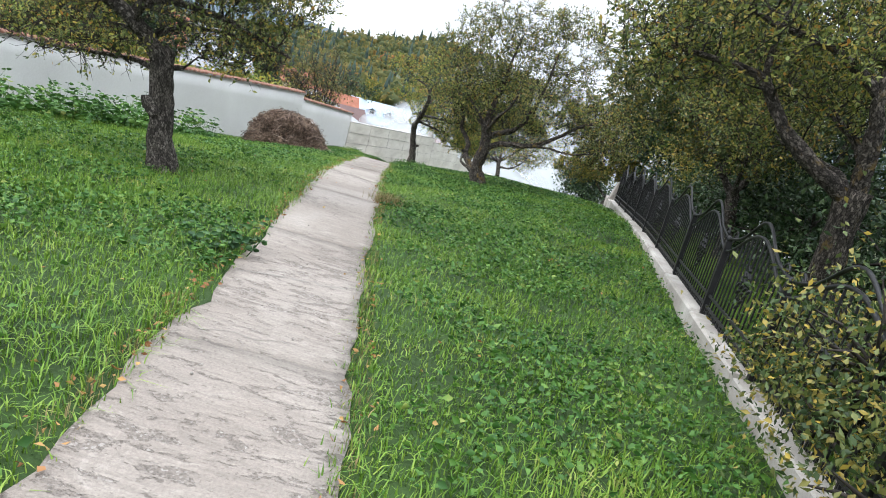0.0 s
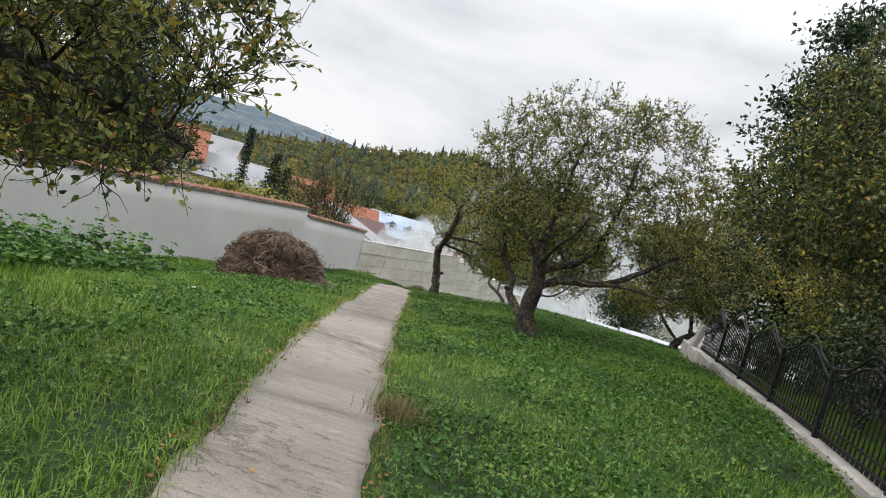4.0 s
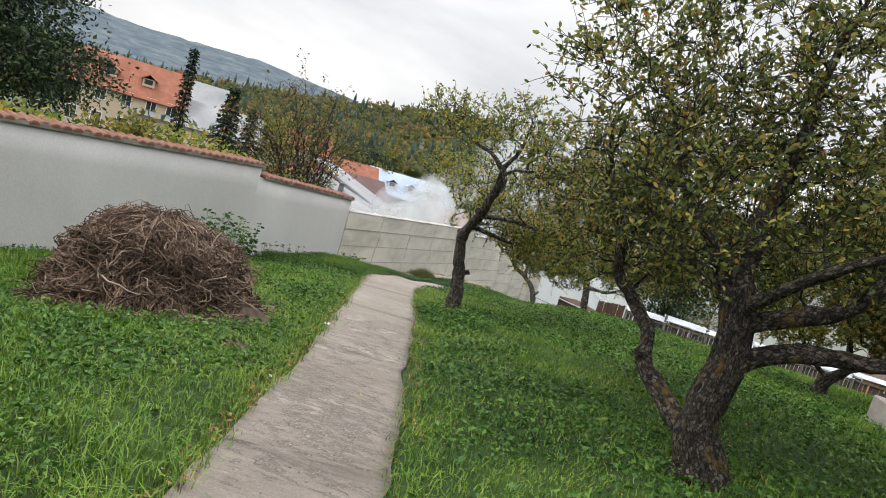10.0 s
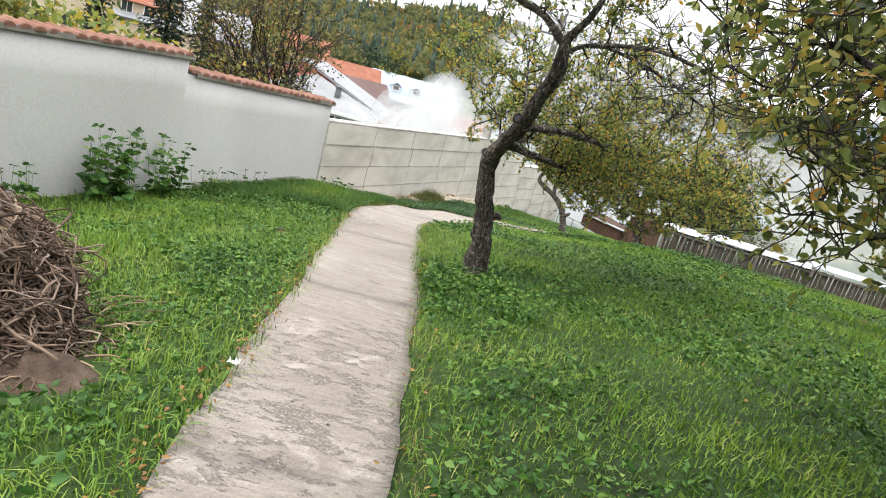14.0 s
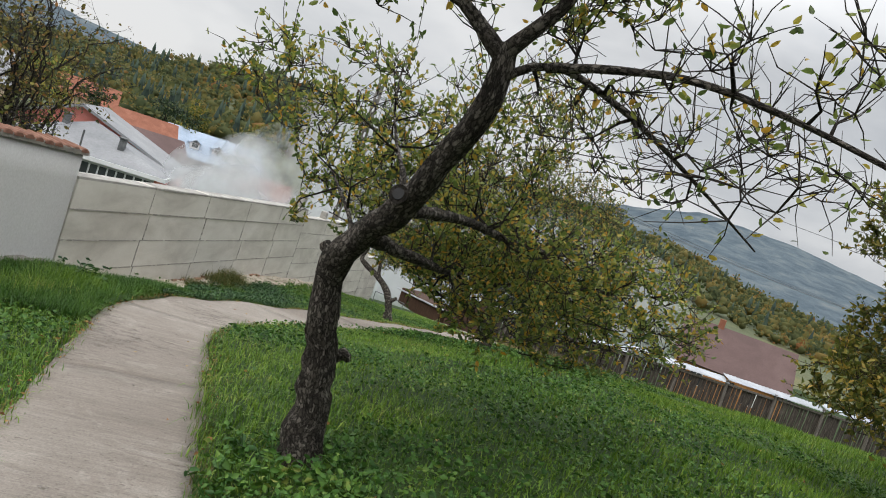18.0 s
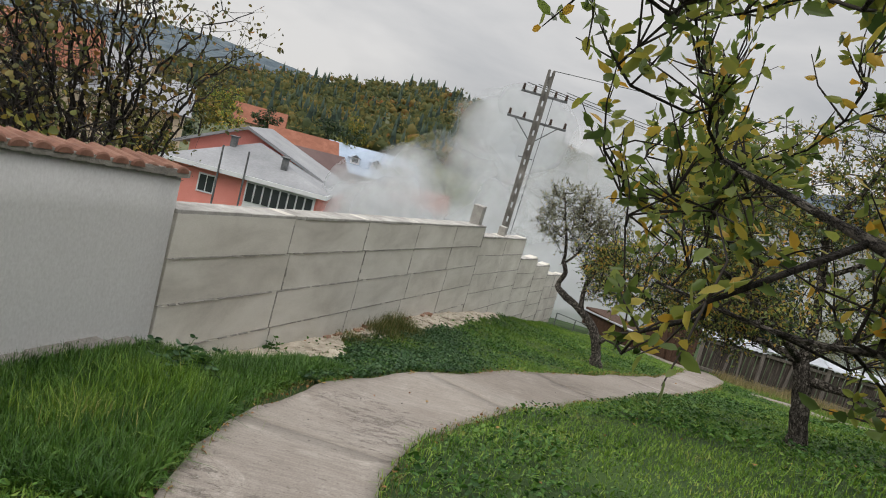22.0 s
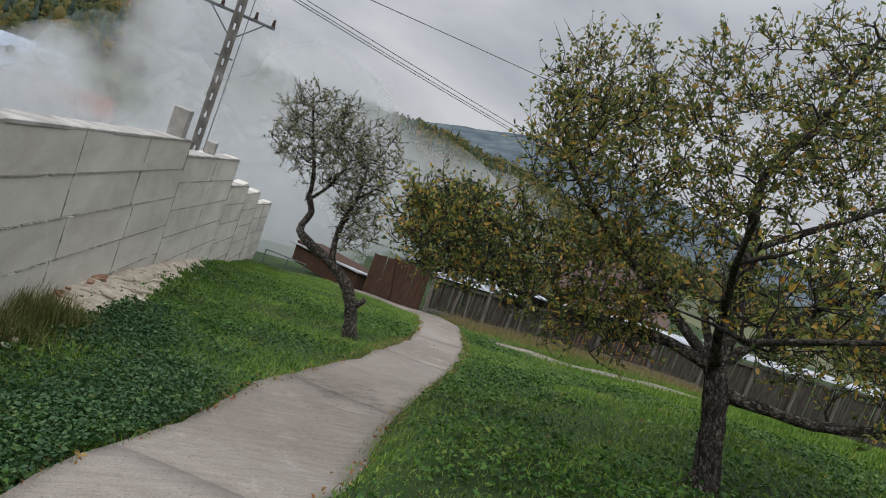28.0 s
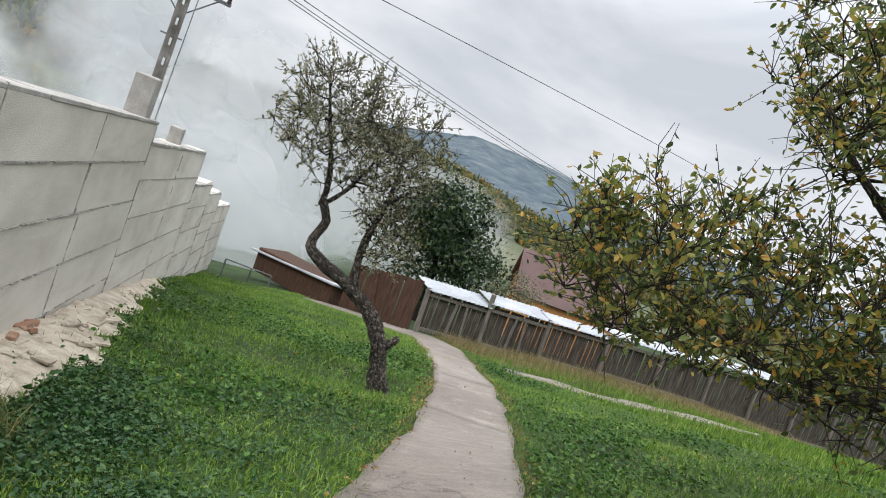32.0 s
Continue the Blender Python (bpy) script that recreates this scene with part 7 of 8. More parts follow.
    for u in (-1.55, 0.05):
        tubes("flue", [(np.array([(u, -0.7, -0.5), (u, -0.7, E + 1.5)]), np.full(2, 0.06))], 6, M_STEEL, h)


pink_house()
row = [("front", u, 1.6, 0.9, 1.3) for u in (-4.5, -2.2, 0.2, 2.6, 4.6)] + [("front", u, 4.3, 0.9, 1.3) for u in (-4.5, -2.2, 0.2, 2.6, 4.6)]
x, y = polar(-1.65, 11.2, -31.2, 82)
house("cream house with an orange tile roof and dormers", (x, y, -5.4), 27, 11, 9, 5.0, 3.4, M_CREAM, M_REDROOF, row, dormers=2)
x, y = polar(-1.65, 11.2, -27.0, 94)
house("cream house with a pale metal roof", (x, y, -5.5), 12, 9, 9, 4.8, 3.6, M_CREAM, M_GREYROOF, row[:4], chimney=True)
x, y = polar(-2.95, 23.4, -29.0, 70)
house("yellow apartment house with a pale roof", (x, y, -9.0), 24, 12, 10, 7.0, 2.6, M_CREAM, M_GREYROOF, row)
x, y = polar(-2.95, 23.4, -18.3, 120)
house("distant house with a red tile roof", (x, y, -7.0), 15, 8, 7, 4.2, 2.6, M_CREAM, M_REDROOF, row[1:4])
x, y = polar(-2.95, 23.4, -13.4, 74)
house("house with a steep rusty tile roof behind the pink house", (x, y, -9.6), 30, 6, 8, 4.4, 2.5, M_PINK, M_BROWNROOF, [])
x, y = polar(-3.4, 27.4, -8.6, 90)
house("long pale house with a blue-grey metal roof", (x, y, -10.3), 20, 12, 10, 5.4, 3.2, M_WHITE, M_BLUEROOF, row, dormers=3)
x, y = polar(-1.65, 11.2, -13.5, 98)
house("red-roofed house behind the bare shrub", (x, y, -8.6), 20, 8, 7, 4.6, 2.4, M_PINK, M_REDROOF, row[1:4])
x, y = polar(-2.4, 18.4, 37.6, 74)
house("brown-roofed wooden house down the slope", (x, y, -9.6), -33, 10, 9, 3.6, 3.7, M_OCHRE, M_BROWNROOF, [("front", -2.8, 2.0, 1.0, 1.2), ("front", 2.2, 2.0, 1.0, 1.2)], chimney=True)
x, y = polar(-3.0, 24.3, -4.0, 80)
house("small ochre house half hidden in smoke", (x, y, -10.5), 10, 7, 6, 4.2, 2.0, M_CREAM, M_REDROOF, [("front", -1.5, 2.2, 0.8, 1.1), ("front", 1.2, 2.2, 0.8, 1.1)])


x, y = polar(-3.0, 24.8, -27.2, 50)
dense_tree("yellow-green tree beside the pink house", (x, y, -10.0), 7.5, [((0, 0, 6.2), (2.3, 2.3, 1.9)), ((-1.4, 0, 4.6), (2.2, 2.0, 1.6)), ((1.0, 0, 4.4), (1.9, 1.9, 1.6))], 340, M_GOLDLEAF, (0.18, 0.3), 4200, 0.18)


def parked_car(at, yaw, paint, label):
    """A small saloon: body, cabin with panes, four wheels with rims, lamps."""
    c = thing("car", at, label, "car", "parked cars")
    c.rotation_euler = (0, 0, radians(yaw))
    prof = [(-2.0, 0.35), (-2.02, 0.75), (-1.75, 0.9), (-1.2, 0.95), (-0.75, 1.38), (0.65, 1.42), (1.25, 0.98), (1.95, 0.82), (2.05, 0.55), (2.0, 0.33)]
    bm = bmesh.new()
    sides = [[bm.verts.new((x, s * (0.82 if z < 1.0 else 0.66), z)) for x, z in prof] for s in (-1, 1)]
    bm.faces.new(sides[0])
    bm.faces.new(list(reversed(sides[1])))
    for k in range(len(prof)):
        q = (k + 1) % len(prof)
        bm.faces.new((sides[0][q], sides[0][k], sides[1][k], sides[1][q]))
    bmesh.ops.bevel(bm, geom=bm.edges[:], offset=0.05, segments=2, affect="EDGES")
    part("body", bm, paint, c)
    for s in (-1, 1):
        box("side_window", (-0.7, -0.02, 1.0), (-0.02, 0.02, 1.33), M_GLASS, c, 0.0, pose(0, s * 0.755, 0, s * 16, 0, 0))
        box("side_window", (0.04, -0.02, 1.0), (0.62, 0.02, 1.33), M_GLASS, c, 0.0, pose(0, s * 0.755, 0, s * 16, 0, 0))
        for x in (-1.3, 1.28):
            bm = bmesh.new()
            bmesh.ops.create_cone(bm, cap_ends=True, segments=18, radius1=0.3, radius2=0.3, depth=0.19, matrix=pose(x, s * 0.76, 0.3, 90, 0, 0))
            w = part("wheel", bm, M_IRON, c)
            bm = bmesh.new()
            bmesh.ops.create_cone(bm, cap_ends=True, segments=12, radius1=0.19, radius2=0.17, depth=0.02, matrix=pose(x, s * 0.865, 0.3, 90, 0, 0))
            part("rim", bm, M_STEEL, w)
        box("headlight", (1.97, s * 0.6 - 0.16, 0.58), (2.06, s * 0.6 + 0.16, 0.72), M_WHITE, c, 0.02)
    return c


for t_az, dist, paint, lab in ((-30.2, 47, M_GREYROOF, "silver grey car parked beside the houses"), (-28.3, 48.5, M_WHITE, "white car parked beside the houses")):
    x, y = polar(-3.0, 24.8, t_az, dist)
    parked_car((x, y, -7.62), 24, paint, lab)
x, y = polar(-3.0, 24.8, -29.0, 49)
yard = box("pavement_yard", (-7.5, -5, -2.5), (7.5, 6, 0.0), M_PATH, None, 0.0)
yard.location, yard.rotation_euler = (x, y, -7.62), (0, 0, radians(27))
tagged(yard, "grey paved yard where cars are parked", "pavement", kind="structure")


# ---- wooded hills ----
def hill(name, label, az0, az1, dist, tops, mat, seed, depth, base=-14):
    """A long wooded ridge: tops gives heights in degrees at even steps of bearing."""
    rng = np.random.default_rng(seed)
    n, m = 110, 16
    v = []
    for i in range(n):
        a = az0 + (az1 - az0) * i / (n - 1)
        el = np.interp(i / (n - 1), np.linspace(0, 1, len(tops)), tops)
        top = dist * math.tan(radians(el))
        for j in range(m):
            s = j / (m - 1)
            r = dist - depth * (1 - s)
            z = base + (top - base) * (s ** 1.15) + rng.normal() * (top - base) * 0.006
            v.append((-2.5 + r * math.sin(radians(a)), 20 + r * math.cos(radians(a)), z))
    i, j = np.meshgrid(np.arange(n - 1), np.arange(m - 1), indexing="ij")
    c = (i * m + j).ravel()
    ob = from_arrays(name, np.array(v), [np.stack([c, c + m, c + m + 1, c + 1], 1)], mat, smooth=True)
    return tagged(ob, label, "hill", kind="structure")


WOOD_TOPS = [0.3, 0.35, 0.4, 0.45, 0.5, 0.6, 0.8, 1.3, 2.1, 2.8, 3.7, 5.1, 4.3, 3.3, 2.4, 2.8, 2.8, 2.9, 1.2]
EAST_TOPS = [2.2, 2.4, 0.8, 0.0, -0.6, -1.0, -1.2, -1.2]
hill("backdrop_far_ridge", "wooded mountain ridge on the horizon, coloured blue with haze", -75, -5, 1500, [2.6, 3.0, 3.4, 3.7, 4.0, 3.6, 3.9, 3.0, 2.4], M_FARHILL, 1, 700)
hill("backdrop_far_hill_east", "wooded hill on the horizon, coloured blue with haze", 18, 95, 1300, [2.4, 4.0, 5.5, 5.1, 3.9, 2.8, 2.4, 2.2, 2.0, 1.8, 1.6, 1.6], M_FARHILL, 2, 600)
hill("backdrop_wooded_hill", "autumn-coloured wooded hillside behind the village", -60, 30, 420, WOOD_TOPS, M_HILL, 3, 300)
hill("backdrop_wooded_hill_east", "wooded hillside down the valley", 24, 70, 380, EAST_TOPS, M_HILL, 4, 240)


def far_wood(name, az0, az1, r0, r1, count, seed, tops, dist, depth, size, fir_share, base=-14):
    """Crowns of a distant wood, each an uneven little heap or spire on the hillside."""
    rng = np.random.default_rng(seed)
    bm = bmesh.new()
    bmesh.ops.create_icosphere(bm, subdivisions=1, radius=1)
    unit = np.array([v.co[:] for v in bm.verts])
    tri = np.array([[v.index for v in f.verts] for f in bm.faces])
    bm.free()
    V, T, FV, FT = [], [], [], []
    nb = nf = 0
    for _ in range(count):
        a = rng.uniform(az0, az1)
        s = rng.uniform(r0, r1)
        el = np.interp(a, np.linspace(-60 if az1 < 40 else az0, az1, len(tops)), tops)
        top = dist * math.tan(radians(el))
        r = dist - depth * (1 - s)
        z = base + (top - base) * s ** 1.15
        x, y = -2.5 + r * math.sin(radians(a)), 20 + r * math.cos(radians(a))
        k = size * rng.uniform(0.6, 1.35)
        if rng.random() < fir_share:
            w = k * 0.42
            ring = []
            for lv, (rr, zz) in enumerate(((1.0, 0.0), (0.45, 0.42), (0.75, 0.36), (0.3, 0.8), (0.48, 0.72))):
                for q in range(6):
                    an = q * math.pi / 3 + lv * 0.4
                    ring.append((rr * w * math.cos(an) * rng.uniform(0.8, 1.2), rr * w * math.sin(an) * rng.uniform(0.8, 1.2), zz * k * 2.1))
            ring.append((0, 0, 2.5 * k))
            p = np.array(ring) + np.array([x, y, z - 0.3 * k])
            f = []
            for lv in (0, 2):
                for q in range(6):
                    b0, b1 = lv * 6 + q, lv * 6 + (q + 1) % 6
                    t0, t1 = (lv + 1) * 6 + q, (lv + 1) * 6 + (q + 1) % 6
                    f += [(b0, b1, t1), (b0, t1, t0)]
            for q in range(6):
                f.append((24 + q, 24 + (q + 1) % 6, 30))
            FV.append(p)
            FT.append(np.array(f) + nf)
            nf += len(p)
        else:
            heart = np.array([x, y, z + k * 0.5])
            p = unit * (1 + rng.normal(size=(len(unit), 1)) * 0.3) * k * rng.uniform(0.4, 0.65) * np.array([1, 1, 0.85]) + heart
            V.append(p)
            T.append(tri + nb)
            nb += len(p)
            # ragged sprays round the heart of the crown
            d = rng.normal(size=(13, 3))
            d /= np.linalg.norm(d, axis=1)[:, None]
            at = heart + d * k * rng.uniform(0.3, 0.85, (13, 1)) * np.array([1, 1, 0.9])
            p, t4 = leaf_arrays(at, d + rng.normal(size=(13, 3)) * 0.45, rng.uniform(0.25, 0.55, 13) * k, rng, 0.8, plain=True)
            V.append(p)
            T.append(t4 + nb)
            nb += len(p)
    if V:
        tagged(from_arrays(name, np.concatenate(V), [np.concatenate(T)], M_FARWOOD), "autumn-coloured broadleaf wood on the hillside", "wood", kind="stuff")
    if FV:
        tagged(from_arrays(name + "_firs", np.concatenate(FV), [np.concatenate(FT)], M_FARFIR), "dark firs standing on the hillside", "wood", kind="stuff")


far_wood("hillside_wood", -48, 30, 0.25, 1.0, 4600, 5, WOOD_TOPS, 420, 300, 3.4, 0.13)
far_wood("valley_wood", 24, 70, 0.35, 1.0, 1700, 6, EAST_TOPS, 380, 240, 3.0, 0.07)
rng_w = np.random.default_rng(7)
for k in range(26):
    az = rng_w.uniform(-34, 12)
    r = rng_w.uniform(85, 135)
    x, y = polar(-2.5, 20, az, r)
    z = -10 + (r - 80) * 0.11
    dense_tree("autumn tree among the village houses", (x, y, z), 6, [((0, 0, 5.0), (2.6, 2.6, 2.2)), ((0.8, 0, 3.4), (2.4, 2.4, 1.6))], 300 + k, (M_GOLDLEAF, M_DARKLEAF, M_APPLEG)[k % 3], (0.35, 0.6), 900, 0.2, "village_tree", "village trees")


# ---- the smoke of a bonfire behind the wall ----
def billow(at, rx, rz, seed, yaw, mat=M_SMOKE):
    """A drifting curl of smoke: a lumpy shallow bowl, thinnest at the rim."""
    rng = np.random.default_rng(seed)
    n, m = 14, 40
    v = []
    for i in range(n):
        r = i / (n - 1)
        for j in range(m):
            a = 2 * math.pi * j / m
            bulge = -0.35 * (1 - r * r) + 0.05 * math.sin(4 * a + seed) * r + 0.04 * math.sin(9 * a) * r
            v.append((r * math.cos(a), bulge, r * math.sin(a)))
    i, j = np.meshgrid(np.arange(n - 1), np.arange(m), indexing="ij")
    i, j = i.ravel(), j.ravel()
    k = (j + 1) % m
    ob = from_arrays("smoke_billow", np.array(v), [np.stack([i * m + j, i * m + k, (i + 1) * m + k, (i + 1) * m + j], 1)], mat, smooth=True)
    ob.matrix_basis = pose(*at, 0, 0, yaw) @ Matrix.Diagonal((rx, rx * 0.5, rz, 1))
    ob.visible_shadow = False
    return tagged(ob, "pale drifting curl of bonfire smoke and haze", "smoke", "bonfire smoke")


for az, dist, z, rx, rz, sd in ((-8.2, 41, -4.6, 3.0, 2.6, 1), (-7.0, 43, -3.6, 4.0, 3.6, 2), (-4.5, 40, -4.0, 4.2, 3.4, 3), (-5.0, 45, -1.6, 3.0, 2.6, 4), (-1.5, 44, -2.0, 4.4, 4.6, 5), (1.5, 41, -4.0, 5.0, 4.2, 6), (1.0, 46, 1.6, 4.4, 4.6, 7), (5.0, 43, -3.4, 5.0, 4.6, 8), (3.6, 46, 3.4, 3.8, 3.6, 9), (8.5, 45, -4.6, 5.4, 4.6, 10), (12.5, 47, -6.5, 6.0, 4.0, 12)):
    x, y = polar(-2.9, 23, az, dist)
    billow((x, y, z), rx, rz, sd, -az)
# the smoke thins out as it drifts down the valley; these sheets also imitate haze
for az, dist, z, rx, rz, sd in ((6.0, 62, -2.0, 9, 7, 21), (11.0, 66, -1.0, 12, 9, 22), (17.0, 70, -2.0, 13, 9, 23), (9.0, 52, -5.0, 8, 7, 24), (22.0, 74, -4.0, 13, 8, 25), (30.0, 90, -6.0, 16, 9, 28), (10.8, 32, -5.4, 5.0, 4.4, 13)):
    x, y = polar(-2.9, 25, az, dist)
    billow((x, y, z), rx, rz, sd, -az, M_VEIL)


# ---- weeds and clumps ----
def herb_plant(label, x, y, height, spread, stems, seed, leaf=(0.05, 0.1), mat=None, name="weed_plant", per=9, broad=0.6):
    """A leafy weed: several leaning stems with leaves in steps, smaller to the top."""
    rng = np.random.default_rng(seed)
    w = thing(name, (x, y, gz(x, y)), label, "plant", "weeds")
    runs, P, D, S = [], [], [], []
    for _ in range(stems):
        a = rng.uniform(0, 2 * math.pi)
        r = spread * rng.random() ** 0.6
        h = height * rng.uniform(0.55, 1.05)
        foot = np.array([math.cos(a) * r * 0.55, math.sin(a) * r * 0.55, -0.03])
        tip = np.array([math.cos(a) * r, math.sin(a) * r, h])
        line = branch_line(rng, foot, tip, 0, 0.05)
        runs.append((line, np.linspace(0.005, 0.002, len(line))))
        for k in range(per):
            s = 0.15 + 0.85 * k / (per - 1)
            p = line[min(int(s * (len(line) - 1)), len(line) - 1)]
            for q in range(2):
                b = k * 1.57 + q * math.pi + rng.normal() * 0.4
                P.append(p)
                D.append((math.cos(b), math.sin(b), rng.uniform(-0.35, 0.35)))
                S.append(rng.uniform(*leaf) * (1.1 - 0.5 * s))
    tubes("stemwork", runs, 4, M_HERB, w)
    v, t = leaf_arrays(np.array(P), np.array(D), np.array(S), rng, broad)
    from_arrays("foliage", v, [t], mat or M_HERB, w)
    return w


herb_plant("bushy green weed with yellowing leaves at the path's edge", -1.66, 4.85, 0.30, 0.34, 18, 401, (0.06, 0.11), M_IVY)
herb_plant("leafy weed at the path's edge", -1.56, 4.5, 0.2, 0.2, 9, 402, (0.05, 0.09))
herb_plant("tall leafy weed against the plastered wall", -8.75, 17.6, 1.05, 0.22, 5, 403, (0.10, 0.17), per=11)
herb_plant("green weed clump against the plastered wall", -6.68, 23.2, 0.95, 0.4, 20, 404, (0.11, 0.2))
herb_plant("green weed clump against the plastered wall", -6.4, 24.0, 0.8, 0.42, 18, 405, (0.09, 0.16))
herb_plant("thin weeds against the plastered wall", -6.1, 24.9, 0.42, 0.4, 14, 406, (0.05, 0.09))
herb_plant("thin weeds against the plastered wall", -5.8, 25.9, 0.34, 0.4, 12, 407, (0.04, 0.08))
herb_plant("thin weeds against the plastered wall", -7.1, 22.3, 0.5, 0.3, 8, 408, (0.08, 0.14))
herb_plant("dark weed clump under the wall's end", -4.85, 27.5, 0.24, 0.40, 30, 409, (0.07, 0.13), M_IVY)
herb_plant("dark weed clump by the gutter", -4.65, 29.95, 0.2, 0.16, 8, 410, (0.05, 0.09))
herb_plant("leafy weeds at the foot of the leaning tree", -2.0, 22.1, 0.2, 0.34, 16, 411, (0.06, 0.1))
herb_plant("leafy weeds at the foot of the leaning tree", -2.25, 21.6, 0.17, 0.24, 10, 412, (0.05, 0.09))
rng_n = np.random.default_rng(420)
for k in range(40):
    y = rng_n.uniform(8.5, 15.8)
    x = rng_n.uniform(-9.2, -6.0) + (y - 12) * 0.10
    herb_plant("nettle-like weed in the rough corner by the wall", x, y, rng_n.uniform(0.4, 0.7), 0.5, 13, 600 + k, (0.10, 0.18), per=7)
for k in range(16):
    herb_plant("lush broad-leaved weed round the leaning tree's foot", rng_n.uniform(-2.45, -1.4), rng_n.uniform(20.9, 23.0), rng_n.uniform(0.12, 0.2), 0.26, 9, 520 + k, (0.06, 0.11), per=6)
for k in range(22):
    y = rng_n.uniform(4, 22)
    x = rng_n.uniform(-1.3, 3.0) if k % 2 else rng_n.uniform(-5.5, -3.0)
    if abs(float(path_distance(np.array([x]), np.array([y]))[0])) < 0.3 or float(path_distance(np.array([x]), np.array([y]))[0]) < 0:
        continue
    herb_plant("low broad-leaved weed in the lawn", x, y, 0.10, 0.16, 7, 470 + k, (0.05, 0.085), per=5)


# ---- the lawn ----
def lawn_points(rng, n, x0, x1, y0, y1):
    x, y = rng.uniform(x0, x1, n), rng.uniform(y0, y1, n)
    left = plaster_x(y) + 0.06
    right = np.where(y < FENCE_END, iron_x(y) - 0.12, 26.0)
    keep = (x > left) & (x < right) & ((y < fence_y(x) - 0.15) | (x < 5.2))
    keep &= ~((y > 46.5) | ((y > fence_y(5.5)) & (x > 5.2 - 0.3 * (y - 43))))
    wd = x - conc_x(y)
    gutter = (y > 28.0) & (wd < apron(y) - 0.03) & (y < 40)
    keep &= ~(gutter & (rng.random(n) > 0.05))
    keep &= np.hypot((x + 5.13) / 0.98, (y - 18.3) / 0.95) > 0.97 + 0.12 * rng.random(n)
    keep &= (np.hypot(x + 3.97, y - 18.15) > 0.31) & (np.hypot(x + 3.65, y - 17.0) > 0.17)
    x, y = x[keep], y[keep]
    return x, y, path_distance(x, y)


def waves(x, y, k, ph):
    return 0.5 + 0.25 * np.sin(x * k + 1.3 * np.sin(y * k * 0.7 + ph)) + 0.25 * np.sin(y * k * 1.3 + ph + 1.1 * np.sin(x * k * 0.9))


def blades(name, label, x, y, h, w, rng, mat, bent=True, lean=0.45):
    """Grass as one mesh: tapered blades that bend over."""
    n = len(x)
    z = ground(x, y) - 0.006
    a = rng.uniform(0, 2 * np.pi, n)
    d = np.column_stack([np.cos(a), np.sin(a), np.zeros(n)])
    side = np.column_stack([-d[:, 1], d[:, 0], np.zeros(n)])
    p = np.column_stack([x, y, z])
    ln = np.abs(rng.normal(size=n)) * lean
    tip = p + d * (h * ln)[:, None] + np.column_stack([np.zeros(n), np.zeros(n), h * np.sqrt(np.clip(1 - ln ** 2 * 0.5, 0.2, 1))])
    hw = (w / 2)[:, None]
    if bent:
        mid = p + d * (h * ln * 0.3)[:, None] + np.column_stack([np.zeros(n), np.zeros(n), h * 0.55])
        v = np.stack([p - side * hw, p + side * hw, mid - side * hw * 0.8, mid + side * hw * 0.8, tip], 1).reshape(-1, 3)
        b = np.arange(n)[:, None] * 5
        f = [b + np.array([[0, 1, 3, 2]]), b + np.array([[2, 3, 4]])]
    else:
        v = np.stack([p - side * hw, p + side * hw, tip], 1).reshape(-1, 3)
        b = np.arange(n)[:, None] * 3
        f = [b + np.array([[0, 1, 2]])]
    ob = from_arrays(name, v, f, mat)
    return tagged(ob, label, "grass", kind="stuff")


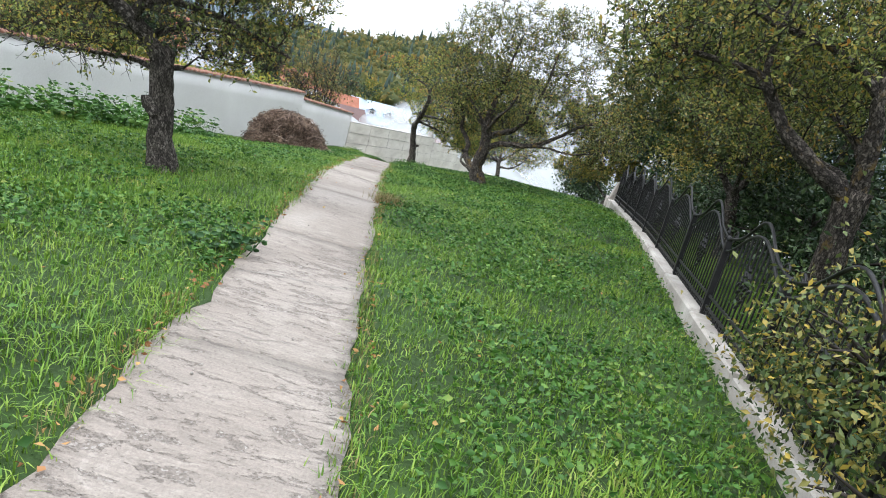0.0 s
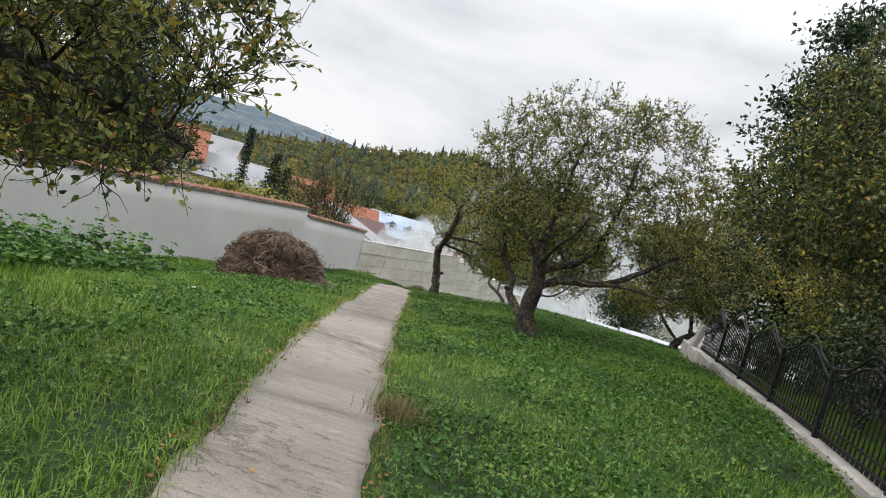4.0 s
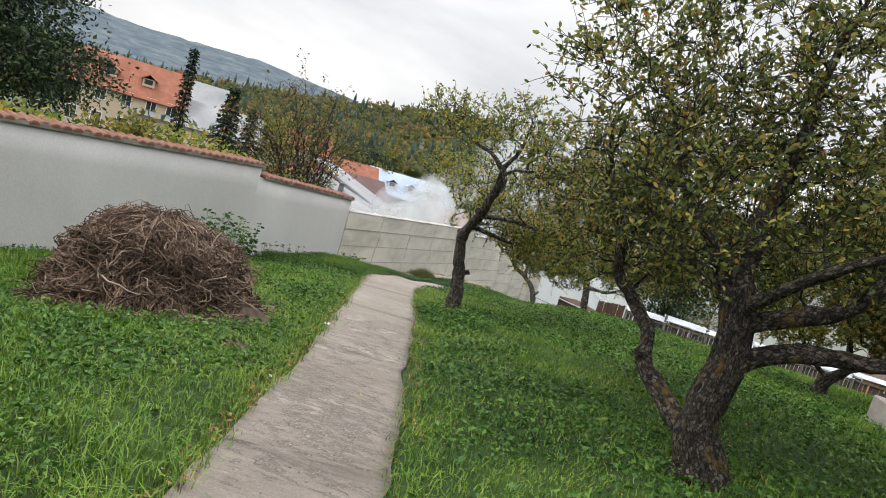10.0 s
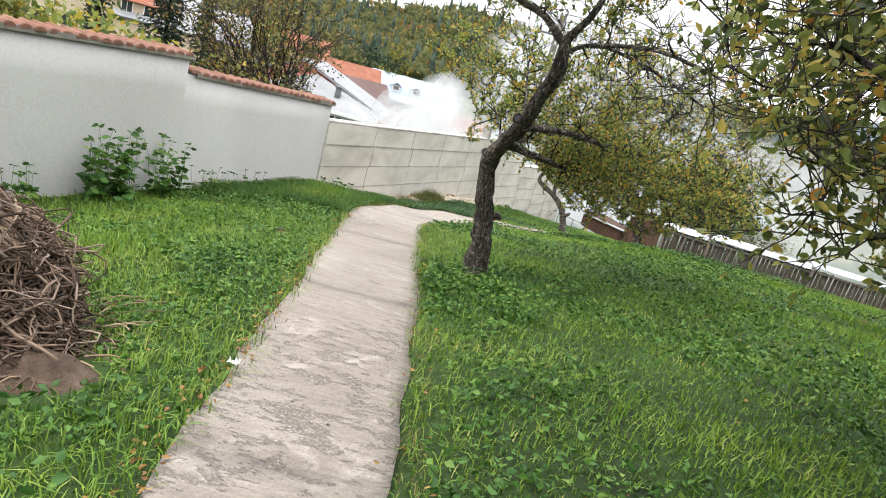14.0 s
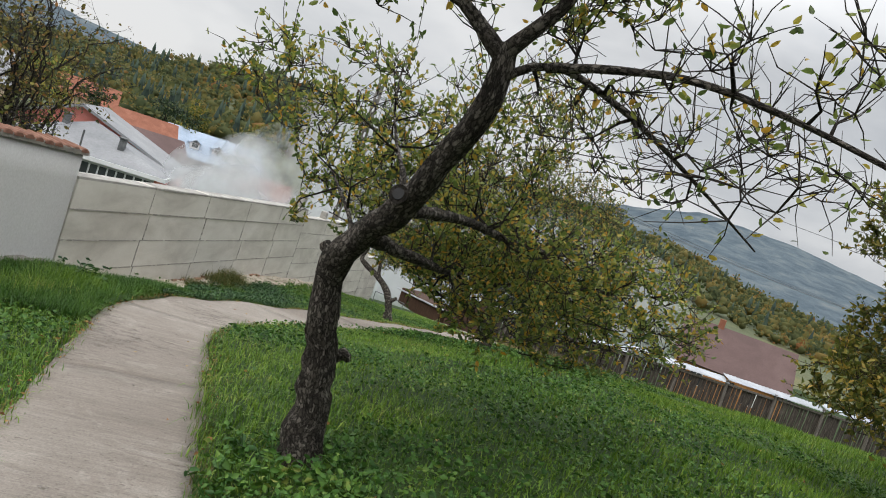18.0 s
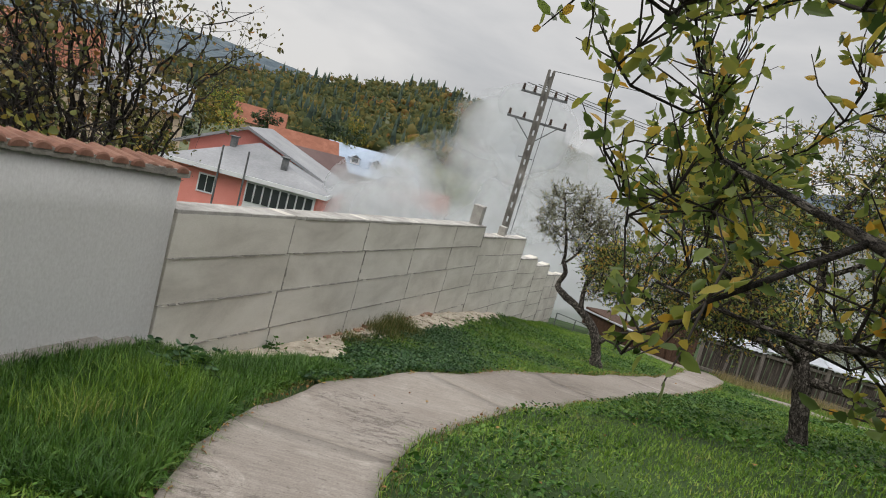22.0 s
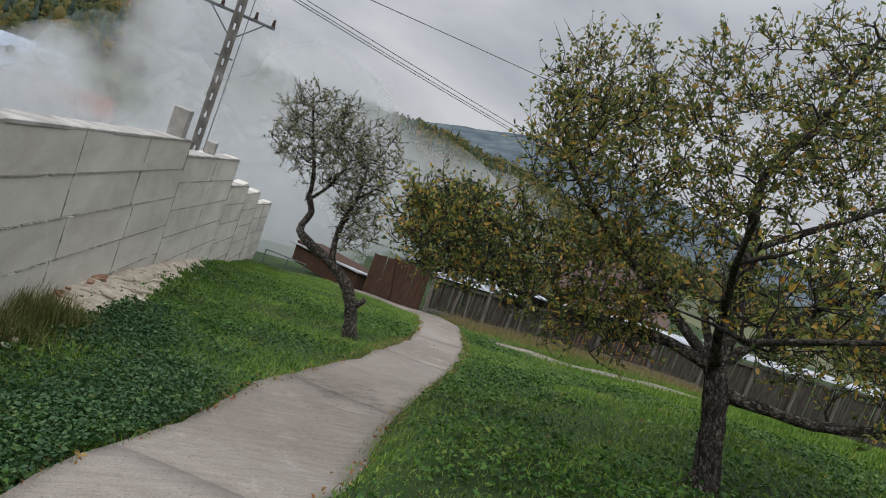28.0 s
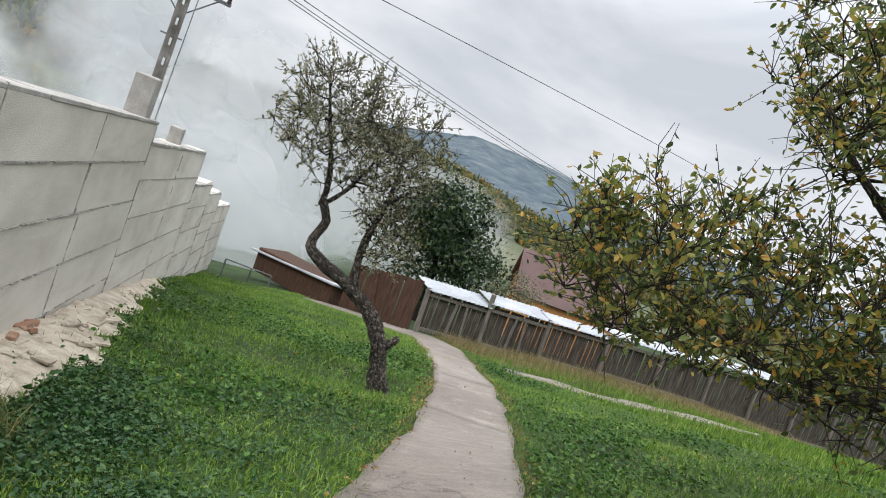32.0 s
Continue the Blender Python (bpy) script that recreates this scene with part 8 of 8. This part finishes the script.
def build_lawn():
    rng = np.random.default_rng(500)
    x, y, pd = lawn_points(rng, 1000000, -10, 6.5, 0.3, 46.5)
    tuft = waves(x, y, 2.1, 0.4)
    left_lush = (x < -2.6) & (y > 5)
    near = (pd > -0.02 + rng.normal(size=len(x)) * 0.035) & (pd < 1.25)
    # the clover crowds out most of the grass on the shady side
    clover = waves(x, y, 1.15, 1.0) * 0.6 + waves(x, y, 2.9, 3.0) * 0.4
    shady = (y > 4) & (x > np.interp(y, CURVE[:, 1], CURVE[:, 0]))
    kept = ~((clover > np.where(shady, 0.42, 0.68)) & (rng.random(len(x)) < 0.42))
    x, y, pd, tuft, left_lush = x[kept], y[kept], pd[kept], tuft[kept], left_lush[kept]
    near = (pd > -0.02 + rng.normal(size=len(x)) * 0.035) & (pd < 1.25)
    h = (0.038 + 0.05 * tuft) * rng.uniform(0.55, 1.35, len(x)) + np.where(left_lush, 0.028, 0.0) + 0.022 * np.clip(1 - pd / 0.35, 0, 1)
    long = (y > 25.3) & (y < 29) & (x < -3.8)
    near &= ~long | (pd > 0.06)
    h = np.where(y > 26, h * 0.8, h)
    blades("lawn_grass_near", "fresh green grass beside the path", x[near], y[near], h[near], rng.uniform(0.005, 0.010, near.sum()), rng, M_GRASS, True, 0.9)
    mid = (pd >= 1.25) & (pd < 3.2) & (rng.random(len(x)) < 0.95)
    blades("lawn_grass_middle", "fresh green grass of the orchard", x[mid], y[mid], h[mid] * 1.15, rng.uniform(0.009, 0.016, mid.sum()), rng, M_GRASS, False, 0.8)
    far = (pd >= 3.2) & (rng.random(len(x)) < 0.6)
    blades("lawn_grass_far", "fresh green grass of the orchard", x[far], y[far], h[far] * 1.2, rng.uniform(0.011, 0.02, far.sum()), rng, M_GRASS, False)
    x, y, pd = lawn_points(rng, 150000, 6.5, 26, 21, 42)
    blades("lawn_grass_lower", "grass of the lower slope", x, y, rng.uniform(0.06, 0.14, len(x)), rng.uniform(0.012, 0.022, len(x)), rng, M_GRASS, False)
    # lush long grass in the corner where the two walls meet
    x, y, pd = lawn_points(rng, 150000, -6.2, -3.5, 24.8, 29.2)
    lush = (pd > 0.08 + 0.05 * rng.random(len(x))) & (waves(x, y, 1.9, 0.7) * 0.5 + rng.normal(size=len(x)) * 0.15 + 0.4 * (y > 25.4) > 0.42)
    x, y = x[lush], y[lush]
    blades("long_grass", "lush long grass in the corner below the wall", x, y, rng.uniform(0.09, 0.20, len(x)), rng.uniform(0.006, 0.012, len(x)), rng, M_LONGGRASS, True, 0.75)
    # the neighbour's shaded grass behind the iron fence
    y = rng.uniform(0.5, 20, 70000)
    x = iron_x(y) + 0.22 + rng.uniform(0, 2.6, len(y))
    blades("grass_behind_fence", "shaded grass behind the iron fence", x, y, rng.uniform(0.08, 0.2, len(x)), rng.uniform(0.010, 0.018, len(x)), rng, M_GRASS, False)
    # dry, yellowed grass along the path's rims and below the board fence
    x, y, pd = lawn_points(rng, 420000, -5.5, 6, 0.5, 42)
    rim = (pd > -0.03 + rng.normal(size=len(x)) * 0.02) & (pd < 0.12) & (waves(x, y, 1.7, 2.2) > 0.30)
    blades("dry_rim_grass", "yellowed dry grass along the path's rim", x[rim], y[rim], rng.uniform(0.03, 0.09, rim.sum()), rng.uniform(0.003, 0.007, rim.sum()), rng, M_DRYGRASS)
    x = rng.uniform(5.9, 18, 15000)
    y = fence_y(x) - 0.15 - np.abs(rng.normal(size=len(x))) * 1.3
    blades("dry_fence_grass", "tall dry grass below the board fence", x, y, rng.uniform(0.08, 0.34, len(x)), rng.uniform(0.008, 0.016, len(x)), rng, M_DRYGRASS, False, 0.5)
    # long tufts
    runs = ((-0.98, 9.6, 0.24, 0.22, 0.6), (-3.38, 32.95, 0.36, 0.34, 1.5), (-3.62, 32.4, 0.26, 0.30, 0.8), (-3.95, 31.6, 0.18, 0.26, 0.5), (-4.75, 27.0, 0.30, 0.45, 1.2), (-4.95, 26.3, 0.26, 0.4, 1.0), (-1.2, 13.6, 0.16, 0.22, 0.5))
    for tx, ty, th, ts, dens in runs:
        n = int(900 * dens)
        px, py = tx + rng.normal(size=n) * ts * 0.5, ty + rng.normal(size=n) * ts * 0.5
        ob = blades("grass_tuft", "long tuft of grass", px, py, rng.uniform(0.5, 1.1, n) * th, rng.uniform(0.004, 0.008, n), rng, M_DRYGRASS if ty == 9.6 else M_OLIVEGRASS if ty in (32.95, 32.4, 31.6) else M_GRASS, True, 0.55)
        tagged(ob, "long arching tuft of grass", "grass", "grass tufts")
    # clover and other broad leaves among the grass
    x, y, pd = lawn_points(rng, 520000, -9.5, 5.5, 0.5, 41)
    patch = waves(x, y, 1.15, 1.0) * 0.6 + waves(x, y, 2.9, 3.0) * 0.4
    dens = np.where((y > 6) & (y < 24) & (x > np.interp(y, CURVE[:, 1], CURVE[:, 0])), 0.78, np.where(y > 25, 0.50, 0.46))
    keep = (pd > 0.05) & (patch + rng.normal(size=len(x)) * 0.10 > 0.72 - 0.42 * dens + 0.16 * np.clip(1 - pd / 0.45, 0, 1)) & (rng.random(len(x)) < np.where(pd < 2.2, 0.85, 0.6))
    x, y = x[keep], y[keep]
    n = len(x)
    a = rng.uniform(0, 2 * np.pi, n)
    pos = np.column_stack([x, y, ground(x, y) + rng.uniform(0.015, 0.11, n)])
    v, t = leaf_arrays(pos, np.column_stack([np.cos(a), np.sin(a), rng.uniform(-0.25, 0.6, n)]), 0.024 + 0.046 * rng.random(n) ** 1.8, rng, 0.62, 0.3, plain=True)
    tagged(from_arrays("clover_leaves", v, [t], M_HERB), "broad clover-like leaves among the grass", "ground cover", kind="stuff")
    # dark creeping ivy between the wall and the lower path
    x, y, pd = lawn_points(rng, 300000, -4.6, 0.5, 28.3, 36)
    wd = x - conc_x(y)
    keep = (pd > 0.02) & (x < np.interp(y, CURVE[:, 1], CURVE[:, 0])) & (wd < 1.5 + 1.1 * waves(x, y, 1.3, 2.0) + rng.normal(size=len(x)) * 0.45) & (waves(x, y, 1.6, 0.2) * 0.7 + waves(x, y, 4.1, 1.2) * 0.3 + rng.normal(size=len(x)) * 0.24 > 0.50 + 0.11 * np.clip(y - 31.0, 0, 4) - 0.12 * (pd < 0.7)) & (wd > apron(y) + 0.02)
    x, y = x[keep], y[keep]
    n = len(x)
    a = rng.uniform(0, 2 * np.pi, n)
    pos = np.column_stack([x, y, ground(x, y) + rng.uniform(0.03, 0.11, n)])
    v, t = leaf_arrays(pos, np.column_stack([np.cos(a), np.sin(a), rng.uniform(-0.2, 0.4, n)]), 0.018 + 0.030 * rng.random(n) ** 1.3, rng, 0.7, 0.25, plain=True)
    tagged(from_arrays("creeping_leaves", v, [t], M_IVY), "dark creeping leaves on the bank", "ground cover", kind="stuff")
    # fallen leaves, thickest along the path's edges
    x, y = rng.uniform(-9, 5, 130000), rng.uniform(0.5, 40, 130000)
    pd = path_distance(x, y)
    keep = ((np.abs(pd - 0.05) < 0.10) & (rng.random(len(x)) < np.where(x < np.interp(y, CURVE[:, 1], CURVE[:, 0]), np.where((y > 12) & (y < 20), 0.95, 0.5), 0.25))) | ((pd > 0.1) & (rng.random(len(x)) < 0.007)) | ((pd < 0) & (rng.random(len(x)) < 0.004))
    keep &= (x > plaster_x(y)) & ((x < iron_x(y)) | (y > 20))
    x, y, pd = x[keep], y[keep], pd[keep]
    n = len(x)
    a = rng.uniform(0, 2 * np.pi, n)
    pos = np.column_stack([x, y, ground(x, y) + np.where(pd < 0.05, 0.045, rng.uniform(0.02, 0.06, n))])
    v, t = leaf_arrays(pos, np.column_stack([np.cos(a), np.sin(a), rng.uniform(0.0, 0.2, n)]), rng.uniform(0.022, 0.05, n), rng, 0.6, 0.3, plain=True)
    tagged(from_arrays("fallen_leaves", v, [t], M_FALLEN), "brown and yellow fallen leaves", "leaves", kind="stuff")
    # crumbs and pebbles on the concrete
    bm = bmesh.new()
    for _ in range(120):
        k = rng.integers(8, len(CURVE) - 12)
        px, py = CURVE[k, 0] + rng.normal() * 0.25, CURVE[k, 1] + rng.normal() * 0.1
        s = rng.uniform(0.003, 0.008)
        add_box(bm, (-s, -s, -s * 0.6), (s, s * 0.8, s * 0.6), s * 0.3, pose(px, py, gz(px, py) + 0.035, *rng.uniform(-30, 30, 2), rng.uniform(0, 90)))
    tagged(part("path_crumbs", bm, M_STONE), "small stones and crumbs lying on the path", "stones", kind="stuff")


build_lawn()
